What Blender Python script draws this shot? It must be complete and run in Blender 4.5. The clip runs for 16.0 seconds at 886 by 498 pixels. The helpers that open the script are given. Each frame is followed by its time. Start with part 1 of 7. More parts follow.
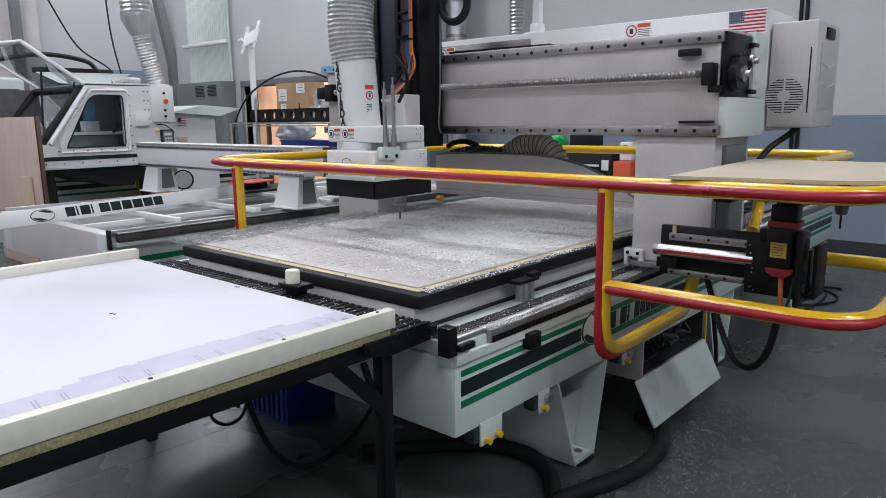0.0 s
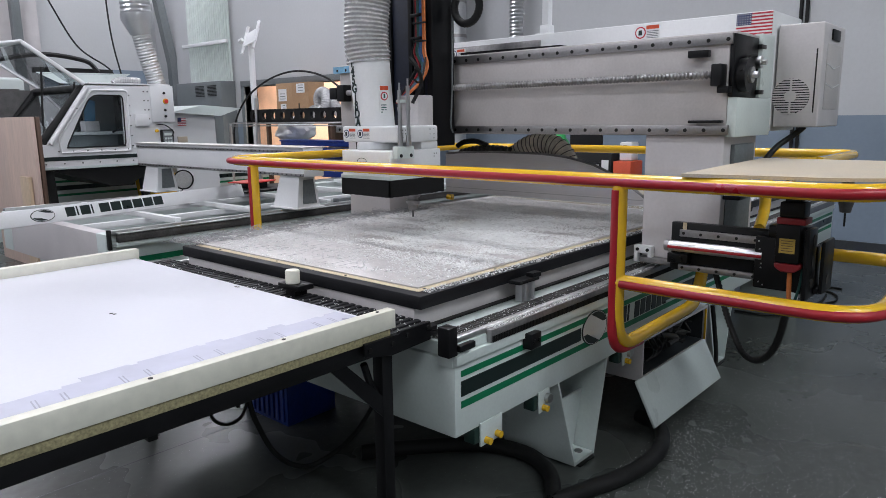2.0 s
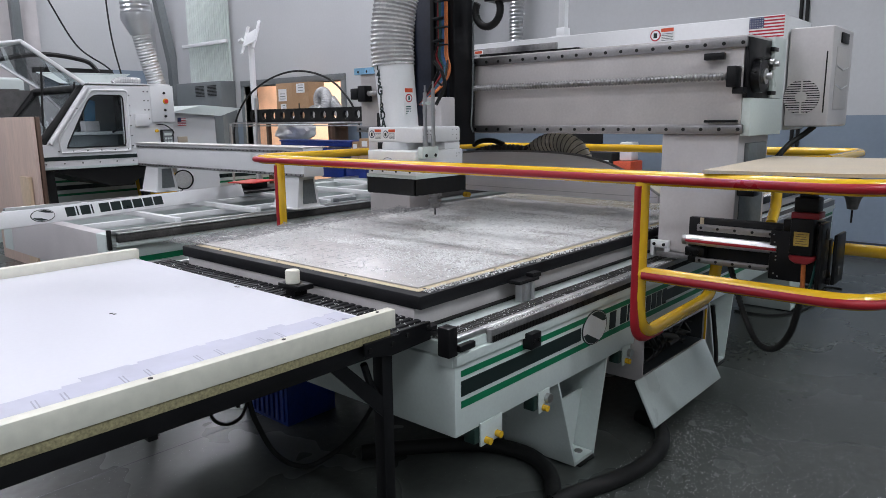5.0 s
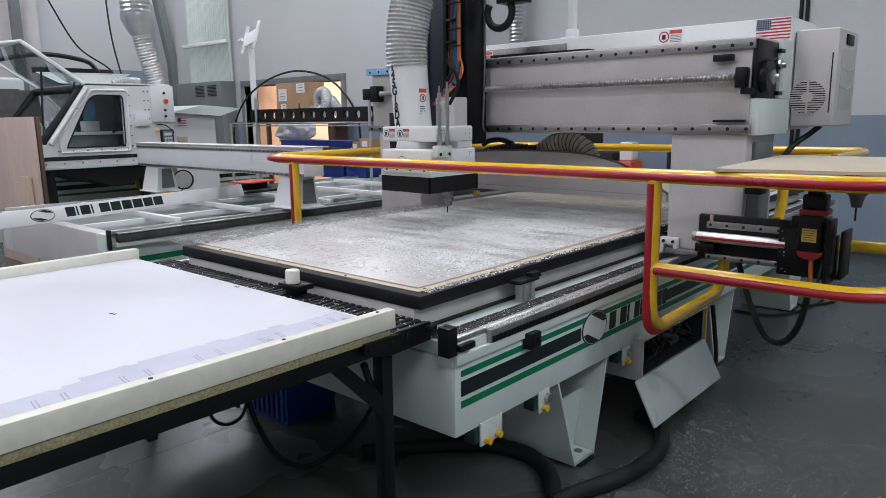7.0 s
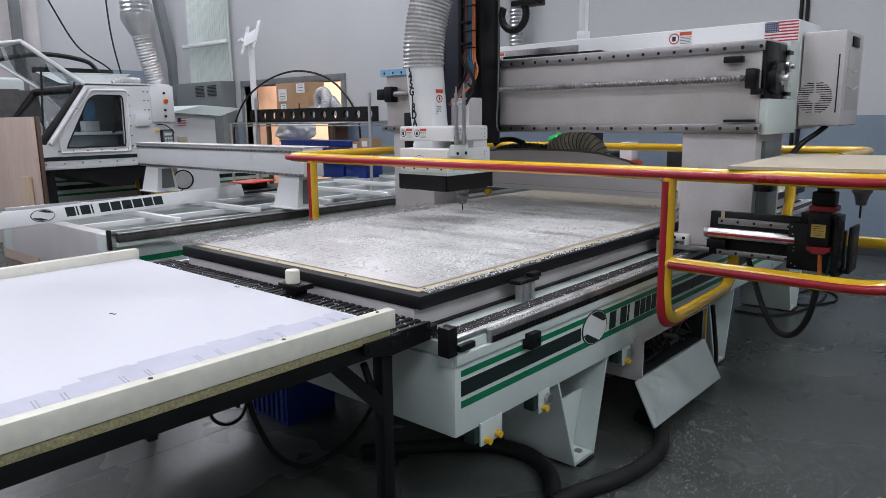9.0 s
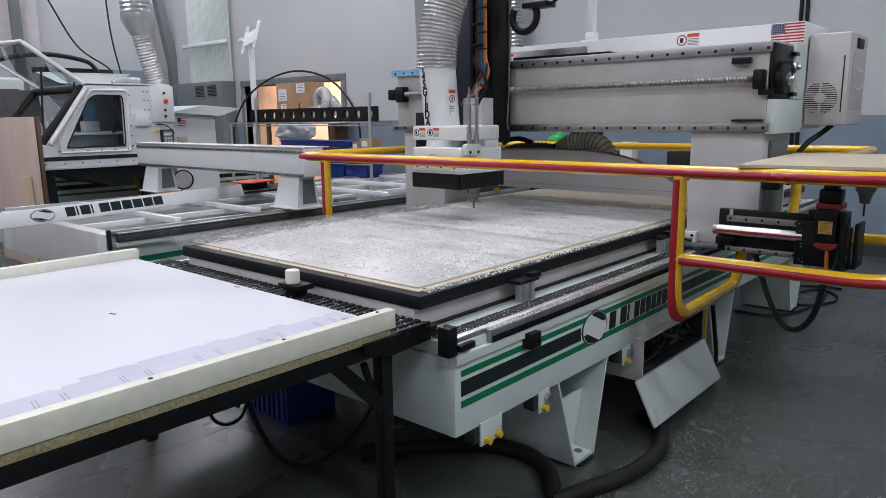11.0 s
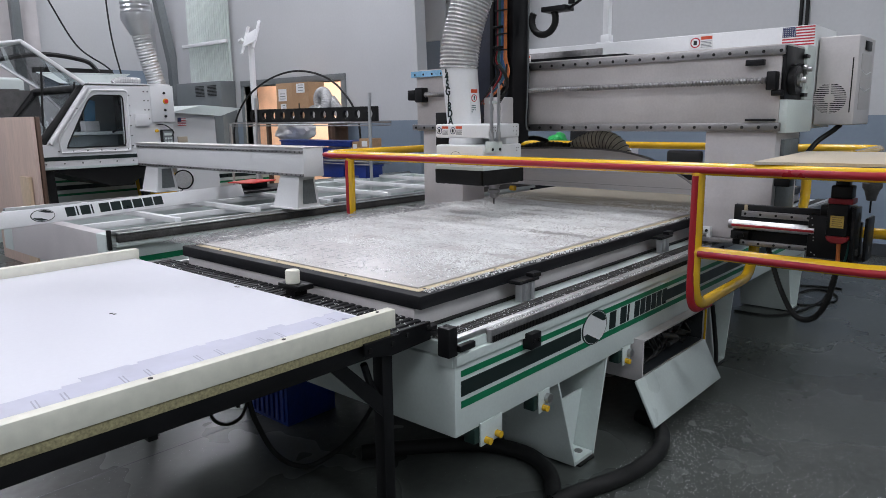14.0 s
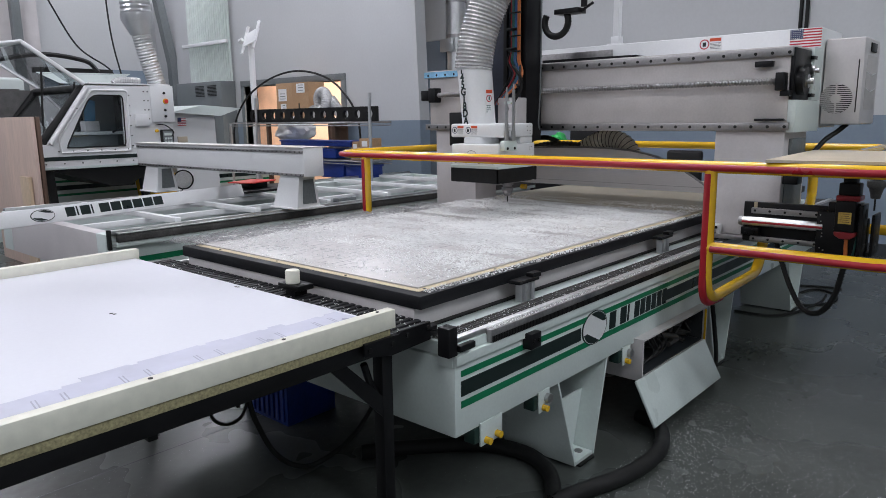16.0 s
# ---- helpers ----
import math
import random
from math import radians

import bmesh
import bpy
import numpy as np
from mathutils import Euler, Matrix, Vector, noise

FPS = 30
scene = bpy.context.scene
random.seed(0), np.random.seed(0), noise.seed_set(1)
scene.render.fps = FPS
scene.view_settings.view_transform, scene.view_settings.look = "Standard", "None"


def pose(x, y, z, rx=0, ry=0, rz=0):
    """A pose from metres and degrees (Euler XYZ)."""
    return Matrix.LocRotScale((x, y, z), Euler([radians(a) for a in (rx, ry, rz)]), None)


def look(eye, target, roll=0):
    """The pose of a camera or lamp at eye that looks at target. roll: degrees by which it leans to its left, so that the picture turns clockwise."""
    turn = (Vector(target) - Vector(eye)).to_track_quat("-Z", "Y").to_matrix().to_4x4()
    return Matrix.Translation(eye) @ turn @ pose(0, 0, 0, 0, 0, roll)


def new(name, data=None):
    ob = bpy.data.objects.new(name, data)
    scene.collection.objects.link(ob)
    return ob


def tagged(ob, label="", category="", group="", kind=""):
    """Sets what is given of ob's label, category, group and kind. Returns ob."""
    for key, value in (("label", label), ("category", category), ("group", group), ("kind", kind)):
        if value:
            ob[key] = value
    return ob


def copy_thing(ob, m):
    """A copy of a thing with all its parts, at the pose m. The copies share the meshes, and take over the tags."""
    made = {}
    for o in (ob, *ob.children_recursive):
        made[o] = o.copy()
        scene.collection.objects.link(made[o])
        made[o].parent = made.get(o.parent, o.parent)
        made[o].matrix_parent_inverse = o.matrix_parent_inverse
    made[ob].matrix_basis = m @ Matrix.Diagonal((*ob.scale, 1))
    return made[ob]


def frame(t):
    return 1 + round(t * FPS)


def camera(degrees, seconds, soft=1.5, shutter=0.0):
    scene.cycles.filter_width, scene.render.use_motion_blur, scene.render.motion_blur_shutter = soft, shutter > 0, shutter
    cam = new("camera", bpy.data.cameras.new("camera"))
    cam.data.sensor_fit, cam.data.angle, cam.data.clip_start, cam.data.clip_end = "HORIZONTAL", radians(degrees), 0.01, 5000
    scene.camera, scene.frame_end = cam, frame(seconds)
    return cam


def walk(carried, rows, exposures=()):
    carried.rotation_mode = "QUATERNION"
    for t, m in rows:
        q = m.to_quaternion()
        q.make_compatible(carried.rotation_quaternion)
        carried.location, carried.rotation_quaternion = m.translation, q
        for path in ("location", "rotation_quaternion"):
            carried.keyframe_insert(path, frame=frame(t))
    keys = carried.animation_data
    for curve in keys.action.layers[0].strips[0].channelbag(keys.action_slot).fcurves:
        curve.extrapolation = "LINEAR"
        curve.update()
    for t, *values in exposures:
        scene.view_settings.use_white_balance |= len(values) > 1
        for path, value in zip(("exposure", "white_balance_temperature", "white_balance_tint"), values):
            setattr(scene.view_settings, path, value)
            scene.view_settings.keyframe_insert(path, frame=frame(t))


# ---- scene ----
# camera: held still on a tripod
cam = camera(64.79, 16.0, soft=0.8)
EYE = Vector((0.0, 0.0, 1.48))
YAW, PITCH = radians(41.3765), radians(-10.5945)
AIM = EYE + Vector((math.cos(YAW) * math.cos(PITCH), math.sin(YAW) * math.cos(PITCH), math.sin(PITCH)))
VIEW = look(EYE, AIM, -0.714)
walk(cam, [(0.0, VIEW), (16.0, VIEW)], [(0.0, 0.02), (8.0, -0.05), (16.0, -0.09)])

# ---- light: rows of white ceiling lamps in a closed hall ----
world = bpy.data.worlds.new("hall_air")
scene.world = world
world.use_nodes = True
world.node_tree.nodes["Background"].inputs[0].default_value = (0.8, 0.9, 1.0, 1)
world.node_tree.nodes["Background"].inputs[1].default_value = 0.004
scene.view_settings.exposure = 0.0
LAMP_WATTS = 62.5
LAMP_Z = 5.6
LAMP_SPOTS = [(x, y) for x in (-9.0, -5.0, -1.0, 3.0) for y in (-2.5, 2.8, 7.4, 12.0)] + [(6.5, 7.6), (6.6, 12.0), (5.2, 2.4), (1.4, -4.2), (3.6, -5.4)]


# ---- materials ----
def surf(name, col, rough=0.5, metal=0.0, grain=(60, 0.12), stain=(3, 0.12), bump=(120, 0.05), rand=0.0, spec=0.5,
         coat=0.0, rough_var=0.12, stretch=(1, 1, 1)):
    """A painted, plastic or metal surface with fine grain, broad stains and a little relief."""
    m = bpy.data.materials.new(name)
    m.use_nodes = True
    nt = m.node_tree
    n, l = nt.nodes, nt.links
    b = n["Principled BSDF"]
    tc = n.new("ShaderNodeTexCoord")
    mp = n.new("ShaderNodeMapping")
    mp.inputs["Scale"].default_value = stretch
    l.new(tc.outputs["Object"], mp.inputs[0])

    def tex(scale, detail):
        t = n.new("ShaderNodeTexNoise")
        t.inputs["Scale"].default_value = scale
        t.inputs["Detail"].default_value = detail
        l.new(mp.outputs[0], t.inputs["Vector"])
        return t

    def span(src, lo, hi):
        r = n.new("ShaderNodeMapRange")
        r.inputs[1].default_value, r.inputs[2].default_value = 0.3, 0.7
        r.inputs[3].default_value, r.inputs[4].default_value = lo, hi
        l.new(src, r.inputs[0])
        return r.outputs[0]

    g, s = tex(grain[0], 3), tex(stain[0], 4)
    mul = n.new("ShaderNodeMath")
    mul.operation = "MULTIPLY"
    l.new(span(g.outputs["Fac"], 1 - grain[1], 1 + grain[1]), mul.inputs[0])
    l.new(span(s.outputs["Fac"], 1 - stain[1], 1 + stain[1]), mul.inputs[1])
    out = mul.outputs[0]
    if rand:
        oi = n.new("ShaderNodeObjectInfo")
        rr = n.new("ShaderNodeMapRange")
        rr.inputs[3].default_value, rr.inputs[4].default_value = 1 - rand, 1 + rand
        l.new(oi.outputs["Random"], rr.inputs[0])
        m2 = n.new("ShaderNodeMath")
        m2.operation = "MULTIPLY"
        l.new(out, m2.inputs[0])
        l.new(rr.outputs[0], m2.inputs[1])
        out = m2.outputs[0]
    sc = n.new("ShaderNodeVectorMath")
    sc.operation = "SCALE"
    sc.inputs[0].default_value = col
    l.new(out, sc.inputs["Scale"])
    l.new(sc.outputs[0], b.inputs["Base Color"])
    l.new(span(s.outputs["Fac"], max(0.02, rough - rough_var), min(1, rough + rough_var)), b.inputs["Roughness"])
    b.inputs["Metallic"].default_value = metal
    b.inputs["Specular IOR Level"].default_value = spec
    b.inputs["Coat Weight"].default_value = coat
    b.inputs["Coat Roughness"].default_value = 0.08
    if bump[1]:
        bt = tex(bump[0], 2)
        bp = n.new("ShaderNodeBump")
        bp.inputs["Strength"].default_value = bump[1]
        bp.inputs["Distance"].default_value = 0.004
        l.new(bt.outputs["Fac"], bp.inputs["Height"])
        l.new(bp.outputs[0], b.inputs["Normal"])
    return m


def clear(name, col, rough=0.03, alpha=1.0):
    m = bpy.data.materials.new(name)
    m.use_nodes = True
    b = m.node_tree.nodes["Principled BSDF"]
    b.inputs["Base Color"].default_value = (*col, 1)
    b.inputs["Roughness"].default_value = rough
    b.inputs["Transmission Weight"].default_value = alpha
    b.inputs["IOR"].default_value = 1.45
    return m


def glow(name, col, strength):
    m = bpy.data.materials.new(name)
    m.use_nodes = True
    b = m.node_tree.nodes["Principled BSDF"]
    b.inputs["Base Color"].default_value = (0.8, 0.8, 0.8, 1)
    b.inputs["Emission Color"].default_value = (*col, 1)
    b.inputs["Emission Strength"].default_value = strength
    return m


def speckled(name, col, fleck, scale, amount, rough, rough_var=0.08):
    """Sealed concrete or a chip-strewn sheet: base colour with small pale flecks and broad wear."""
    m = surf(name, col, rough, stain=(0.9, 0.10), grain=(25, 0.10), bump=(40, 0.02), rough_var=rough_var)
    nt = m.node_tree
    n, l = nt.nodes, nt.links
    b = n["Principled BSDF"]
    old = b.inputs["Base Color"].links[0].from_socket
    tc = n.new("ShaderNodeTexCoord")
    vo = n.new("ShaderNodeTexVoronoi")
    vo.inputs["Scale"].default_value = scale
    l.new(tc.outputs["Object"], vo.inputs["Vector"])
    no = n.new("ShaderNodeTexNoise")
    no.inputs["Scale"].default_value = 2.2
    no.inputs["Detail"].default_value = 5
    l.new(tc.outputs["Object"], no.inputs["Vector"])
    th = n.new("ShaderNodeMapRange")
    th.inputs[1].default_value, th.inputs[2].default_value = 0.42, 0.72
    th.inputs[3].default_value, th.inputs[4].default_value = 0.03, amount
    l.new(no.outputs["Fac"], th.inputs[0])
    lt = n.new("ShaderNodeMath")
    lt.operation = "LESS_THAN"
    l.new(vo.outputs["Distance"], lt.inputs[0])
    l.new(th.outputs[0], lt.inputs[1])
    mx = n.new("ShaderNodeMix")
    mx.data_type = "RGBA"
    l.new(lt.outputs[0], mx.inputs["Factor"])
    l.new(old, mx.inputs["A"])
    mx.inputs["B"].default_value = (*fleck, 1)
    l.new(mx.outputs["Result"], b.inputs["Base Color"])
    return m


M_WHITE = surf("white_enamel", (0.74, 0.745, 0.75), 0.35, bump=(200, 0.02), grain=(80, 0.02), stain=(3, 0.025), rough_var=0.06)
# one grey machine paint; the light's green and pink casts are mixed in
M_PALE = surf("grey_enamel_green_light", (0.60, 0.66, 0.64), 0.38, bump=(200, 0.03), grain=(80, 0.03), stain=(4, 0.06))
M_PINKISH = surf("grey_enamel_pink_light", (0.56, 0.53, 0.53), 0.42, bump=(200, 0.03), grain=(80, 0.03), stain=(4, 0.07))
M_BEAM = surf("machined_grey_paint", (0.50, 0.47, 0.46), 0.45, bump=(200, 0.03), grain=(80, 0.04), stain=(5, 0.08))
M_STEEL = surf("ground_steel", (0.50, 0.50, 0.50), 0.36, 1.0, grain=(90, 0.05), stain=(3, 0.08), rough_var=0.06, bump=(120, 0.01))
M_RAILGREY = surf("bolted_rail_steel", (0.33, 0.32, 0.32), 0.38, 1.0, grain=(90, 0.06), stain=(4, 0.12), rough_var=0.06)
M_DULL = surf("dull_steel", (0.33, 0.32, 0.32), 0.45, 0.9, stain=(8, 0.2))
M_CHROME = surf("chrome", (0.72, 0.72, 0.72), 0.36, 1.0, bump=(100, 0.0), rough_var=0.04)
M_BLACK = surf("black_anodised", (0.006, 0.006, 0.007), 0.4, stain=(6, 0.25), spec=0.25)
M_PHENOLIC = surf("black_phenolic", (0.009, 0.009, 0.011), 0.5, stain=(5, 0.3), grain=(150, 0.2), spec=0.3)
M_NAVY = surf("dark_navy_paint", (0.02, 0.025, 0.045), 0.4, stain=(5, 0.2))
M_RUBBER = surf("black_rubber", (0.009, 0.009, 0.009), 0.55, stain=(8, 0.2), spec=0.3)
M_YELLOW = surf("safety_yellow_paint", (0.80, 0.475, 0.020), 0.22, coat=0.6, grain=(60, 0.015), stain=(3, 0.035), bump=(60, 0.01), rough_var=0.03)
M_BUMPER = surf("red_rubber_edge", (0.36, 0.011, 0.020), 0.38, grain=(90, 0.03), stain=(4, 0.06))
M_DARKRED = surf("dark_red_anodised", (0.26, 0.012, 0.018), 0.4, grain=(90, 0.05), stain=(6, 0.10))
# dusty wire grey; on the cabin's inside it stands in for shade
M_WIRE = surf("dusty_wire_and_cabin_shade", (0.055, 0.052, 0.050), 0.6, grain=(90, 0.25), stain=(12, 0.4))
M_BLUEFILM = surf("blue_film", (0.10, 0.30, 0.50), 0.25)
M_VALVE = surf("dark_green_valve", (0.008, 0.030, 0.024), 0.45)
M_SLIT = surf("slit_edge", (0.36, 0.36, 0.44), 0.4)
M_PLATE = surf("brass_plate", (0.55, 0.38, 0.08), 0.4, grain=(120, 0.1))
M_SHROUD = surf("pale_shroud_enamel", (0.80, 0.77, 0.77), 0.42, bump=(200, 0.02), grain=(80, 0.03), stain=(3, 0.04), stretch=(1, 0.2, 3))
M_GREEN = surf("green_stripe", (0.0, 0.17, 0.07), 0.4, grain=(90, 0.04), stain=(4, 0.08))
M_INK = surf("black_green_decal", (0.006, 0.016, 0.015), 0.35, grain=(90, 0.06), stain=(4, 0.12))
M_MDF = surf("mdf", (0.50, 0.43, 0.33), 0.75, grain=(160, 0.10), stain=(6, 0.06))
M_SPOIL = surf("spoilboard_mdf", (0.62, 0.52, 0.36), 0.75, grain=(160, 0.12), stain=(6, 0.08))
M_PARTICLE = surf("particle_board", (0.34, 0.30, 0.17), 0.8, grain=(120, 0.35), stain=(20, 0.12), bump=(150, 0.3))
M_HDPE = surf("milky_plastic", (0.78, 0.76, 0.66), 0.42, grain=(30, 0.05), stain=(4, 0.07))
M_SHEET = surf("white_laminate", (0.70, 0.70, 0.755), 0.42, grain=(60, 0.01), stain=(2, 0.015), bump=(200, 0.01))
M_FILM = surf("milky_film", (0.54, 0.54, 0.64), 0.38, grain=(20, 0.04), stain=(7, 0.10))
M_BLUE = surf("blue_plastic", (0.008, 0.03, 0.20), 0.4, stain=(5, 0.15))
M_CARD = surf("cardboard", (0.40, 0.25, 0.14), 0.8, grain=(40, 0.08), stain=(5, 0.1))
M_PLY = surf("plywood_face", (0.60, 0.46, 0.39), 0.6, grain=(40, 0.06), stain=(5, 0.08), stretch=(1, 1, 0.15))
M_PINE = surf("pine", (0.62, 0.48, 0.34), 0.6, grain=(60, 0.1), stain=(6, 0.1), stretch=(1, 1, 0.1))
M_PAPER = surf("paper_label", (0.78, 0.78, 0.78), 0.6, grain=(60, 0.03), stain=(5, 0.03))
M_ORANGE = surf("orange_print", (0.62, 0.085, 0.03), 0.5)
M_RED = surf("red_plastic", (0.62, 0.04, 0.03), 0.4)
M_PRINT_RED = surf("red_print", (0.45, 0.03, 0.05), 0.5)
M_PRINT_BLUE = surf("blue_print", (0.015, 0.025, 0.10), 0.5)
M_CABLE_OR = surf("orange_cable", (0.55, 0.16, 0.04), 0.45)
M_CABLE_BL = surf("blue_cable", (0.025, 0.09, 0.22), 0.45)
M_CABLE_GN = surf("teal_cable", (0.018, 0.09, 0.08), 0.45)
M_GREYBOX = surf("grey_steel_cabinet", (0.15, 0.165, 0.17), 0.45, stain=(3, 0.1))
M_GALV = surf("galvanised", (0.55, 0.56, 0.57), 0.38, 0.85, grain=(60, 0.05), stain=(5, 0.07), rough_var=0.05)
M_HOSE = surf("dusty_clear_hose", (0.66, 0.63, 0.53), 0.25, stain=(10, 0.15), spec=0.7)
M_CLEARHOSE = surf("clear_ribbed_hose", (0.42, 0.42, 0.42), 0.22, stain=(10, 0.15), spec=0.8)
M_CHIP = surf("plastic_chips", (0.85, 0.85, 0.84), 0.4)
M_GLASS = clear("window_glass", (0.55, 0.6, 0.62), 0.02)
M_WALL = surf("white_wall_paint", (0.51, 0.52, 0.53), 0.7, grain=(30, 0.02), stain=(0.6, 0.05))
M_WALLBLUE = surf("blue_grey_wall_paint", (0.20, 0.25, 0.31), 0.6, grain=(30, 0.03), stain=(0.8, 0.06))
M_BASE = surf("dark_cove_base", (0.03, 0.035, 0.04), 0.5)
M_CEIL = surf("ceiling_paint", (0.6, 0.6, 0.6), 0.8)
M_LAMP = glow("lamp_diffuser", (0.90, 0.925, 1.0), 8.0)
M_FLOOR = speckled("sealed_grey_floor", (0.072, 0.078, 0.073), (0.45, 0.45, 0.45), 60, 0.12, 0.27, 0.035)
M_FLOOR.node_tree.nodes["Principled BSDF"].inputs["Specular IOR Level"].default_value = 0.4
M_ACRYL = speckled("chip_dusted_clear_sheet", (0.54, 0.51, 0.50), (0.85, 0.85, 0.84), 150, 0.30, 0.33, 0.015)
M_PEACH = surf("peach_wall", (0.78, 0.50, 0.36), 0.7)
M_TAN = surf("tan_paper_and_gantry_shade", (0.38, 0.34, 0.26), 0.5, grain=(40, 0.05), stain=(2, 0.08))
M_BROWN = surf("brown_wood", (0.10, 0.055, 0.035), 0.5)


# ---- mesh builders ----
def thing(name, label, category, at=(0, 0, 0), group="", kind=""):
    """A top-level thing: an empty at its base that carries the parts."""
    ob = new(name)
    ob.location = at
    return tagged(ob, label, category, group, kind)


def mesh_of(name, bm, material, smooth=False):
    me = bpy.data.meshes.new(name)
    bmesh.ops.recalc_face_normals(bm, faces=bm.faces)
    bm.to_mesh(me)
    bm.free()
    for m in (material if isinstance(material, (list, tuple)) else [material]):
        me.materials.append(m)
    if smooth:
        me.polygons.foreach_set("use_smooth", [True] * len(me.polygons))
        me.set_sharp_from_angle(angle=radians(40))
    return me


def part(name, bm, material, parent, label="", smooth=True):
    """One mesh object under a thing or part; the coordinates are the hall's at the clip's start."""
    ob = new(name, mesh_of(name, bm, material, smooth))
    if parent is not None:
        ob.parent = parent
        up, off = parent, Vector()
        while up is not None:
            off += up.location
            up = up.parent
        ob.data.transform(Matrix.Translation(-off))
    return tagged(ob, label)


def single(name, bm, material, label, category, group="", kind="", smooth=True):
    ob = new(name, mesh_of(name, bm, material, smooth))
    return tagged(ob, label, category, group, kind)


def mb():
    return bmesh.new()


def box(bm, x0, x1, y0, y1, z0, z1, bev=0.004, seg=2, m=None):
    x0, x1, y0, y1, z0, z1 = min(x0, x1), max(x0, x1), min(y0, y1), max(y0, y1), min(z0, z1), max(z0, z1)
    vs = [bm.verts.new((x, y, z)) for z in (z0, z1) for y in (y0, y1) for x in (x0, x1)]
    fs = [bm.faces.new([vs[i] for i in q]) for q in
          ((0, 2, 3, 1), (4, 5, 7, 6), (0, 1, 5, 4), (2, 6, 7, 3), (0, 4, 6, 2), (1, 3, 7, 5))]
    geom = list(vs)
    if bev > 0 and min(x1 - x0, y1 - y0, z1 - z0) > 2.2 * bev:
        es = list({e for f in fs for e in f.edges})
        r = bmesh.ops.bevel(bm, geom=es, offset=bev, segments=seg, affect="EDGES", profile=0.5)
        geom = list({v for f in r["faces"] for v in f.verts} | {v for v in vs if v.is_valid})
    if m is not None:
        bmesh.ops.transform(bm, matrix=m, verts=geom)
    return bm


def one_box(*a, **k):
    return box(mb(), *a, **k)


def prism(bm, poly, axis, a, b, bev=0.0):
    """Extrude a polygon of (u, v) along axis from a to b: u, v are the other two axes in order."""
    i = "xyz".index(axis)

    def at(u, v, w):
        c = [u, v]
        c.insert(i, w)
        return c
    lo = [bm.verts.new(at(u, v, a)) for u, v in poly]
    hi = [bm.verts.new(at(u, v, b)) for u, v in poly]
    fs = [bm.faces.new(lo), bm.faces.new(hi)]
    k = len(poly)
    fs += [bm.faces.new((lo[j], lo[(j + 1) % k], hi[(j + 1) % k], hi[j])) for j in range(k)]
    if bev:
        es = list({e for f in fs for e in f.edges})
        bmesh.ops.bevel(bm, geom=es, offset=bev, segments=1, affect="EDGES")
    return bm


def fillet(pts, r, n=6):
    """Round the inner corners of a path."""
    pts = [Vector(p) for p in pts]
    out = [pts[0]]
    for a, b, c in zip(pts, pts[1:], pts[2:]):
        d1, d2 = (a - b), (c - b)
        k = min(r, d1.length * 0.49, d2.length * 0.49)
        p, q = b + d1.normalized() * k, b + d2.normalized() * k
        for j in range(n + 1):
            t = j / n
            out.append(p * (1 - t) ** 2 + b * 2 * t * (1 - t) + q * t ** 2)
    out.append(pts[-1])
    return out


def curve(pts, n=10):
    """A smooth path through points (Catmull-Rom)."""
    pts = [Vector(p) for p in pts]
    pts = [pts[0] * 2 - pts[1]] + pts + [pts[-1] * 2 - pts[-2]]
    out = []
    for a, b, c, d in zip(pts, pts[1:], pts[2:], pts[3:]):
        for j in range(n):
            t = j / n
            out.append(0.5 * ((2 * b) + (c - a) * t + (2 * a - 5 * b + 4 * c - d) * t * t + (3 * b - a - 3 * c + d) * t ** 3))
    return out + [pts[-2]]


def sweep(bm, pts, r, seg=10, caps=True, radii=None, flat=(1, 1)):
    """A tube along a path."""
    pts = [Vector(p) for p in pts]
    n = len(pts)
    up = None
    rings = []
    for i, p in enumerate(pts):
        d = (pts[min(i + 1, n - 1)] - pts[max(i - 1, 0)]).normalized()
        if up is None:
            up = d.orthogonal().normalized() if abs(d.z) > 0.99 else Vector((0, 0, 1))
        s = d.cross(up).normalized()
        up = s.cross(d).normalized()
        rr = radii[i] if radii else r
        rings.append([bm.verts.new(p + s * math.cos(2 * math.pi * j / seg) * rr * flat[0] + up * math.sin(2 * math.pi * j / seg) * rr * flat[1])
                      for j in range(seg)])
    for a, b in zip(rings, rings[1:]):
        for j in range(seg):
            bm.faces.new((a[j], a[(j + 1) % seg], b[(j + 1) % seg], b[j]))
    if caps:
        bm.faces.new(rings[0][::-1])
        bm.faces.new(rings[-1])
    return bm


def rod(bm, a, b, r, seg=16, r2=None):
    return sweep(bm, [a, b], r, seg, radii=[r, r if r2 is None else r2])


def lathe(bm, axis_pt, prof, seg=20):
    """Turn a profile of (radius, z) about the vertical through axis_pt."""
    x, y = axis_pt
    rings = [[bm.verts.new((x + math.cos(2 * math.pi * j / seg) * r, y + math.sin(2 * math.pi * j / seg) * r, z)) for j in range(seg)]
             for r, z in prof]
    for a, b in zip(rings, rings[1:]):
        for j in range(seg):
            bm.faces.new((a[j], a[(j + 1) % seg], b[(j + 1) % seg], b[j]))
    bm.faces.new(rings[0][::-1])
    bm.faces.new(rings[-1])
    return bm


def ribbed(bm, path, r, pitch=0.02, depth=0.12, seg=20):
    """A corrugated hose along a path."""
    path = [Vector(p) for p in path]
    out, rad, run, k = [], [], 0.0, 0
    for a, b in zip(path, path[1:]):
        L = (b - a).length
        while run < L:
            out.append(a.lerp(b, run / L))
            rad.append(r * (1 - depth) if k % 2 else r)
            k += 1
            run += pitch / 2
        run -= L
    return sweep(bm, out, r, seg, radii=rad)


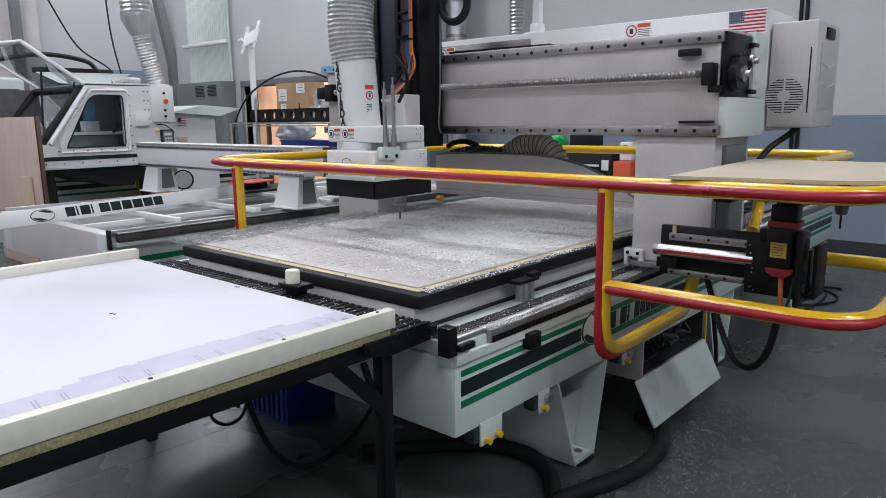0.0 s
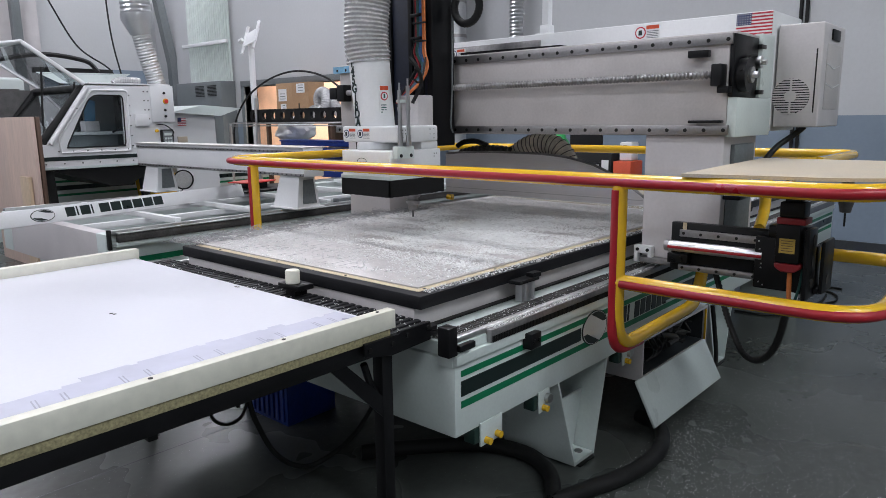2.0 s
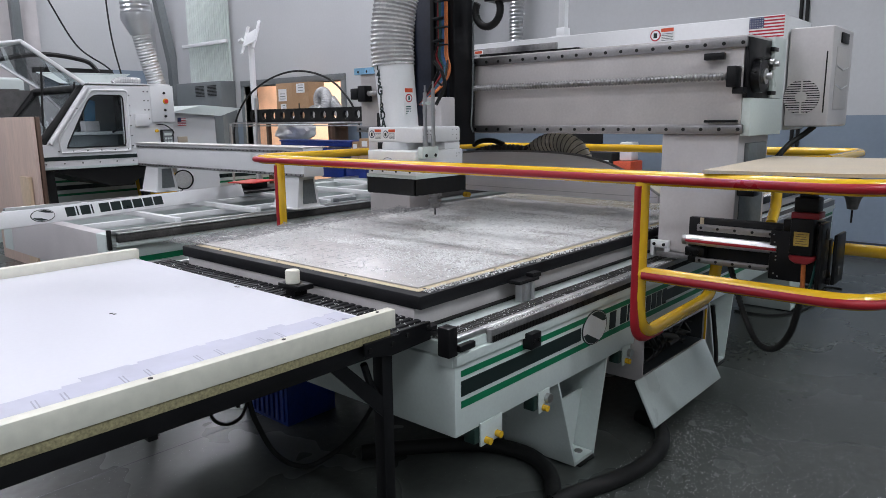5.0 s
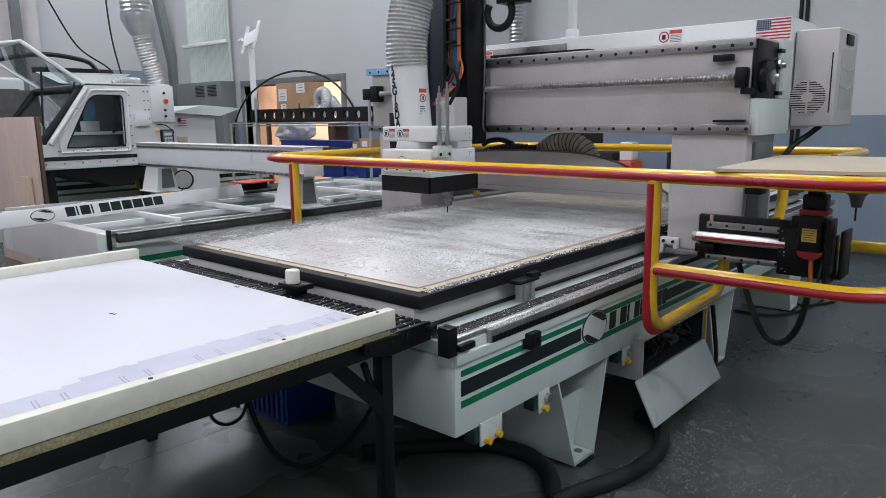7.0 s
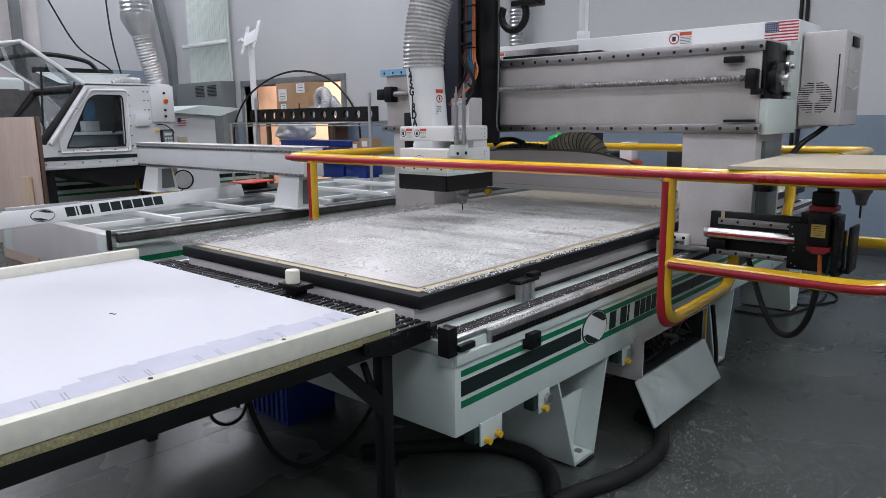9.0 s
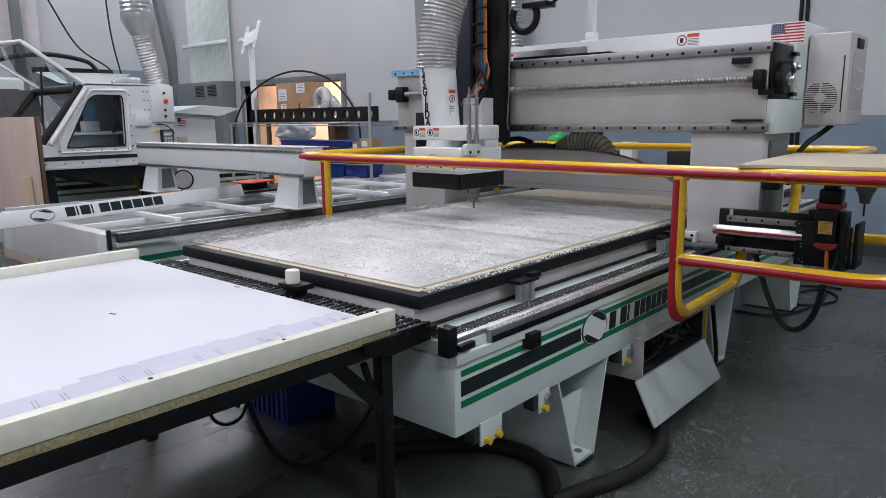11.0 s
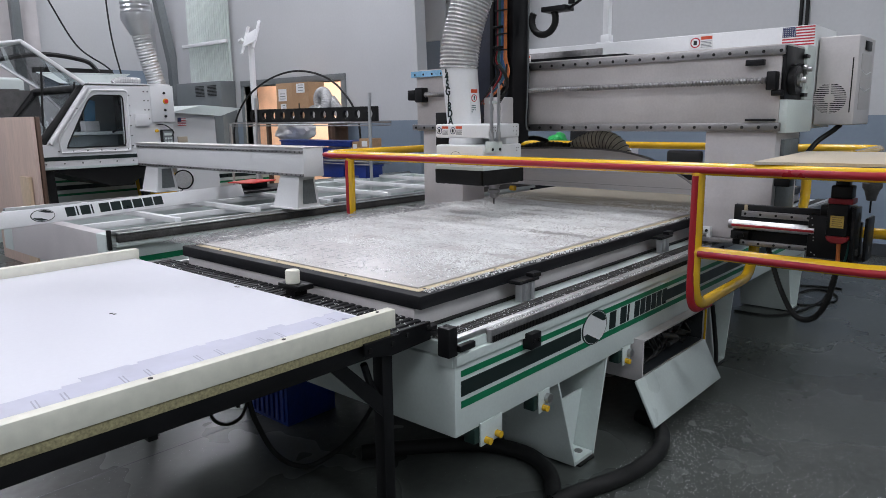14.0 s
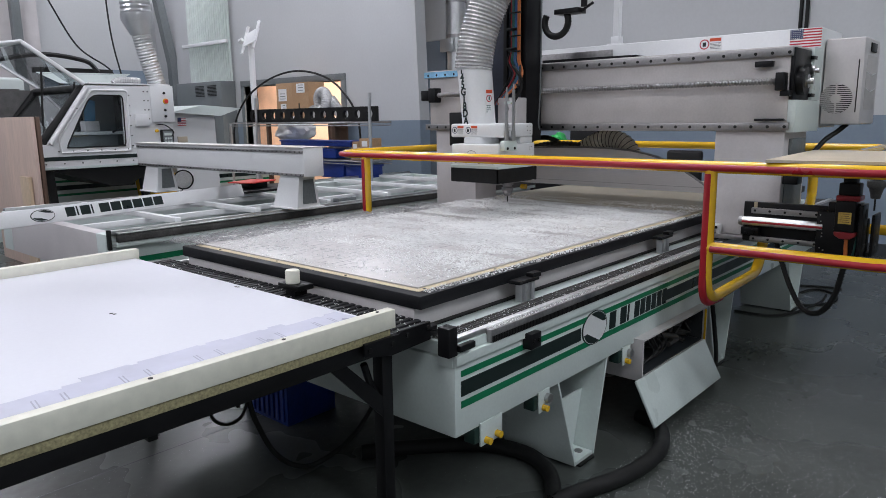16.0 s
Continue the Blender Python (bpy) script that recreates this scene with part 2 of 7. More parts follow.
def lettering(text, size, material, m, parent, name="lettering"):
    cu = bpy.data.curves.new("lettering", "FONT")
    cu.body, cu.size, cu.extrude, cu.offset = text, size, 0.0008, 0.0022
    cu.align_x = "CENTER"
    tmp = new("lettering_source", cu)
    me = bpy.data.meshes.new_from_object(tmp.evaluated_get(bpy.context.evaluated_depsgraph_get()))
    bpy.data.objects.remove(tmp)
    bpy.data.curves.remove(cu)
    me.transform(m)
    me.materials.clear()
    me.materials.append(material)
    ob = new(name, me)
    ob.parent = parent
    if parent is not None:
        up, off = parent, Vector()
        while up is not None:
            off += up.location
            up = up.parent
        me.transform(Matrix.Translation(-off))
    return ob


# ---- the hall ----
X_BACK, X_DOORWALL, Y_STEP = 8.45, 7.3, 6.85
PAINT_Z = 1.46


def structure(name, bm, material, label, category):
    return single(name, bm, material, label, category, kind="structure", smooth=False)


def hall():
    structure("floor", one_box(-12, 9, -9, 14.4, -0.2, 0, bev=0), M_FLOOR, "dark grey sealed concrete floor strewn with pale chips", "floor")
    structure("ceiling", one_box(-12, 9, -9, 14.4, 6.4, 6.6, bev=0), M_CEIL, "pale painted hall ceiling high above the machines", "ceiling")
    sm = mb()
    sweep(sm, [(-0.167, 2.963, 0.0), (6.404, 2.828, 0.0)], 0.004, 4, flat=(1, 0.3))
    structure("floor_joint", sm, M_BASE, "thin dark saw-cut joint in the floor", "floor joint")
    # back wall: blue-grey below, white above
    structure("wall_east_lower", one_box(X_BACK, X_BACK + 0.2, -9, 8.2, 0, PAINT_Z, bev=0), M_WALLBLUE, "blue-grey painted lower part of the hall wall", "wall")
    structure("wall_east_upper", one_box(X_BACK, X_BACK + 0.2, -9, 8.2, PAINT_Z, 6.4, bev=0), M_WALL, "white painted upper part of the hall wall", "wall")
    structure("baseboard_east", one_box(X_BACK - 0.02, X_BACK, -9, 8.0, 0, 0.13, bev=0.004), M_BASE, "dark rubber cove base along the wall", "baseboard")
    # nearer wall with the doorway, its free end leaning a little
    d0, d1, dz = 8.47, 11.1, 2.08
    yl, yu = Y_STEP - 0.03, Y_STEP + 0.06
    low = mb()
    prism(low, [(yl, 0), (d0, 0), (d0, PAINT_Z), (yl + 0.01, PAINT_Z)], "x", X_DOORWALL, X_DOORWALL + 0.2)
    prism(low, [(d1, 0), (14.2, 0), (14.2, PAINT_Z), (d1, PAINT_Z)], "x", X_DOORWALL, X_DOORWALL + 0.2)
    structure("wall_north_lower", low, M_WALLBLUE, "blue-grey painted lower wall beside the doorway", "wall")
    upp = mb()
    prism(upp, [(yl + 0.01, PAINT_Z), (d0, PAINT_Z), (d0, dz), (d0, 6.4), (yu + 0.12, 6.4)], "x", X_DOORWALL, X_DOORWALL + 0.2)
    prism(upp, [(d0, dz), (d1, dz), (d1, 6.4), (d0, 6.4)], "x", X_DOORWALL, X_DOORWALL + 0.2)
    prism(upp, [(d1, PAINT_Z), (14.2, PAINT_Z), (14.2, 6.4), (d1, 6.4)], "x", X_DOORWALL, X_DOORWALL + 0.2)
    structure("wall_north_upper", upp, M_WALL, "white painted upper wall beside the doorway", "wall")
    door = thing("door_1", "wide open doorway with a grey steel frame", "doorway", kind="structure")
    part("jamb", one_box(X_DOORWALL - 0.03, X_DOORWALL + 0.22, d0 - 0.1, d0, 0, dz), M_GREYBOX, door)
    part("jamb", one_box(X_DOORWALL - 0.03, X_DOORWALL + 0.22, d1, d1 + 0.1, 0, dz), M_GREYBOX, door)
    part("lintel", one_box(X_DOORWALL - 0.03, X_DOORWALL + 0.22, d0 - 0.1, d1 + 0.1, dz, dz + 0.1), M_GREYBOX, door)
    # the room behind the doorway
    structure("wall_inner_room", one_box(9.8, 10.0, 8.0, 14.4, 0, 3.0, bev=0), M_PEACH, "peach painted wall of the room behind the doorway", "wall")
    structure("ceiling_inner_room", one_box(7.5, 9.9, 8.2, 14.4, 2.7, 2.8, bev=0), M_CEIL, "ceiling of the room behind the doorway", "ceiling")
    structure("floor_inner_room", one_box(9.0, 9.9, 8.0, 14.4, -0.2, 0, bev=0), M_FLOOR, "grey floor of the room behind the doorway", "floor")
    # pilaster between the two walls
    structure("pilaster_lower", one_box(7.95, 8.44, 6.9, 7.78, 0, 2.60, bev=0.01), M_WALLBLUE, "blue-grey painted lower part of the wall pillar", "pillar")
    structure("pilaster_upper", one_box(7.95, 8.44, 6.9, 7.78, 2.60, 6.4, bev=0.01), M_WALL, "white painted upper part of the wall pillar", "pillar")
    structure("pilaster_side", one_box(3.9, 5.02, 13.98, 14.199, 0, 6.4, bev=0.01), M_PINKISH, "warm grey wall pillar", "pillar")
    # walls out of view that close the hall
    structure("wall_west", one_box(-12.2, -12, -9, 14.4, 0, 6.4, bev=0), M_WALL, "white painted hall wall", "wall")
    structure("wall_south", one_box(-12, 9, -9.2, -9, 0, 6.4, bev=0), M_WALL, "white painted hall wall", "wall")
    structure("wall_far_lower", one_box(-12, X_DOORWALL, 14.2, 14.4, 0, 2.5, bev=0), M_WALLBLUE, "blue-grey painted lower part of the side wall", "wall")
    structure("wall_far_upper", one_box(-12, X_DOORWALL, 14.2, 14.4, 2.5, 6.4, bev=0), M_WALL, "white painted upper part of the side wall", "wall")


def ceiling_lamps():
    first = None
    for x, y in LAMP_SPOTS:
        if first is None:
            first = thing("ceiling_lamp", "white ceiling lamp with a flat diffuser", "ceiling lamp", (x, y, LAMP_Z), "ceiling lamps")
            part("frame", one_box(x - 0.22, x + 0.22, y - 0.95, y + 0.95, LAMP_Z + 0.02, LAMP_Z + 0.10), M_WHITE, first)
            part("diffuser", one_box(x - 0.20, x + 0.20, y - 0.93, y + 0.93, LAMP_Z, LAMP_Z + 0.02), M_LAMP, first)
            w = mb()
            for s in (-0.7, 0.7):
                rod(w, (x, y + s, LAMP_Z + 0.1), (x, y + s, 6.42), 0.006, 6)
            part("hanger", w, M_DULL, first)
        else:
            copy_thing(first, Matrix.Translation((x, y, LAMP_Z)))
        la = bpy.data.lights.new("lamp_light", "AREA")
        la.shape, la.size, la.size_y, la.energy, la.color = "RECTANGLE", 0.4, 1.86, LAMP_WATTS, ((0.865, 0.935, 1.0) if y < 0 else (0.905, 0.905, 1.0))
        ob = new("lamp_light", la)
        ob.location = (x, y, LAMP_Z - 0.01)
    # unseen area lights without fixtures, added to brighten the room behind the doorway
    la = bpy.data.lights.new("lamp_light", "AREA")
    la.shape, la.size, la.size_y, la.energy, la.color = "RECTANGLE", 0.6, 2.2, 115, (1.0, 0.90, 0.80)
    for y in (9.8, 12.4):
        ob = new("lamp_light", la)
        ob.location = (8.6, y, 2.68)


# ---- the router's bed ----
X0, X1 = 1.65, 6.65
YR, YL = 1.4075, 3.40


def brand_bars(parent, x, z, height, count_gap, y, material, lean=0.0, dx=1):
    """A maker's name as plain upright blocks."""
    for w, gap in count_gap:
        bm = mb()
        prism(bm, [(x, z), (x + dx * w, z), (x + dx * (w + lean), z + height), (x + dx * lean, z + height)], "y", y - 0.0025, y)
        part("name_block", bm, material, parent, smooth=False)
        x += dx * (w + gap)


def router_bed():
    r = thing("router_bed", "long white router bed with green and black stripes on splayed legs", "machine bed", (X0, YR, 0))
    # side beams, front apron and top flange
    part("side_beam", one_box(X0, X1, YR, YR + 0.34, 0.43, 0.70, bev=0.005, seg=2), M_PALE, r, "pale enamelled side beam, the light's green cast in its colour")
    part("side_beam", one_box(X0, X1, YL - 0.34, YL, 0.43, 0.70, bev=0.005, seg=2), M_PALE, r)
    part("front_apron", one_box(X0 + 0.004, X0 + 0.3, YR + 0.344, YL - 0.344, 0.43, 0.70, bev=0.008), M_PALE, r)
    part("rear_apron", one_box(X1 - 0.3, X1 - 0.004, YR + 0.344, YL - 0.344, 0.43, 0.70, bev=0.008), M_PALE, r)
    part("top_flange", one_box(X0 + 0.006, X1 - 0.006, YR + 0.005, YR + 0.21, 0.703, 0.752, bev=0.006), M_PALE, r)
    part("top_flange", one_box(X0 + 0.006, X1 - 0.006, YL - 0.21, YL - 0.005, 0.703, 0.752, bev=0.006), M_PALE, r)
    part("bed_core", one_box(X0 + 0.006, X1 - 0.006, YR + 0.214, YL - 0.214, 0.60, 0.745, bev=0.004), M_PALE, r)
    # stripes
    for za, zb, mt, lab in ((0.638, 0.660, M_GREEN, "green stripe"), (0.528, 0.553, M_GREEN, "green stripe")):
        part("stripe", one_box(1.679, X1 - 0.03, YR - 0.002, YR, za, zb, bev=0), mt, r, lab, smooth=False)
    for a, b in ((1.679, 2.452), (3.275, X1 - 0.03)):
        part("stripe", one_box(a, b, YR - 0.002, YR, 0.569, 0.623, bev=0), M_INK, r, "black stripe", smooth=False)
    # round badge and the maker's name as plain blocks
    bm = mb()
    cx, cz, rx, rz = 2.565, 0.600, 0.105, 0.074
    prism(bm, [(cx + rx * math.cos(a * math.pi / 16), cz + rz * math.sin(a * math.pi / 16)) for a in range(32)], "y", YR - 0.0028, YR)
    badge = part("badge", bm, M_INK, r, "black and white oval badge", smooth=False)
    bm = mb()
    prism(bm, [(cx + (rx - 0.007) * math.cos(a * math.pi / 16), cz + (rz - 0.004) * math.sin(a * math.pi / 16)) for a in range(32)], "y", YR - 0.0040, YR - 0.0028)
    part("badge_field", bm, M_WHITE, badge, smooth=False)
    for s in (1, -1):
        bm = mb()
        pts = [(cx + s * 0.096 * math.cos(a), cz + s * 0.068 * math.sin(a)) for a in [radians(q) for q in range(15, 112, 12)]]
        pts += [(cx + s * 0.03, cz + s * 0.032), (cx + s * 0.065, cz + s * 0.015)]
        prism(bm, pts, "y", YR - 0.0052, YR - 0.0040)
        part("badge_mark", bm, M_INK, badge, smooth=False)
    brand_bars(r, 2.695, 0.558, 0.076, [(0.056, 0.045), (0.058, 0.012), (0.014, 0.055)] + [(0.048, 0.012)] * 6, YR, M_INK, 0.006)
    # bed table: grey body with the light's pink cast in its colour, black phenolic plate, spoilboard
    part("table_body", one_box(1.70, 6.45, 1.635, 3.165, 0.748, 0.829, bev=0.005), M_PINKISH, r)
    part("table_plate", one_box(1.692, 6.47, 1.598, 3.205, 0.829, 0.879, bev=0.006), M_PHENOLIC, r, "black phenolic table plate")
    part("spoilboard", one_box(1.737, 6.42, 1.648, 3.155, 0.874, 0.881, bev=0.002), M_SPOIL, r, "tan fibreboard spoilboard")
    for x, y in [(1.78 + 0.42 * i, 1.66) for i in range(12)] + [(1.749, y) for y in (2.05, 2.5, 2.95)]:
        part("screw_head", rod(mb(), (x, y, 0.880), (x, y, 0.8825), 0.006, 10), M_RUBBER, r)
    # black strip laid in for the shade along the table body's foot
    part("shadow_gap", one_box(1.705, 6.44, 1.612, 1.634, 0.7525, 0.759, bev=0), M_RUBBER, r, smooth=False)
    # linear guide along the side with the gear rack on its outer face and the ribbed way cover inside
    for yo, side in ((YR, 1), (YL, -1)):
        part("guide_rail", one_box(1.66, 6.62, yo + side * 0.012, yo + side * 0.038, 0.752, 0.772, bev=0.003), M_CHROME, r, "polished steel guide rail")
        way = part("way_cover", one_box(1.67, 6.62, yo + side * 0.041, yo + side * 0.122, 0.752, 0.757, bev=0.002), M_RAILGREY, r, "dark ribbed way cover")
        for i in range(5):
            part("way_rib", one_box(1.67, 6.62, yo + side * (0.044 + 0.016 * i), yo + side * (0.053 + 0.016 * i), 0.757, 0.764 - 0.001 * (i % 2), bev=0.0015), M_WIRE, way)
        part("toothed_rack", one_box(1.825, 6.60, yo - side * 0.016, yo + side * 0.010, 0.722, 0.768, bev=0.002), M_DULL, r, "dark gear rack")
    # teeth along the lower face of the near rack
    bm = mb()
    for i in range(230):
        x = 1.83 + 0.0095 * i
        box(bm, x, x + 0.005, YR - 0.0195, YR - 0.0162, 0.723, 0.745, bev=0)
    tagged(part("rack_tooth", bm, M_RUBBER, r, smooth=False), kind="stuff")
    part("rack_ledge", one_box(X0 - 0.004, X1 - 0.012, YR - 0.013, YR + 0.0045, 0.686, 0.720, bev=0.002), M_PALE, r, "pale ledge under the gear rack")
    part("end_block", one_box(X0 - 0.006, X0 + 0.005, YR + 0.006, YR + 0.070, 0.676, 0.750, bev=0.002), M_PALE, r)
    # bracket stop at the rail's near end
    bm = mb()
    box(bm, 1.606, 1.652, 1.395, 1.445, 0.722, 0.822, bev=0.005)
    box(bm, 1.648, 1.728, 1.382, 1.404, 0.735, 0.758, bev=0.004)
    part("end_stop", bm, M_BLACK, r, "black steel end stop")
    bm = mb()
    box(bm, 2.03, 2.10, YR - 0.04, YR - 0.001, 0.645, 0.705, bev=0.005)
    rod(bm, (2.05, YR - 0.045, 0.675), (2.05, YR - 0.038, 0.675), 0.008, 10)
    rod(bm, (2.08, YR - 0.045, 0.675), (2.08, YR - 0.038, 0.675), 0.008, 10)
    part("limit_sensor", bm, M_BLACK, r, "black limit sensor block")
    # edge locating pins beside the table
    for x in (2.27, 3.57, 4.87):
        bm = mb()
        box(bm, x - 0.046, x + 0.046, 1.545, 1.578, 0.757, 0.832, bev=0.002, seg=1)
        rod(bm, (x - 0.02, 1.542, 0.76), (x - 0.02, 1.542, 0.83), 0.007, 8)
        rod(bm, (x + 0.02, 1.542, 0.76), (x + 0.02, 1.542, 0.83), 0.007, 8)
        pin = part("locating_pin", bm, M_GALV, r, "aluminium pneumatic locating pin")
        bm = mb()
        box(bm, x - 0.075, x + 0.065, 1.535, 1.590, 0.832, 0.846, bev=0.002, seg=1)
        box(bm, x + 0.025, x + 0.085, 1.540, 1.575, 0.842, 0.862, bev=0.002, seg=1)
        part("pin_cap", bm, M_BLACK, pin, "black cap")
    # splayed legs
    for xm in (2.51, 4.11, 5.66):
        for yo, s in ((YR, 1), (YL, -1)):
            leg = leg_parts(xm, yo, s, r)
            part("foot_pad", one_box(xm - 0.05, xm + 0.07, yo - s * 0.01, yo + s * 0.12, 0, 0.010, bev=0.003), M_RUBBER, leg)
    # valve plates with yellow knobs
    for x, knobs in ((1.80, 2), (2.16, 1), (2.845, 1)):
        pl = part("valve_plate", one_box(x - 0.03, x + 0.045 + 0.05 * (knobs - 1), YR - 0.012, YR - 0.004, 0.358, 0.445, bev=0.003), M_PALE, r, "grey valve plate")
        for k in range(knobs):
            bm = mb()
            rod(bm, (x + 0.06 * k, YR - 0.034, 0.376 + 0.004 * k), (x + 0.06 * k, YR - 0.012, 0.376 + 0.004 * k), 0.0125, 14)
            part("knob", bm, M_YELLOW, pl, "yellow knob")
        if knobs == 1:
            bm = mb()
            rod(bm, (x + 0.025, YR - 0.028, 0.408), (x + 0.025, YR - 0.012, 0.408), 0.019, 18)
            part("gauge", bm, M_STEEL, pl, "round pressure gauge")
        bm = mb()
        box(bm, x - 0.055, x - 0.022, YR - 0.004, YR + 0.045, 0.372, 0.428, bev=0.005)
        part("valve_body", bm, M_VALVE, pl, "dark green valve body")
    # open junction box and its dropped cover
    bm = mb()
    xa, xb, ya, za, zb, t = 2.945, 3.735, 1.36, 0.25, 0.455, 0.012
    box(bm, xa, xa + t, ya, ya + 0.3, za, zb, bev=0.002)
    box(bm, xb - t, xb, ya, ya + 0.3, za, zb, bev=0.002)
    box(bm, xa + t, xb - t, ya, ya + 0.3, za, za + t, bev=0.002)
    box(bm, xa + t, xb - t, ya, ya + 0.3, zb - t, zb, bev=0.002)
    jb = part("junction_box", bm, M_PINKISH, r, "open grey junction box full of wiring")
    bm = mb()
    for k in range(26):
        x = random.uniform(xa + 0.06, xb - 0.06)
        z = random.uniform(za + 0.03, zb - 0.06)
        p = [(x + random.uniform(-0.12, 0.12) * j, ya + 0.06 + random.uniform(0, 0.15), min(zb - 0.02, max(za + 0.02, z + random.uniform(-0.07, 0.07)))) for j in range(4)]
        p = [(min(xb - 0.03, max(xa + 0.03, q[0])), q[1], q[2]) for q in p]
        sweep(bm, curve(p, 5), random.choice((0.004, 0.006, 0.014)), 7)
    part("box_back", one_box(xa + t, xb - t, ya + 0.25, ya + 0.3, za + t, zb - t, bev=0), M_RUBBER, jb)
    # dark sheets added inside the box to imitate its inner shade
    lin = mb()
    box(lin, xa + t + 0.001, xb - t - 0.001, ya + 0.02, ya + 0.249, za + t, za + t + 0.003, bev=0)
    box(lin, xa + t, xa + t + 0.003, ya + 0.02, ya + 0.249, za + t + 0.004, zb - t, bev=0)
    box(lin, xb - t - 0.003, xb - t, ya + 0.02, ya + 0.249, za + t + 0.004, zb - t, bev=0)
    part("box_lining", lin, M_BASE, jb, smooth=False)
    part("wiring", bm, M_WIRE, jb, "tangled dusty wiring")
    bm = mb()
    for k in range(4):
        x = xa + 0.12 + 0.05 * k
        sweep(bm, curve([(x, ya + 0.05, zb - 0.02), (x + 0.06, ya + 0.03, 0.34), (x - 0.02, ya + 0.06, 0.29), (x + 0.1, ya + 0.1, 0.27)], 5), 0.004, 6)
    part("wire", bm, M_RUBBER, jb, "dark wires")
    bm = mb()
    sweep(bm, [(xa + 0.02, ya + 0.004, za + 0.012), (xb - 0.015, ya + 0.004, za + 0.012), (xb - 0.015, ya + 0.004, zb - 0.02)], 0.006, 6)
    part("gasket", bm, M_YELLOW, jb, "yellow gasket")
    bm = mb()
    box(bm, 2.87, 3.69, -0.006, 0.006, 0, 0.225, bev=0.003)
    bmesh.ops.transform(bm, matrix=Matrix.Translation((0, 1.255, 0.075)) @ Matrix.Rotation(radians(-27), 4, "X"), verts=bm.verts)
    part("box_cover", bm, M_PALE, jb, "grey cover hanging open")
    # long trailing hose down the leg
    bm = mb()
    sweep(bm, curve([(3.88, YR - 0.02, 0.42), (3.90, YR - 0.03, 0.30), (3.93, YR - 0.04, 0.12), (3.90, 1.36, 0.02)], 8), 0.012, 8)
    part("air_line", bm, M_RUBBER, r, "black air line")
    return r


def leg_parts(xm, yo, s, owner):
    """A leg of two sloped plates joined by a recessed web that stops short of the top, and a foot plate."""
    top0, top1, bot0, bot1, zt = xm - 0.225, xm + 0.190, xm - 0.076, xm + 0.088, 0.432
    t, d = 0.012, 0.37 * s
    leg = part("leg", prism(mb(), [(xm - 0.158, 0.275), (xm + 0.140, 0.275), (bot1 - t, 0.027), (bot0 + t, 0.027)], "y", yo + 0.10 * s, yo + 0.11 * s, bev=0.002), M_PALE, owner, "splayed sheet-steel leg", smooth=False)
    part("side_plate", prism(mb(), [(top0, zt), (top0 + t, zt), (bot0 + t, 0.010), (bot0, 0.010)], "y", yo + 0.002 * s, yo + d, bev=0.0015), M_PALE, leg, smooth=False)
    part("side_plate", prism(mb(), [(top1, zt), (top1 - t, zt), (bot1 - t, 0.010), (bot1, 0.010)], "y", yo + 0.002 * s, yo + d, bev=0.0015), M_PALE, leg, smooth=False)
    part("foot_flange", one_box(bot0 + t, bot1 - t, yo + 0.004 * s, yo + d, 0.010, 0.026, bev=0.002), M_PALE, leg)
    part("foot_bolt", rod(mb(), (xm + 0.035, yo + 0.05 * s, 0.026), (xm + 0.035, yo + 0.05 * s, 0.030), 0.018, 14), M_DULL, leg)
    return leg


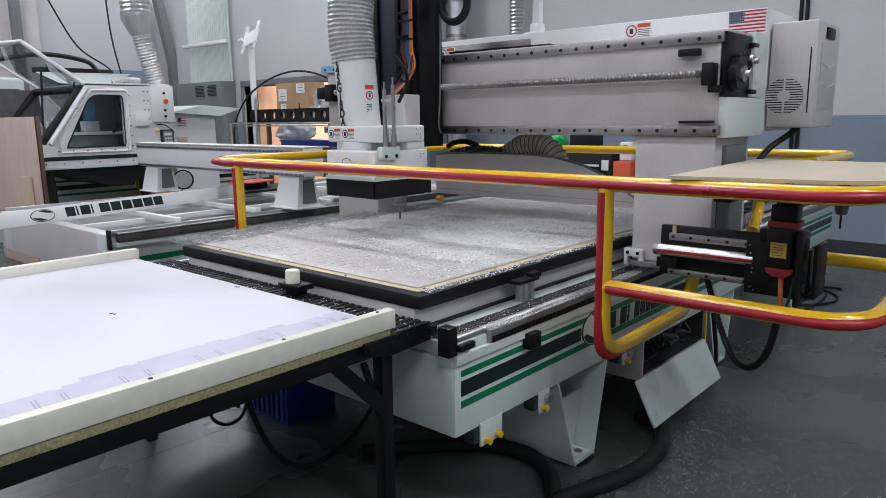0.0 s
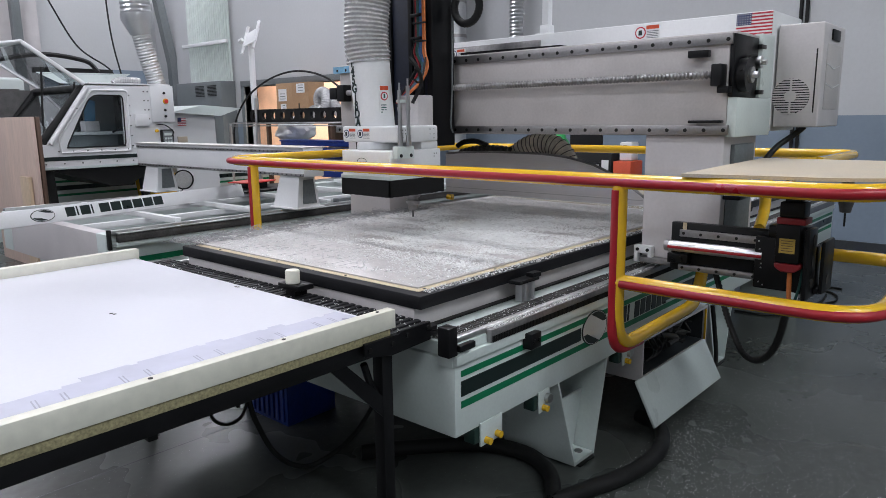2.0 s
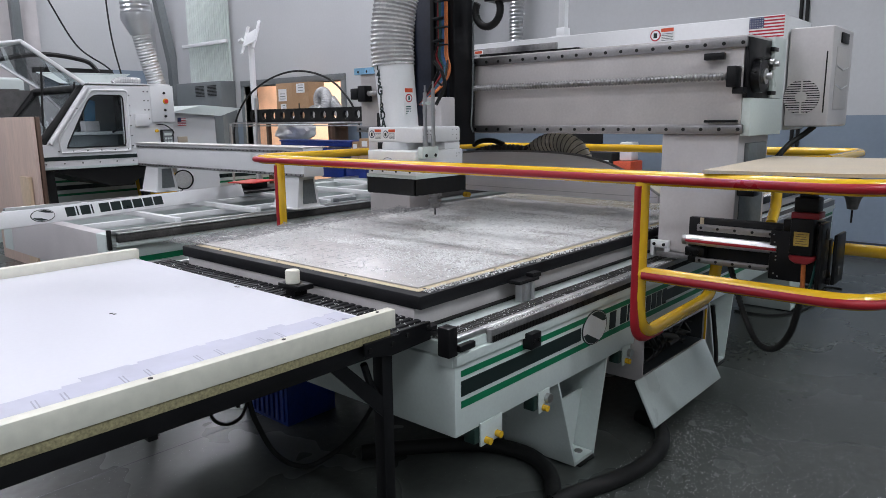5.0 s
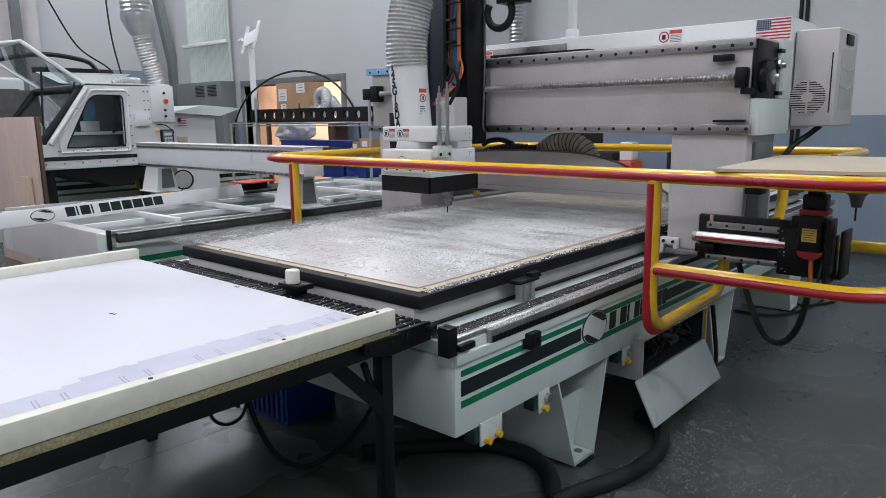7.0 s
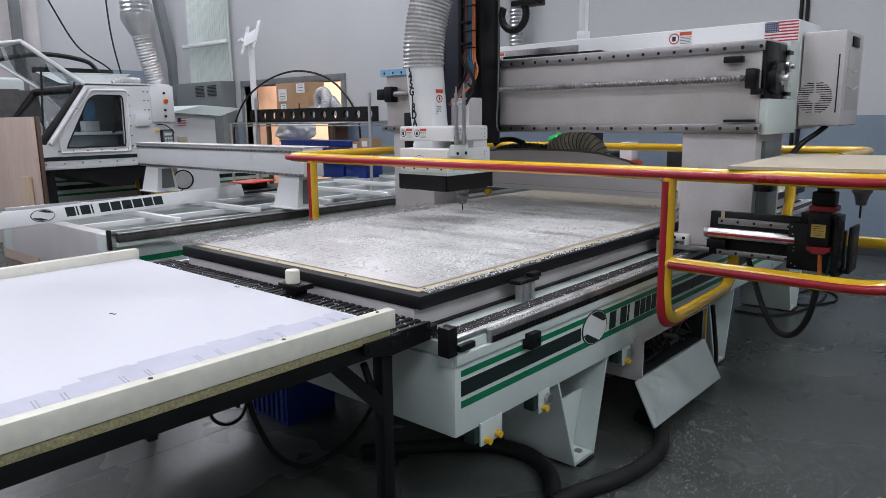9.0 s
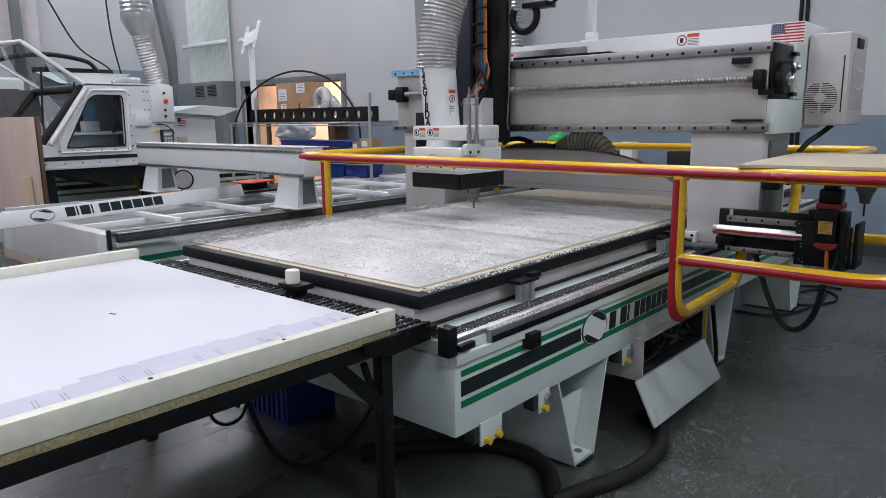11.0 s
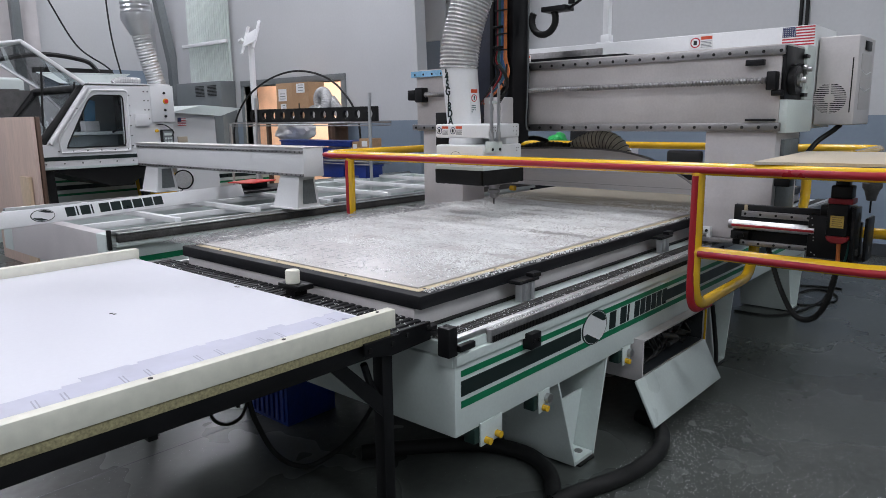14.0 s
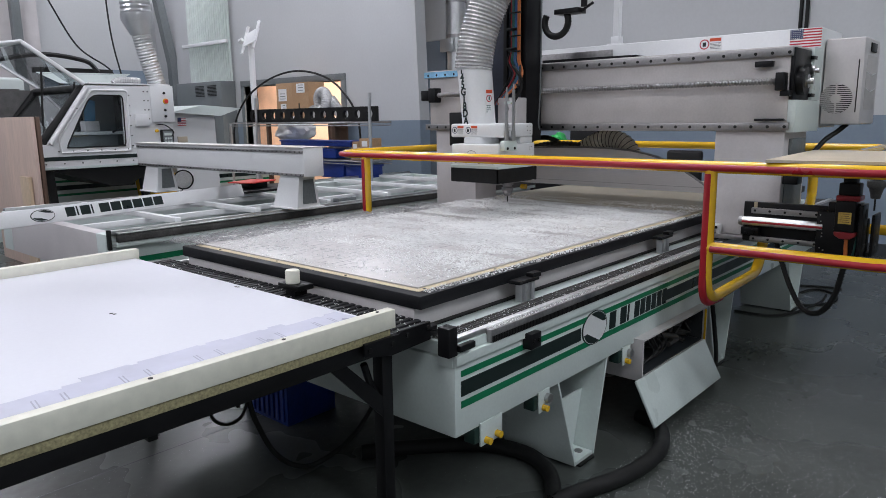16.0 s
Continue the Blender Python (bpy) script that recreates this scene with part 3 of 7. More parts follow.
def bed_sheet():
    """The clear sheet being cut, with slots, chips and curled swarf on it."""
    s = thing("clear_sheet", "clear plastic sheet on the bed under white chips", "plastic sheet", (1.76, 1.68, 0.881))
    part("sheet", one_box(1.762, 4.23, 1.675, 3.27, 0.8815, 0.8875, bev=0.001), M_ACRYL, s)
    # the tan paper's near part also stands in for shade below the gantry
    part("backing_paper", one_box(4.232, 6.38, 1.675, 3.27, 0.8815, 0.8872, bev=0.001), M_TAN, s, "tan backing paper on the uncut sheet, also imitating the gantry's shade")
    rng = random.Random(4)
    vs, fs = [], []

    def flake(x, y, z, size):
        a = rng.uniform(0, 6.28)
        tilt = rng.uniform(-0.8, 0.8)
        c, w = Vector((x, y, z)), size * rng.uniform(0.25, 0.6)
        u = Vector((math.cos(a), math.sin(a), 0.3 * tilt)) * size
        v = Vector((-math.sin(a), math.cos(a), tilt)) * w
        k = len(vs)
        lift = Vector((0, 0, abs(u.z) + abs(v.z) + 0.0004))
        top = Vector((0, 0, size * 0.7))
        vs.extend([c + u + lift, c + v + lift, c - u + lift, c - v + lift, c + lift + top])
        fs.extend([(k, k + 1, k + 4), (k + 1, k + 2, k + 4), (k + 2, k + 3, k + 4), (k + 3, k, k + 4)])

    n = 0
    while n < 60000:
        x, y = 1.77 + (4.60 - 1.77) * rng.random() ** 1.15, rng.uniform(1.68, 3.26)
        q = 0.7 * noise.noise(Vector((x * 2.2, y * 1.6, 0.3))) + 0.8 * noise.noise(Vector((x * 11, y * 4, 2)))
        wgt = min(1.0, 0.12 + max(0.0, (x - 1.85) / 0.7)) * (1.15 - 0.30 * (y - 1.7)) * min(1.0, max(0.0, (4.60 - x) / 0.55))
        if (q + 0.5) * wgt < rng.random() * 1.1:
            continue
        flake(x, y, 0.8876, rng.uniform(0.0018, 0.0060))
        n += 1
    me = bpy.data.meshes.new("chips")
    me.from_pydata(vs, [], fs)
    me.materials.append(M_CHIP)
    ob = new("chips", me)
    tagged(ob, "white plastic chips scattered over the clear sheet", "chips", kind="stuff")
    # chips on the black plate's rim, the way cover and the brush strip
    vs, fs = [], []
    for _ in range(2600):
        flake(1.75 + 4.2 * rng.random() ** 1.1, 1.602 + 0.045 * rng.random() ** 0.7, 0.8795, rng.uniform(0.002, 0.005))
    for _ in range(260):
        flake(1.70 + 1.8 * rng.random() ** 1.5, rng.uniform(1.455, 1.53), 0.7645, rng.uniform(0.002, 0.004))
    for _ in range(900):
        flake(1.85 + 3.2 * rng.random() ** 1.2, 1.394 + 0.026 * rng.random(), 0.7685, rng.uniform(0.002, 0.005))
    for _ in range(300):
        flake(rng.uniform(1.46, 1.65), 1.50 + 1.7 * rng.random() ** 1.7, 0.8085, rng.uniform(0.002, 0.005))
    me = bpy.data.meshes.new("chips_on_rim")
    me.from_pydata(vs, [], fs)
    me.materials.append(M_CHIP)
    ob = new("rim_chips", me)
    tagged(ob, "white chips along the black table rim", "chips", kind="stuff")
    # cut slots in rows along the bed
    bm = mb()
    for j in range(26):
        y = 1.72 + 0.058 * j
        x = 1.80 + rng.uniform(0, 0.08)
        while x < 3.9:
            w = rng.choice((0.05, 0.09, 0.12))
            if rng.random() < 0.62:
                box(bm, x, x + w, y, y + 0.0022, 0.8874, 0.8880, bev=0)
            x += w + rng.uniform(0.03, 0.08)
    tagged(part("cut_slot", bm, M_GREYBOX, s, smooth=False), kind="stuff")
    # thin curls of swarf along the sheet's overhanging edge
    bm = mb()
    for _ in range(620):
        x, y = 1.70 + 1.9 * rng.random() ** 1.2, rng.uniform(3.10, 3.30)
        p = [(x + rng.uniform(-0.03, 0.03) * j, y + rng.uniform(-0.03, 0.03), 0.889 + abs(rng.gauss(0, 0.012))) for j in range(4)]
        sweep(bm, curve(p, 4), 0.0009, 4, caps=False)
    single("swarf_curls", bm, M_CLEARHOSE, "thin clear curls of swarf on the sheet edge", "swarf", kind="stuff")
    # chips on the floor
    vs, fs = [], []
    for _ in range(7500):
        x, y = rng.gauss(2.8, 0.75), 1.28 - abs(rng.gauss(0, 0.55))
        flake(x, y, 0.0005, 0.0007 + 0.0030 * rng.random() ** 2.8)
    me = bpy.data.meshes.new("floor_chips")
    me.from_pydata(vs, [], fs)
    me.materials.append(M_CHIP)
    ob = new("floor_chips", me)
    tagged(ob, "white chips scattered on the floor beside the router", "chips", kind="stuff")


# ---- the gantry, as it stands at the clip's start ----
def sticker(parent, x, y0, y1, z0, z1, kind="warn"):
    """A small warning label on a face that looks towards -x."""
    lab = part("warning_label", one_box(x - 0.0012, x, y0, y1, z0, z1, bev=0), M_PAPER, parent, "white and orange warning label", smooth=False)
    w, h = y1 - y0, z1 - z0
    ym = y1 - 0.26 * w
    bm = mb()
    prism(bm, [(ym + 0.21 * w * math.cos(a * math.pi / 10), z0 + 0.5 * h + 0.21 * w * math.sin(a * math.pi / 10)) for a in range(20)], "x", x - 0.0022, x - 0.0012)
    part("roundel", bm, M_PRINT_RED if kind == "warn" else M_PRINT_BLUE, lab, smooth=False)
    bm = mb()
    prism(bm, [(ym + 0.165 * w * math.cos(a * math.pi / 10), z0 + 0.5 * h + 0.165 * w * math.sin(a * math.pi / 10)) for a in range(20)], "x", x - 0.0030, x - 0.0022)
    part("roundel_field", bm, M_PAPER, lab, smooth=False)
    part("pictogram", one_box(x - 0.0038, x - 0.003, ym - 0.07 * w, ym + 0.07 * w, z0 + 0.32 * h, z0 + 0.66 * h, bev=0), M_INK, lab, smooth=False)
    part("heading", one_box(x - 0.0022, x - 0.0012, y0 + 0.04 * w, y0 + 0.52 * w, z1 - 0.30 * h, z1 - 0.05 * h, bev=0), M_ORANGE, lab, smooth=False)
    bm = mb()
    for k in range(5):
        box(bm, x - 0.0022, x - 0.0012, y0 + (0.05 + 0.03 * (k % 2)) * w, y0 + 0.5 * w, z0 + (0.1 + 0.11 * k) * h, z0 + (0.14 + 0.11 * k) * h, bev=0)
    tagged(part("text_bar", bm, M_GREYBOX, lab, smooth=False), kind="stuff")
    return lab


def flag(parent, x, y0, y1, z0, z1):
    """Thirteen stripes and a starred canton on the cover."""
    fl = part("flag_decal", one_box(x - 0.0012, x, y0, y1, z0, z1, bev=0), M_PAPER, parent, "red, white and blue flag decal", smooth=False)
    h = (z1 - z0) / 13
    bm = mb()
    for k in range(0, 13, 2):
        box(bm, x - 0.0022, x - 0.0012, y0, y1, z0 + k * h, z0 + (k + 1) * h, bev=0)
    tagged(part("red_stripe", bm, M_PRINT_RED, fl, smooth=False), kind="stuff")
    yc = y1 - 0.42 * (y1 - y0)
    part("canton", one_box(x - 0.0032, x - 0.0022, yc, y1, z1 - 7 * h, z1, bev=0), M_PRINT_BLUE, fl, smooth=False)
    bm = mb()
    for i in range(6):
        for j in range(5):
            yy, zz = yc + (i + 0.5) * (y1 - yc) / 6, z1 - 7 * h + (j + 0.5) * 7 * h / 5
            box(bm, x - 0.0040, x - 0.0032, yy - 0.0022, yy + 0.0022, zz - 0.0022, zz + 0.0022, bev=0)
    tagged(part("star", bm, M_PAPER, fl, smooth=False), kind="stuff")
    return fl


def gantry():
    g = thing("router_gantry", "white moving router gantry with yellow guard rails", "gantry", (3.0, 2.4, 0.79))
    # beam with its two bolted guide rails
    part("beam", one_box(3.0, 3.44, 1.10, 3.62, 1.392, 1.815, bev=0.006), M_BEAM, g, "grey machined crossbeam")
    for za, zb in ((1.774, 1.819), (1.396, 1.437)):
        rail = part("beam_rail", one_box(2.982, 2.999, 1.085, 3.655, za, zb, bev=0.003), M_RAILGREY, g, "steel guide rail with bolt holes")
        bm = mb()
        for k in range(31):
            y = 1.103 + 0.0838 * k
            rod(bm, (2.979, y, za + 0.019), (2.983, y, za + 0.019), 0.0085, 10)
        tagged(part("bolt_hole", bm, M_RUBBER, rail), kind="stuff")
    bm = mb()
    pts, rad = [], []
    for k in range(271):
        pts.append((2.955, 1.15 + k * 0.0087, 1.648))
        rad.append(0.0185 if k % 2 else 0.0115)
    sweep(bm, pts, 0.016, 12, radii=rad)
    part("ball_screw", bm, M_DULL, g, "long steel ball screw")
    bm = mb()
    box(bm, 2.925, 2.998, 1.105, 1.15, 1.60, 1.692, bev=0.006)
    box(bm, 2.95, 2.998, 1.08, 1.13, 1.572, 1.60, bev=0.004)
    part("screw_bearing", bm, M_BLACK, g, "black bearing block")
    bm = mb()
    box(bm, 3.0, 3.30, 1.078, 1.099, 1.555, 1.818, bev=0.004)
    box(bm, 3.28, 3.35, 1.06, 1.08, 1.57, 1.59, bev=0.003)
    box(bm, 3.28, 3.35, 1.06, 1.08, 1.77, 1.79, bev=0.003)
    pl = part("drive_plate", bm, M_BLACK, g, "black drive plate")
    bm = mb()
    rod(bm, (3.09, 1.078, 1.648), (3.09, 1.040, 1.648), 0.072, 28)
    part("pulley", bm, M_BLACK, pl, "black belt pulley")
    bm = mb()
    rod(bm, (3.09, 1.040, 1.648), (3.09, 1.028, 1.648), 0.034, 20)
    rod(bm, (3.09, 1.028, 1.648), (3.09, 1.005, 1.648), 0.015, 16)
    part("hub", bm, M_STEEL, pl, "steel hub")
    bm = mb()
    rod(bm, (3.20, 1.078, 1.705), (3.20, 1.03, 1.705), 0.026, 18)
    rod(bm, (3.20, 1.03, 1.705), (3.20, 1.01, 1.705), 0.012, 14)
    part("hub", bm, M_STEEL, pl, "steel hub")
    bm = mb()
    sweep(bm, fillet([(3.02, 1.055, 1.66), (3.09, 1.055, 1.725), (3.20, 1.055, 1.736), (3.23, 1.055, 1.70), (3.15, 1.055, 1.60)], 0.03), 0.008, 6)
    part("drive_belt", bm, M_RUBBER, pl)
    for y0, y1, z in ((1.175, 1.265, 1.742), (1.105, 1.25, 1.452)):
        part("stop_block", one_box(2.955, 2.989, y0, y1, z - (0.018 if z > 1.6 else 0.006), z + (0.012 if z > 1.6 else 0.006), bev=0.003), M_BLACK, g, "black stop block")
    # end plate, rear cover and electrics box
    part("end_plate", one_box(3.004, 3.468, 1.060, 1.0995, 1.385, 1.553, bev=0.003), M_PALE, g, "pale grey end plate")
    part("end_plate", one_box(3.302, 3.468, 1.062, 1.0995, 1.555, 1.838, bev=0.003), M_PALE, g, "pale grey end plate")
    cov = part("rear_cover", one_box(3.47, 3.93, 1.075, 3.66, 1.40, 1.958, bev=0.006), M_WHITE, g, "white sheet-metal rear cover")
    part("beam_top", one_box(3.02, 3.468, 1.08, 3.66, 1.8155, 1.828, bev=0.003), M_BEAM, g)
    part("cover_panel", one_box(3.452, 3.469, 2.36, 3.655, 1.829, 1.925, bev=0.003), M_DULL, cov, "grey tray panel")
    flag(cov, 3.469, 1.078, 1.243, 1.853, 1.953)
    sticker(cov, 3.469, 1.63, 1.775, 1.873, 1.948)
    sticker(cov, 3.4515, 2.92, 3.05, 1.850, 1.915, "blue")
    en = part("electrics_box", one_box(3.53, 3.92, 0.868, 1.066, 1.418, 1.893, bev=0.008, seg=3), M_PINKISH, g, "grey electrics box with a round fan grille")
    bm = mb()
    rod(bm, (3.5295, 0.993, 1.562), (3.527, 0.993, 1.562), 0.083, 30)
    part("fan_recess", bm, M_RUBBER, en)
    bm = mb()
    for k in range(-7, 8):
        z = 1.562 + 0.0112 * k
        hw = math.sqrt(max(0.0, 0.083 ** 2 - (0.0112 * k) ** 2))
        box(bm, 3.5235, 3.5275, 0.993 - hw, 0.993 + hw, z - 0.0032, z + 0.0032, bev=0)
    rod(bm, (3.527, 0.993, 1.562), (3.5225, 0.993, 1.562), 0.027, 20)
    rod(bm, (3.5225, 0.993, 1.562), (3.5205, 0.993, 1.562), 0.027, 20)
    box(bm, 3.5225, 3.527, 0.989, 0.997, 1.480, 1.644, bev=0)
    part("fan_grille", bm, M_PINKISH, en)
    part("door_seam", one_box(3.5285, 3.5300, 0.889, 0.895, 1.485, 1.775, bev=0), M_RUBBER, en, smooth=False)
    lv = part("side_louvre", one_box(3.60, 3.86, 0.8655, 0.868, 1.50, 1.80, bev=0.001), M_BEAM, en, "grey louvred side panel")
    for z in (1.60, 1.69):
        bm = mb()
        sweep(bm, [(3.61, 0.865, z + 0.02), (3.73, 0.865, z), (3.85, 0.865, z + 0.02)], 0.003, 5)
        part("chevron", bm, M_WHITE, lv)
    part("side_switch", one_box(3.66, 3.80, 0.860, 0.868, 1.82, 1.87, bev=0.003), M_BLACK, en, "black rocker switch")
    bm = mb()
    sweep(bm, curve([(3.60, 0.94, 1.42), (3.58, 0.98, 1.38), (3.52, 1.03, 1.33), (3.45, 1.06, 1.27)], 6), 0.014, 10)
    part("power_cable", bm, M_RUBBER, en)
    # white mast standing on the rear cover
    mast = part("mast", one_box(3.565, 3.610, 2.375, 2.420, 1.958, 3.4, bev=0.004), M_WHITE, g, "white square mast")
    part("mast_foot", one_box(3.535, 3.640, 2.345, 2.450, 1.958, 1.972, bev=0.003), M_WHITE, mast)
    part("mast_collar", one_box(3.556, 3.619, 2.366, 2.429, 1.972, 2.02, bev=0.004), M_WHITE, mast)
    # columns
    for ya, yb in ((1.108, 1.473), (3.20, 3.58)):
        col = part("column", one_box(3.02, 3.44 if ya < 2 else 3.27, ya, yb, 0.818, 1.391, bev=0.006), M_PINKISH, g, "grey gantry column")
        ye = ya if ya < 2 else yb
        sgn = -1 if ya < 2 else 1
        # thin dark panel on the side face paints in its shade
        part("side_recess", one_box(3.07, 3.40 if ya < 2 else 3.24, ye, ye + sgn * 0.003, 0.86, 1.22, bev=0), M_GREYBOX, col, "dark panel imitating shade on the column's side", smooth=False)
        part("side_box", one_box(3.10, 3.36 if ya < 2 else 3.22, ye, ye + sgn * 0.02, 1.25, 1.35, bev=0.003), M_GREYBOX, col, "black side junction")
        part("carriage_plate", one_box(2.98, 3.50, ya + 0.01, yb - 0.01, 0.793, 0.818, bev=0.003), M_DULL, col)
        bm = mb()
        yk = 1.455 if ya < 2 else 3.345
        box(bm, 2.985, 3.018, yk - 0.05, yk + 0.04, 0.835, 0.872, bev=0.004)
        box(bm, 2.985, 3.018, yk - 0.05, yk - 0.03, 0.792, 0.836, bev=0.003)
        box(bm, 2.985, 3.018, yk + 0.02, yk + 0.04, 0.792, 0.836, bev=0.003)
        wip = part("rail_wiper", bm, M_WHITE, col, "white rail wiper bracket")
        bm = mb()
        rod(bm, (2.980, yk - 0.03, 0.853), (2.986, yk - 0.03, 0.853), 0.008, 10)
        rod(bm, (2.980, yk + 0.02, 0.853), (2.986, yk + 0.02, 0.853), 0.008, 10)
        tagged(part("wiper_bolt", bm, M_RUBBER, wip), kind="stuff")
    # curved dust shroud between the columns with the hose lying on it
    top = [(1.72, 1.02), (1.80, 1.072), (1.90, 1.130), (1.967, 1.163), (2.05, 1.195), (2.137, 1.217), (2.25, 1.238), (2.40, 1.250), (2.58, 1.254), (2.8, 1.254), (3.05, 1.247), (3.19, 1.236)]
    bm = mb()
    prism(bm, [(1.72, 0.986)] + top + [(3.19, 0.986)], "x", 3.56, 3.585)
    sh = part("dust_shroud", bm, M_SHROUD, g, "pale curved sheet-metal shroud")
    part("shroud_rim", sweep(mb(), [(3.572, y, z + 0.003) for y, z in top], 0.010, 8), M_DULL, sh)
    part("shroud_fold", one_box(3.556, 3.560, 1.73, 3.18, 1.012, 1.016, bev=0), M_PINKISH, sh, smooth=False)
    # white strip stands in for the brightly lit sheet seen below the shroud
    part("shroud_edge", one_box(3.552, 3.590, 1.72, 3.19, 0.980, 0.9855, bev=0.001), M_WHITE, sh, "white strip imitating the lit gap under the shroud")
    part("hose_flange", rod(mb(), (3.70, 2.475, 1.235), (3.72, 2.475, 1.235), 0.095, 28), M_PINKISH, sh, "round grey flange")
    arch = curve([(3.74, 2.787, 1.215), (3.74, 2.722, 1.235), (3.735, 2.642, 1.285), (3.73, 2.552, 1.312), (3.73, 2.462, 1.312), (3.73, 2.377, 1.275), (3.73, 2.322, 1.20), (3.73, 2.307, 1.12)], 12)
    ho = part("dust_hose", ribbed(mb(), arch, 0.066, 0.022, 0.07, 22), M_HOSE, g, "dusty translucent ribbed dust hose")
    # wire rings inside the hose wall
    bm = mb()
    for i in range(2, len(arch) - 2, 4):
        d = (arch[i + 1] - arch[i - 1]).normalized()
        n = Vector((1, 0, 0))
        q = d.cross(n)
        sweep(bm, [arch[i] + (n * math.cos(a * 0.3927) + q * math.sin(a * 0.3927)) * 0.067 for a in range(17)], 0.0028, 5, caps=False)
    tagged(part("hose_wire", bm, M_WIRE, ho), kind="stuff")
    lead = curve([(3.66, 2.72, 1.262), (3.66, 2.82, 1.272), (3.66, 2.95, 1.272), (3.66, 3.05, 1.258), (3.66, 3.15, 1.236)], 8)
    part("cable_loom", ribbed(mb(), lead, 0.030, 0.034, 0.22), M_WIRE, g, "dark ribbed cable bundle")
    part("loom_strap", sweep(mb(), curve([(3.65, 2.90, 1.30), (3.65, 3.0, 1.325), (3.65, 3.10, 1.318), (3.65, 3.16, 1.29)], 6), 0.018, 8), M_RUBBER, g, "black cable bundle")
    # cable chain lying on the beam
    bm = mb()
    prism(bm, [(1.98, 1.829), (2.06, 1.856), (2.75, 1.862), (2.75, 1.829)], "x", 3.20, 3.40)
    part("chain_tray", bm, M_BLACK, g, "black cable chain tray")
    guard_rails(g)
    side_drive(g)
    head(g)
    return g


def guard_rails(g):
    """Yellow tubular bumpers with a red rubber strip on their outer face."""
    R = 0.028
    zt, zl, zb, xf = 1.248, 0.877, 0.612, 2.222
    yn, ye, yl = 0.359, 0.342, 3.81
    front = fillet([(4.30, yl, zt), (xf, yl, zt), (xf, yn, zt), (3.25, yn - 0.01, zt)], 0.20, 8)
    top = part("guard_rail", sweep(mb(), front, R, 16), M_YELLOW, g, "yellow tubular guard rail")
    strip = fillet([(2.55, yl + 0.016, zt - 0.002), (xf - 0.0165, yl + 0.018, zt - 0.002), (xf - 0.0165, ye, zt - 0.002), (3.0, ye - 0.018, zt - 0.002)], 0.21, 8)
    part("bumper_strip", sweep(mb(), strip, 0.018, 10, flat=(1.0, 0.95)), M_BUMPER, top, "red rubber bumper strip")
    rear = fillet([(3.62, 0.87, 1.25), (4.46, 0.87, 1.25), (4.46, yl, 1.25), (4.30, yl, zt)], 0.12, 8)
    part("guard_rail", sweep(mb(), rear, R, 14), M_YELLOW, g)
    # posts that curl back under the columns
    for yp in (1.187, 3.500):
        post = fillet([(xf, yp, zt - 0.01), (xf, yp, zb), (3.06, yp + 0.02, zb), (3.14, yp + 0.02, 0.83)], 0.165, 8)
        po = part("guard_post", sweep(mb(), post, R, 14), M_YELLOW, g)
        strip = fillet([(xf - 0.0165, yp + 0.006, zt - 0.03), (xf - 0.0165, yp + 0.006, zb - 0.016), (2.45, yp + 0.006, zb - 0.022)], 0.165, 8)
        part("bumper_strip", sweep(mb(), strip, 0.018, 10), M_BUMPER, po, "red rubber bumper strip")
    low = fillet([(xf, 1.185, zl), (xf, yn, zl), (3.25, yn, zl), (3.25, 0.80, zl)], 0.20, 8)
    lo = part("guard_rail", sweep(mb(), low, R, 14), M_YELLOW, g)
    strip = fillet([(xf - 0.0165, 1.165, zl - 0.003), (xf - 0.0165, ye, zl - 0.003), (2.85, ye - 0.002, zl - 0.003)], 0.21, 8)
    part("bumper_strip", sweep(mb(), strip, 0.018, 10, flat=(1.0, 0.95)), M_BUMPER, lo, "red rubber bumper strip")
    # bent upright behind the side drive
    up = fillet([(3.60, 0.87, 1.25), (3.60, 1.092, 1.24), (3.60, 1.092, 1.00), (3.46, 1.07, 0.93)], 0.05, 6)
    part("guard_post", sweep(mb(), up, R, 12), M_YELLOW, g)
    bm = mb()
    box(bm, 3.06, 3.40, 1.17, 1.25, 0.80, 0.83, bev=0.004)
    part("post_bracket", bm, M_PINKISH, g)


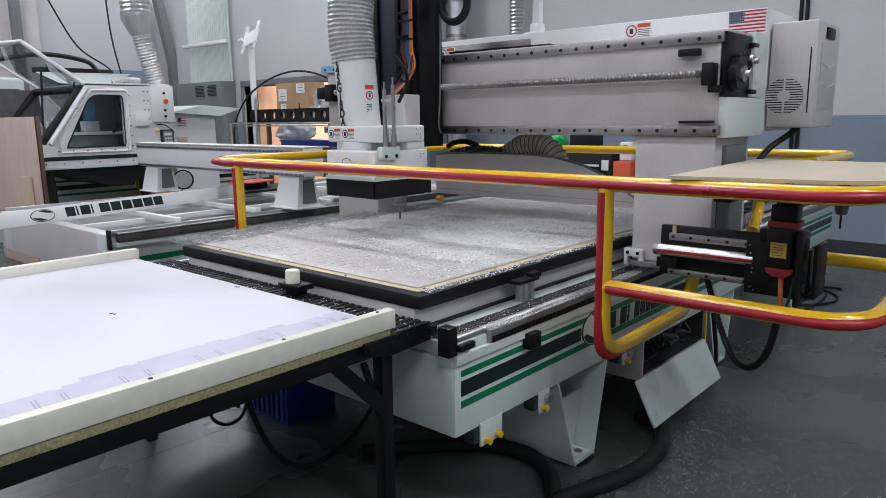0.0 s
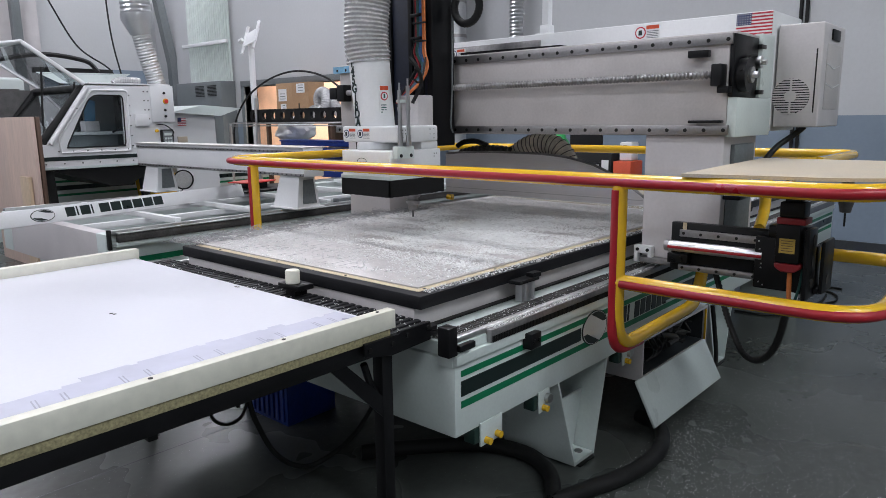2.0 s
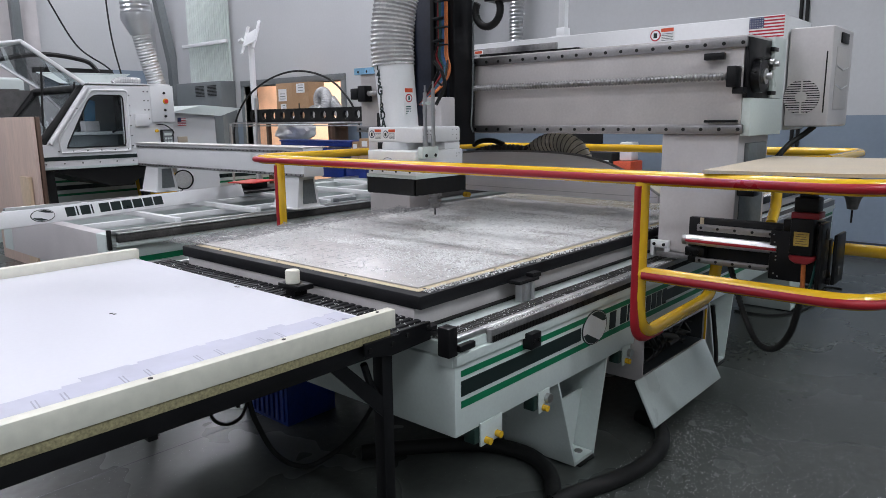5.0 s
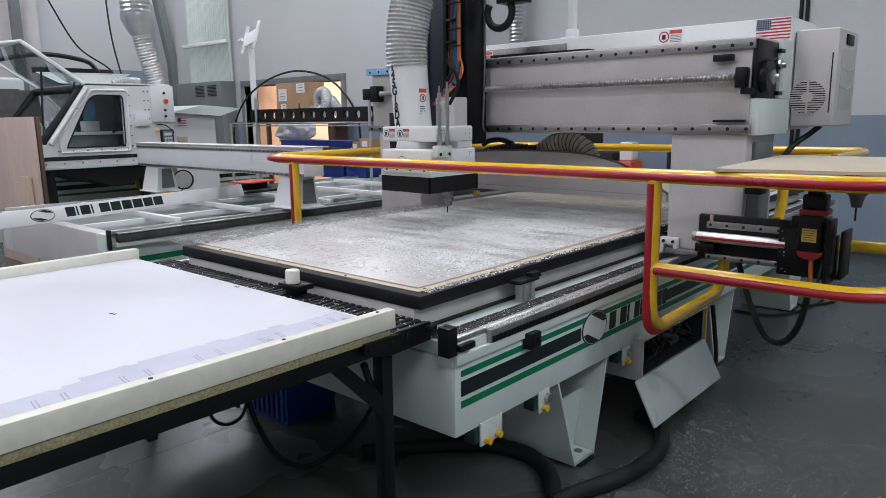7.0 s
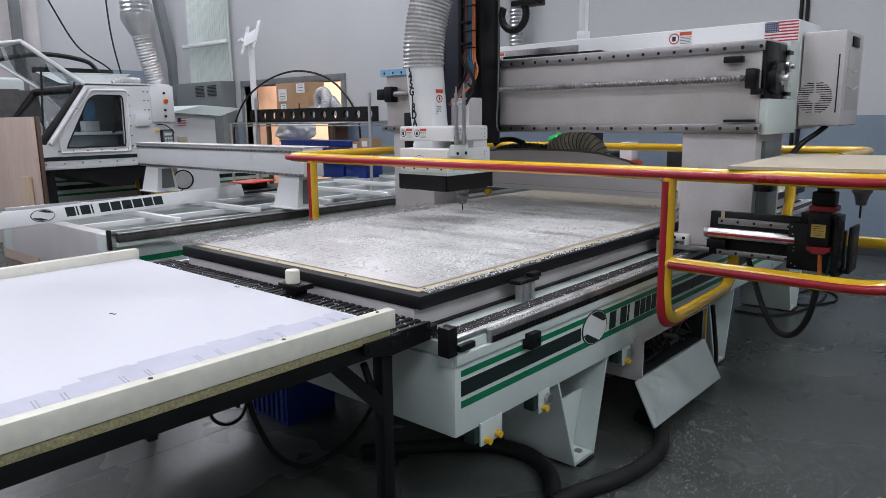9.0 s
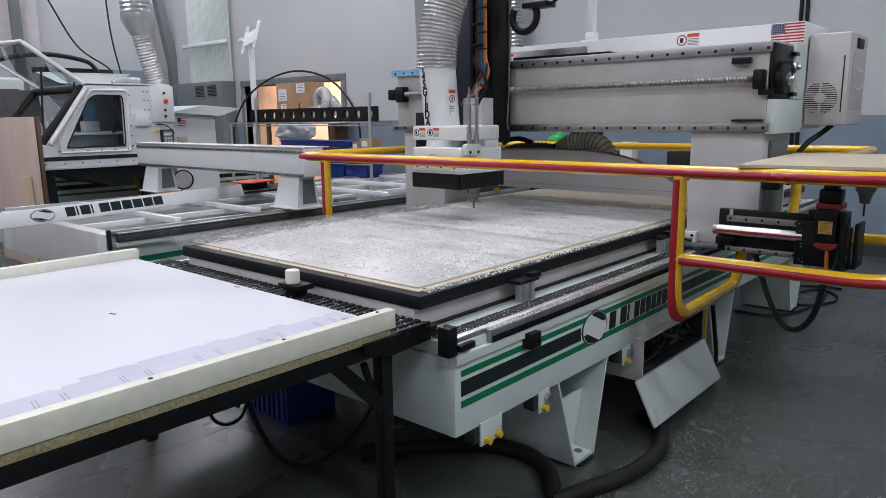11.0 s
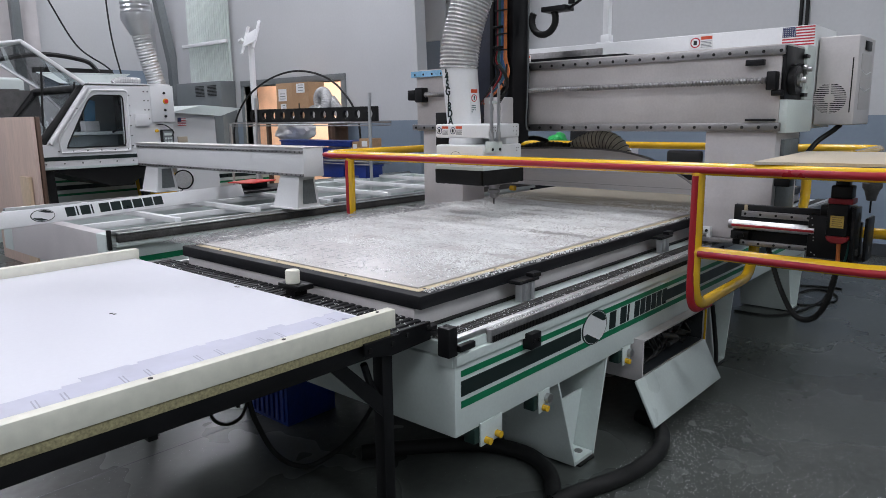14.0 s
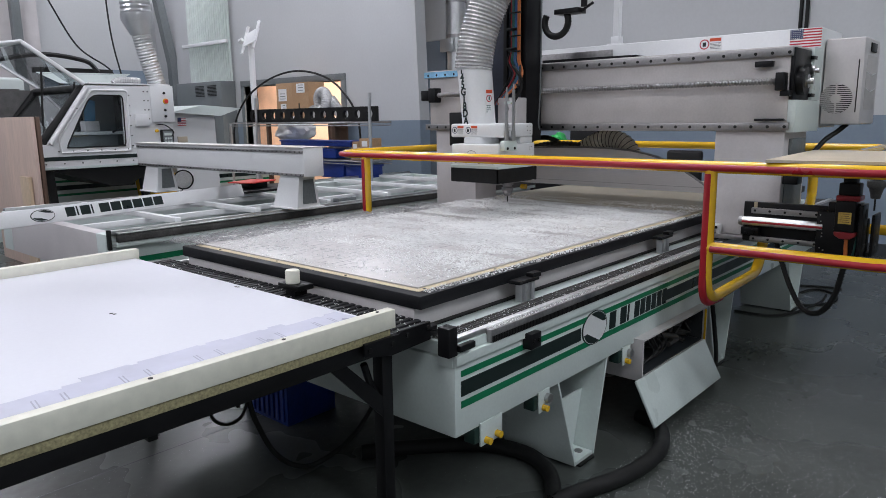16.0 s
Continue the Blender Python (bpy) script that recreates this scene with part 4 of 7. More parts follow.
def side_drive(g):
    """A short black slide with a servo motor, mounted across the right column."""
    sd = part("slide_plate", one_box(2.668, 2.70, 0.79, 1.178, 0.85, 1.050, bev=0.006), M_BLACK, g, "black slide plate")
    part("slide_arm", one_box(2.70, 3.019, 1.00, 1.15, 0.88, 1.00, bev=0.006), M_BLACK, sd)
    for za, zb in ((0.994, 1.022), (0.855, 0.878)):
        part("slide_rail", one_box(2.652, 2.668, 0.800, 1.136, za, zb, bev=0.002), M_RAILGREY, sd, "steel slide rail")
        for k in range(5):
            y = 1.118 - 0.070 * k
            part("rail_bolt", rod(mb(), (2.6495, y, (za + zb) / 2), (2.6525, y, (za + zb) / 2), 0.006, 10), M_RUBBER, sd)
    part("rodless_cylinder", rod(mb(), (2.630, 1.165, 0.957), (2.630, 0.80, 0.957), 0.0225, 20), M_CHROME, sd, "silver rodless cylinder")
    part("cylinder_band", one_box(2.6055, 2.612, 0.80, 1.165, 0.950, 0.961, bev=0.001), M_BUMPER, sd, "red band")
    part("cylinder_end", rod(mb(), (2.630, 1.182, 0.957), (2.630, 1.164, 0.957), 0.0235, 18), M_DULL, sd, "grey cylinder end")
    bm = mb()
    box(bm, 2.63, 2.667, 1.09, 1.175, 0.885, 0.925, bev=0.004)
    rod(bm, (2.625, 1.12, 0.905), (2.632, 1.12, 0.905), 0.010, 10)
    rod(bm, (2.625, 1.15, 0.895), (2.632, 1.15, 0.895), 0.008, 10)
    part("air_fitting", bm, M_BLACK, sd, "black air fitting")
    part("cable_clip", one_box(2.664, 2.668, 1.112, 1.128, 1.022, 1.050, bev=0.001), M_SPOIL, sd, "scrap of tan tape", smooth=False)
    bm = mb()
    box(bm, 2.612, 2.70, 0.650, 0.826, 0.835, 1.032, bev=0.005)
    box(bm, 2.612, 2.70, 0.650, 0.782, 1.03, 1.078, bev=0.005)
    sb = part("slide_carriage", bm, M_BLACK, g, "black slide carriage")
    for z, y in ((1.015, 0.812), (0.985, 0.808), (0.93, 0.80), (0.915, 0.80), (0.86, 0.805), (0.85, 0.79)):
        part("cap_screw", rod(mb(), (2.6085, y, z), (2.6125, y, z), 0.003, 8), M_STEEL, sb)
    bm = mb()
    box(bm, 2.56, 2.61, 0.660, 0.742, 0.950, 1.092, bev=0.006)
    box(bm, 2.565, 2.64, 0.652, 0.736, 1.116, 1.172, bev=0.006)
    box(bm, 2.575, 2.63, 0.668, 0.722, 1.172, 1.215, bev=0.004)
    mo = part("servo_motor", bm, M_BLACK, g, "black servo motor")
    part("motor_band", one_box(2.558, 2.648, 0.645, 0.742, 1.0925, 1.1155, bev=0.003), M_DARKRED, mo, "dark red motor band")
    part("motor_cap", prism(mb(), [(0.652, 0.949), (0.742, 0.949), (0.738, 0.932), (0.716, 0.918), (0.674, 0.918), (0.654, 0.932)], "x", 2.558, 2.608, bev=0.003), M_DARKRED, mo, "dark red connector cap")
    pp = part("rating_plate", one_box(2.5575, 2.5600, 0.674, 0.727, 0.988, 1.041, bev=0), M_PLATE, mo, "yellow rating plate", smooth=False)
    bm = mb()
    for k in range(5):
        box(bm, 2.5565, 2.5575, 0.680 + 0.004 * (k % 2), 0.720, 0.996 + 0.009 * k, 0.998 + 0.009 * k, bev=0)
    tagged(part("plate_bar", bm, M_BROWN, pp, smooth=False), kind="stuff")
    part("motor_cable", sweep(mb(), curve([(2.585, 0.692, 0.92), (2.585, 0.690, 0.86), (2.59, 0.688, 0.80)], 5), 0.0085, 8), M_CABLE_OR, mo, "orange motor cable")
    part("motor_lead", sweep(mb(), curve([(2.61, 0.655, 0.93), (2.61, 0.662, 0.86), (2.61, 0.675, 0.80)], 5), 0.005, 8), M_CABLE_GN, mo, "teal motor lead")
    # perforated end brackets
    br = part("end_bracket", box(one_box(2.575, 2.69, 0.632, 0.648, 0.815, 1.075, bev=0.004), 2.69, 2.75, 0.632, 0.70, 0.815, 1.0, bev=0.004), M_BLACK, g, "black perforated bracket")
    for x, z in ((2.645, 1.03), (2.645, 0.955), (2.635, 0.875), (2.675, 0.872)):
        part("bracket_hole", rod(mb(), (x, 0.6295, z), (x, 0.6325, z), 0.017 if z < 0.9 else 0.022, 18), M_WIRE, br)
    b2 = part("end_bracket", one_box(2.66, 2.80, 0.598, 0.612, 0.830, 1.025, bev=0.005), M_BLACK, g)
    part("bracket_foot", one_box(2.66, 2.80, 0.613, 0.631, 0.830, 0.85, bev=0.003), M_BLACK, b2)
    part("bracket_hole", rod(mb(), (2.72, 0.5955, 0.88), (2.72, 0.5985, 0.88), 0.018, 18), M_WIRE, b2)
    # hanging cable loop
    bm = mb()
    path = curve([(2.95, 1.10, 0.84), (2.93, 1.06, 0.74), (2.88, 0.99, 0.60), (2.80, 0.90, 0.505), (2.73, 0.81, 0.515), (2.655, 0.735, 0.62), (2.595, 0.69, 0.80)], 10)
    ribbed(bm, path, 0.0145, 0.018, 0.22, 10)
    part("cable_loop", bm, M_RUBBER, g, "black corrugated cable loop")
    # small drilling spindle at the rear corner
    bm = mb()
    lathe(bm, (4.55, 0.92), [(0.035, 1.10), (0.035, 1.03), (0.060, 1.02), (0.060, 0.99), (0.045, 0.97), (0.034, 0.93), (0.030, 0.905), (0.012, 0.90)], 16)
    ds = part("rear_spindle", bm, M_WIRE, g, "grey drilling spindle")
    bm = mb()
    rod(bm, (4.55, 0.92, 0.905), (4.55, 0.92, 0.82), 0.006, 8)
    part("drill_bit", bm, M_BLACK, ds)
    part("spindle_arm", one_box(4.44, 4.70, 0.90, 0.98, 1.10, 1.15, bev=0.005), M_WIRE, ds)


HEAD = HOSE = None


def head(g):
    """The spindle head; it dips and lifts on its slide."""
    global HEAD, HOSE
    # fixed slide on the beam
    part("saddle", one_box(2.79, 2.975, 2.645, 3.02, 1.34, 2.55, bev=0.008), M_NAVY, g, "dark navy vertical slide")
    part("cable_channel", one_box(2.785, 2.965, 2.60, 2.643, 1.33, 2.55, bev=0.005), M_BLACK, g, "black cable channel")
    part("slide_side", one_box(2.775, 2.789, 2.66, 2.70, 1.42, 2.55, bev=0.004), M_BLACK, g)
    for y in (2.74, 2.90):
        part("slide_rail", one_box(2.772, 2.789, y, y + 0.03, 1.50, 2.55, bev=0.003), M_BLACK, g)
    part("cable_clip", one_box(2.75, 2.789, 2.655, 2.73, 1.90, 1.915, bev=0.002), M_BLACK, g)
    part("cable_clip", one_box(2.75, 2.789, 2.655, 2.73, 2.02, 2.035, bev=0.002), M_BLACK, g)
    part("slide_foot", one_box(2.80, 2.90, 3.09, 3.26, 1.29, 1.52, bev=0.006), M_BLACK, g, "black slide end block")
    bm = mb()
    sweep(bm, curve([(2.94, 2.594, 2.3), (2.94, 2.592, 1.9), (2.93, 2.590, 1.6), (2.92, 2.592, 1.45), (2.94, 2.594, 1.40)], 6), 0.005, 6)
    part("thin_hose", bm, M_GREYBOX, g)
    part("screw_bearing", one_box(2.93, 2.998, 3.505, 3.575, 1.595, 1.70, bev=0.006), M_BLACK, g)
    part("screw_motor", one_box(2.93, 2.985, 3.577, 3.65, 1.61, 1.685, bev=0.008), M_BLACK, g)
    part("protective_film", one_box(2.9795, 2.9815, 3.30, 3.656, 1.776, 1.818, bev=0), surf("blue_protective_film", (0.25, 0.50, 0.72), 0.25), g, "pale blue protective film", smooth=False)
    bm = mb()
    rod(bm, (3.52, 3.10, 0.95), (3.52, 3.14, 0.95), 0.02, 12)
    part("air_plug", bm, M_YELLOW, g, "yellow air plug")
    part("ring_box", one_box(3.03, 3.12, 1.03, 1.107, 1.11, 1.16, bev=0.006), M_BLACK, g)
    h = new("spindle_head")
    h.parent = g
    tagged(h, "white spindle head with a black brush skirt")
    h.location = Vector((2.5, 2.64, 1.2)) - g.location
    HEAD = h
    bm = mb()
    box(bm, 2.363, 2.665, 2.46, 2.872, 1.362, 1.444, bev=0.012, seg=3)
    part("upper_housing", bm, M_WHITE, h)
    lathe_bm = mb()
    lathe(lathe_bm, (2.455, 2.70), [(0.105, 1.322), (0.110, 1.335), (0.104, 1.364)], 28)
    part("neck", lathe_bm, M_WHITE, h)
    bm = mb()
    box(bm, 2.305, 2.683, 2.46, 2.815, 1.196, 1.324, bev=0.008, seg=3)
    part("lower_housing", bm, M_WHITE, h)
    part("housing_web", one_box(2.55, 2.675, 2.475, 2.80, 1.3245, 1.3615, bev=0.003), M_WHITE, h)
    bm = mb()
    box(bm, 2.298, 2.70, 2.452, 2.822, 1.180, 1.200, bev=0.004)
    part("skirt_clamp", bm, M_PALE, h)
    bm = mb()
    rng = random.Random(8)
    xa, xb, ya, yb = 2.300, 2.700, 2.455, 2.818
    box(bm, xa + 0.012, xb - 0.012, ya + 0.012, yb - 0.012, 1.100, 1.182, bev=0.004)
    n = 60
    for k in range(n):
        t0, t1 = k / n, (k + 0.92) / n
        for (p, q) in (((xa, ya), (xb, ya)), ((xa, yb), (xa, ya))):
            x0, y0 = p[0] + (q[0] - p[0]) * t0, p[1] + (q[1] - p[1]) * t0
            x1, y1 = p[0] + (q[0] - p[0]) * t1, p[1] + (q[1] - p[1]) * t1
            zb = 1.096 + rng.uniform(-0.002, 0.003)
            ox, oy = (0, 0.011) if y0 == y1 else (0.011, 0)
            box(bm, min(x0, x1), max(x0, x1) + ox, min(y0, y1), max(y0, y1) + oy, zb, 1.181, bev=0)
    part("brush_skirt", bm, M_RUBBER, h, "black bristle brush skirt")
    # holes and screws on the faces
    bm = mb()
    for x, z in ((2.40, 1.423), (2.40, 1.405), (2.42, 1.423), (2.42, 1.405), (2.40, 1.385), (2.60, 1.425), (2.63, 1.425), (2.60, 1.40), (2.63, 1.40), (2.63, 1.38),
                 (2.36, 1.30), (2.36, 1.285), (2.38, 1.30), (2.63, 1.30), (2.65, 1.30), (2.63, 1.285)):
        rod(bm, (x, 2.4605, z), (x, 2.4585, z), 0.0028, 6)
    tagged(part("tapped_hole", bm, M_RUBBER, h), kind="stuff")
    bm = mb()
    for y in (2.50, 2.60, 2.70, 2.78):
        rod(bm, (2.306, y, 1.215), (2.301, y, 1.215), 0.006, 8)
    for x in (2.36, 2.44, 2.52, 2.60):
        rod(bm, (x, 2.461, 1.215), (x, 2.456, 1.215), 0.006, 8)
    tagged(part("clamp_screw", bm, M_RUBBER, h), kind="stuff")
    for y0, y1 in ((2.655, 2.755), (2.762, 2.862)):
        sticker(h, 2.3625, y0 - 0.0, y1, 1.376, 1.434, "blue")
    # oval mark in black lines
    bm = mb()
    sweep(bm, [(2.304, 2.66 + 0.035 * math.cos(a / 12 * 6.2832), 1.268 + 0.018 * math.sin(a / 12 * 6.2832)) for a in range(13)], 0.0015, 5)
    part("oval_mark", bm, M_INK, h)
    # white tapered dust duct with upright lettering
    bm = mb()
    sweep(bm, [(2.478, 2.731, 1.400), (2.478, 2.738, 1.450), (2.478, 2.774, 1.80)], 0.11, 32, radii=[0.102, 0.103, 0.107])
    du = part("dust_duct", bm, M_WHITE, h, "white tapered dust duct with black lettering")
    rows = "145G18DA"
    for k, ch in enumerate(rows):
        f = 0.90 - k * 0.121
        zc, yc, rr = 1.445 + 0.355 * f, 2.738 + 0.035 * f, 0.103 + 0.0045 * f
        ang = radians(10)
        p = Vector((2.478 - rr * math.cos(ang) - 0.0012, yc + rr * math.sin(ang), zc - 0.021))
        m = Matrix.Translation(p) @ Matrix.Rotation(-math.pi / 2 - ang, 4, "Z") @ Matrix.Rotation(math.pi / 2, 4, "X")
        lettering(ch, 0.062, M_INK, m, du, "letter")
    # small pictogram label on the duct
    bm = mb()
    ang = radians(-80)
    ux, uy = -math.cos(ang), math.sin(ang)
    cx, cy = 2.478 + ux * 0.1125, 2.757 + uy * 0.1125
    tm = Matrix.Translation((cx, cy, 1.572)) @ Matrix.Rotation(math.atan2(uy, ux), 4, "Z")
    box(bm, -0.001, 0.0015, -0.028, 0.028, -0.075, 0.075, bev=0, m=tm)
    lb = part("duct_label", bm, M_PAPER, du, "white and orange warning label", smooth=False)
    bm = mb()
    box(bm, 0.0015, 0.0025, -0.025, 0.025, 0.052, 0.073, bev=0, m=tm)
    part("heading", bm, M_ORANGE, lb, smooth=False)
    bm = mb()
    prism(bm, [(0.022 * math.cos(a * 0.3142), 0.022 + 0.022 * math.sin(a * 0.3142)) for a in range(20)], "x", 0.0015, 0.0026)
    bmesh.ops.transform(bm, matrix=tm, verts=bm.verts)
    part("roundel", bm, M_PRINT_RED, lb, smooth=False)
    bm = mb()
    prism(bm, [(0.016 * math.cos(a * 0.3142), 0.022 + 0.016 * math.sin(a * 0.3142)) for a in range(20)], "x", 0.0026, 0.0034)
    bmesh.ops.transform(bm, matrix=tm, verts=bm.verts)
    part("roundel_field", bm, M_PAPER, lb, smooth=False)
    bm = mb()
    box(bm, 0.0034, 0.004, -0.005, 0.005, 0.012, 0.034, bev=0, m=tm)
    for k in range(4):
        box(bm, 0.0015, 0.0025, -0.02, 0.012, -0.025 - 0.012 * k, -0.020 - 0.012 * k, bev=0, m=tm)
    tagged(part("text_bar", bm, M_CABLE_GN, lb, smooth=False), kind="stuff")
    # clamp and ribbed clear hose rising out of view
    bm = mb()
    rod(bm, (2.478, 2.771, 1.768), (2.478, 2.775, 1.800), 0.1095, 30)
    part("hose_clamp", bm, M_GALV, h, "steel hose clamp")
    bm = mb()
    # the hose leans further over as the gantry moves away from its overhead pipe
    base = Vector((2.478, 2.775, 1.792))
    lean = Vector((0.661, -0.750, 0))
    hose = curve([base + lean * d + Vector((0, 0, z)) for d, z in ((0, -0.02), (0, 0.08), (0.010, 0.18), (0.030, 0.29), (0.060, 0.40), (0.105, 0.53), (0.16, 0.68))], 14)
    bm = ribbed(mb(), [p - base + h.location + g.location for p in hose], 0.119, 0.021, 0.07, 32)
    HOSE = part("dust_hose", bm, M_CLEARHOSE, h, "translucent grey ribbed dust hose")
    HOSE.location = base - h.location - g.location
    # spindle motor block, air cylinders, nose and bit
    part("spindle_body", one_box(2.62, 2.74, 2.56, 2.70, 1.40, 1.60, bev=0.008), M_PINKISH, h, "grey spindle motor body")
    for x, y, zt in ((2.366, 2.444, 1.615), (2.400, 2.420, 1.635)):
        bm = mb()
        rod(bm, (x, y, 1.40), (x, y, zt), 0.0095, 14)
        rod(bm, (x, y, zt), (x, y, zt + 0.035), 0.0045, 10)
        rod(bm, (x, y, 1.345), (x, y, 1.40), 0.013, 14)
        rod(bm, (x, y, 1.52), (x, y, 1.535), 0.0125, 14)
        part("air_cylinder", bm, M_STEEL, h, "steel air cylinder")
    bm = mb()
    box(bm, 2.36, 2.43, 2.432, 2.462, 1.555, 1.570, bev=0.003)
    part("cylinder_clamp", bm, M_PALE, h)
    bm = mb()
    box(bm, 2.325, 2.445, 2.425, 2.46, 1.285, 1.345, bev=0.004)
    part("cylinder_bracket", bm, M_PALE, h)
    bm = mb()
    for x in (2.35, 2.42):
        rod(bm, (x, 2.422, 1.30), (x, 2.427, 1.30), 0.009, 10)
    tagged(part("bracket_bolt", bm, M_RUBBER, h), kind="stuff")
    bm = mb()
    lathe(bm, (2.66, 2.65), [(0.060, 1.11), (0.060, 1.075), (0.038, 1.070), (0.038, 1.055), (0.030, 1.052), (0.030, 1.040), (0.038, 1.037), (0.038, 1.018),
                             (0.028, 1.012), (0.028, 0.995), (0.020, 0.985), (0.010, 0.982)], 22)
    part("spindle_nose", bm, M_DULL, h, "steel spindle nose")
    bm = mb()
    rod(bm, (2.66, 2.65, 0.985), (2.66, 2.65, 0.945), 0.004, 8)
    part("router_bit", bm, M_BLACK, h, "thin black router bit")
    # cable bundles down the slide's face, bulging out and back to the spindle
    for mt, off, bulge, name in ((M_CABLE_OR, 0.000, 0.000, "orange"), (M_CABLE_OR, 0.011, 0.010, "orange"), (M_CABLE_BL, 0.022, 0.024, "blue"), (M_CABLE_BL, 0.031, 0.034, "blue"),
                                 (M_CABLE_GN, 0.042, 0.030, "teal"), (M_CABLE_GN, 0.052, 0.040, "teal"), (M_DARKRED, 0.062, 0.06, "dark red"), (M_RUBBER, 0.070, 0.09, "black")):
        y = 2.637 + off
        path = curve([(2.765, y, 2.5), (2.765, y, 2.05), (2.765, y, 1.90), (2.758, y - 0.008 + 0.3 * bulge, 1.83), (2.745, 2.600 + bulge, 1.75), (2.715, 2.622 + bulge, 1.675),
                      (2.67, 2.665 + 0.6 * bulge, 1.615), (2.62, 2.70 + 0.3 * bulge, 1.56)], 8)
        part("cable", sweep(mb(), path, 0.0062, 8), mt, h, name + " cable")
    for z in (2.12, 1.98, 1.885):
        part("cable_tie", one_box(2.752, 2.774, 2.628, 2.718, z, z + 0.008, bev=0.001), M_RUBBER, h)
    bm = mb()
    sweep(bm, curve([(2.50, 2.50, 1.78), (2.53, 2.47, 1.72), (2.56, 2.48, 1.65), (2.57, 2.55, 1.56)], 7), 0.010, 8)
    sweep(bm, curve([(2.75, 2.62, 1.80), (2.68, 2.58, 1.70), (2.56, 2.50, 1.66), (2.50, 2.47, 1.67)], 7), 0.006, 8)
    part("cable", bm, M_RUBBER, h, "black cable")
    # fittings and the coiled conduit at the slide's top
    bm = mb()
    ribbed(bm, [Vector((2.90, 2.455 + 0.085 * math.cos(a), 2.06 + 0.085 * math.sin(a))) for a in [radians(q) for q in range(150, 405, 8)]], 0.022, 0.016, 0.12, 12)
    part("coiled_conduit", bm, M_RUBBER, g, "black coiled conduit")
    bm = mb()
    box(bm, 2.86, 2.96, 2.28, 2.45, 2.10, 2.13, bev=0.004)
    rod(bm, (2.88, 2.25, 2.13), (2.88, 2.25, 2.17), 0.02, 10)
    rod(bm, (2.90, 2.28, 2.11), (2.90, 2.20, 2.15), 0.009, 8)
    part("air_fitting", bm, M_BLACK, g)


def loose_panel():
    """Fibreboard sheet lying on the guard rail; it rides along."""
    bm = mb()
    c = [(2.19, 0.95), (3.22, 1.005), (3.24, 0.32), (2.55, 0.28)]
    arc = [(2.55 - 0.30 * math.sin(t), 0.63 - 0.35 * math.cos(t)) for t in [radians(q) for q in range(10, 91, 10)]]
    prism(bm, [c[0], c[1], c[2], c[3]] + arc, "z", 1.2765, 1.288)
    return single("fibreboard_panel", bm, M_MDF, "tan fibreboard panel lying on the guard rail", "panel", smooth=False)


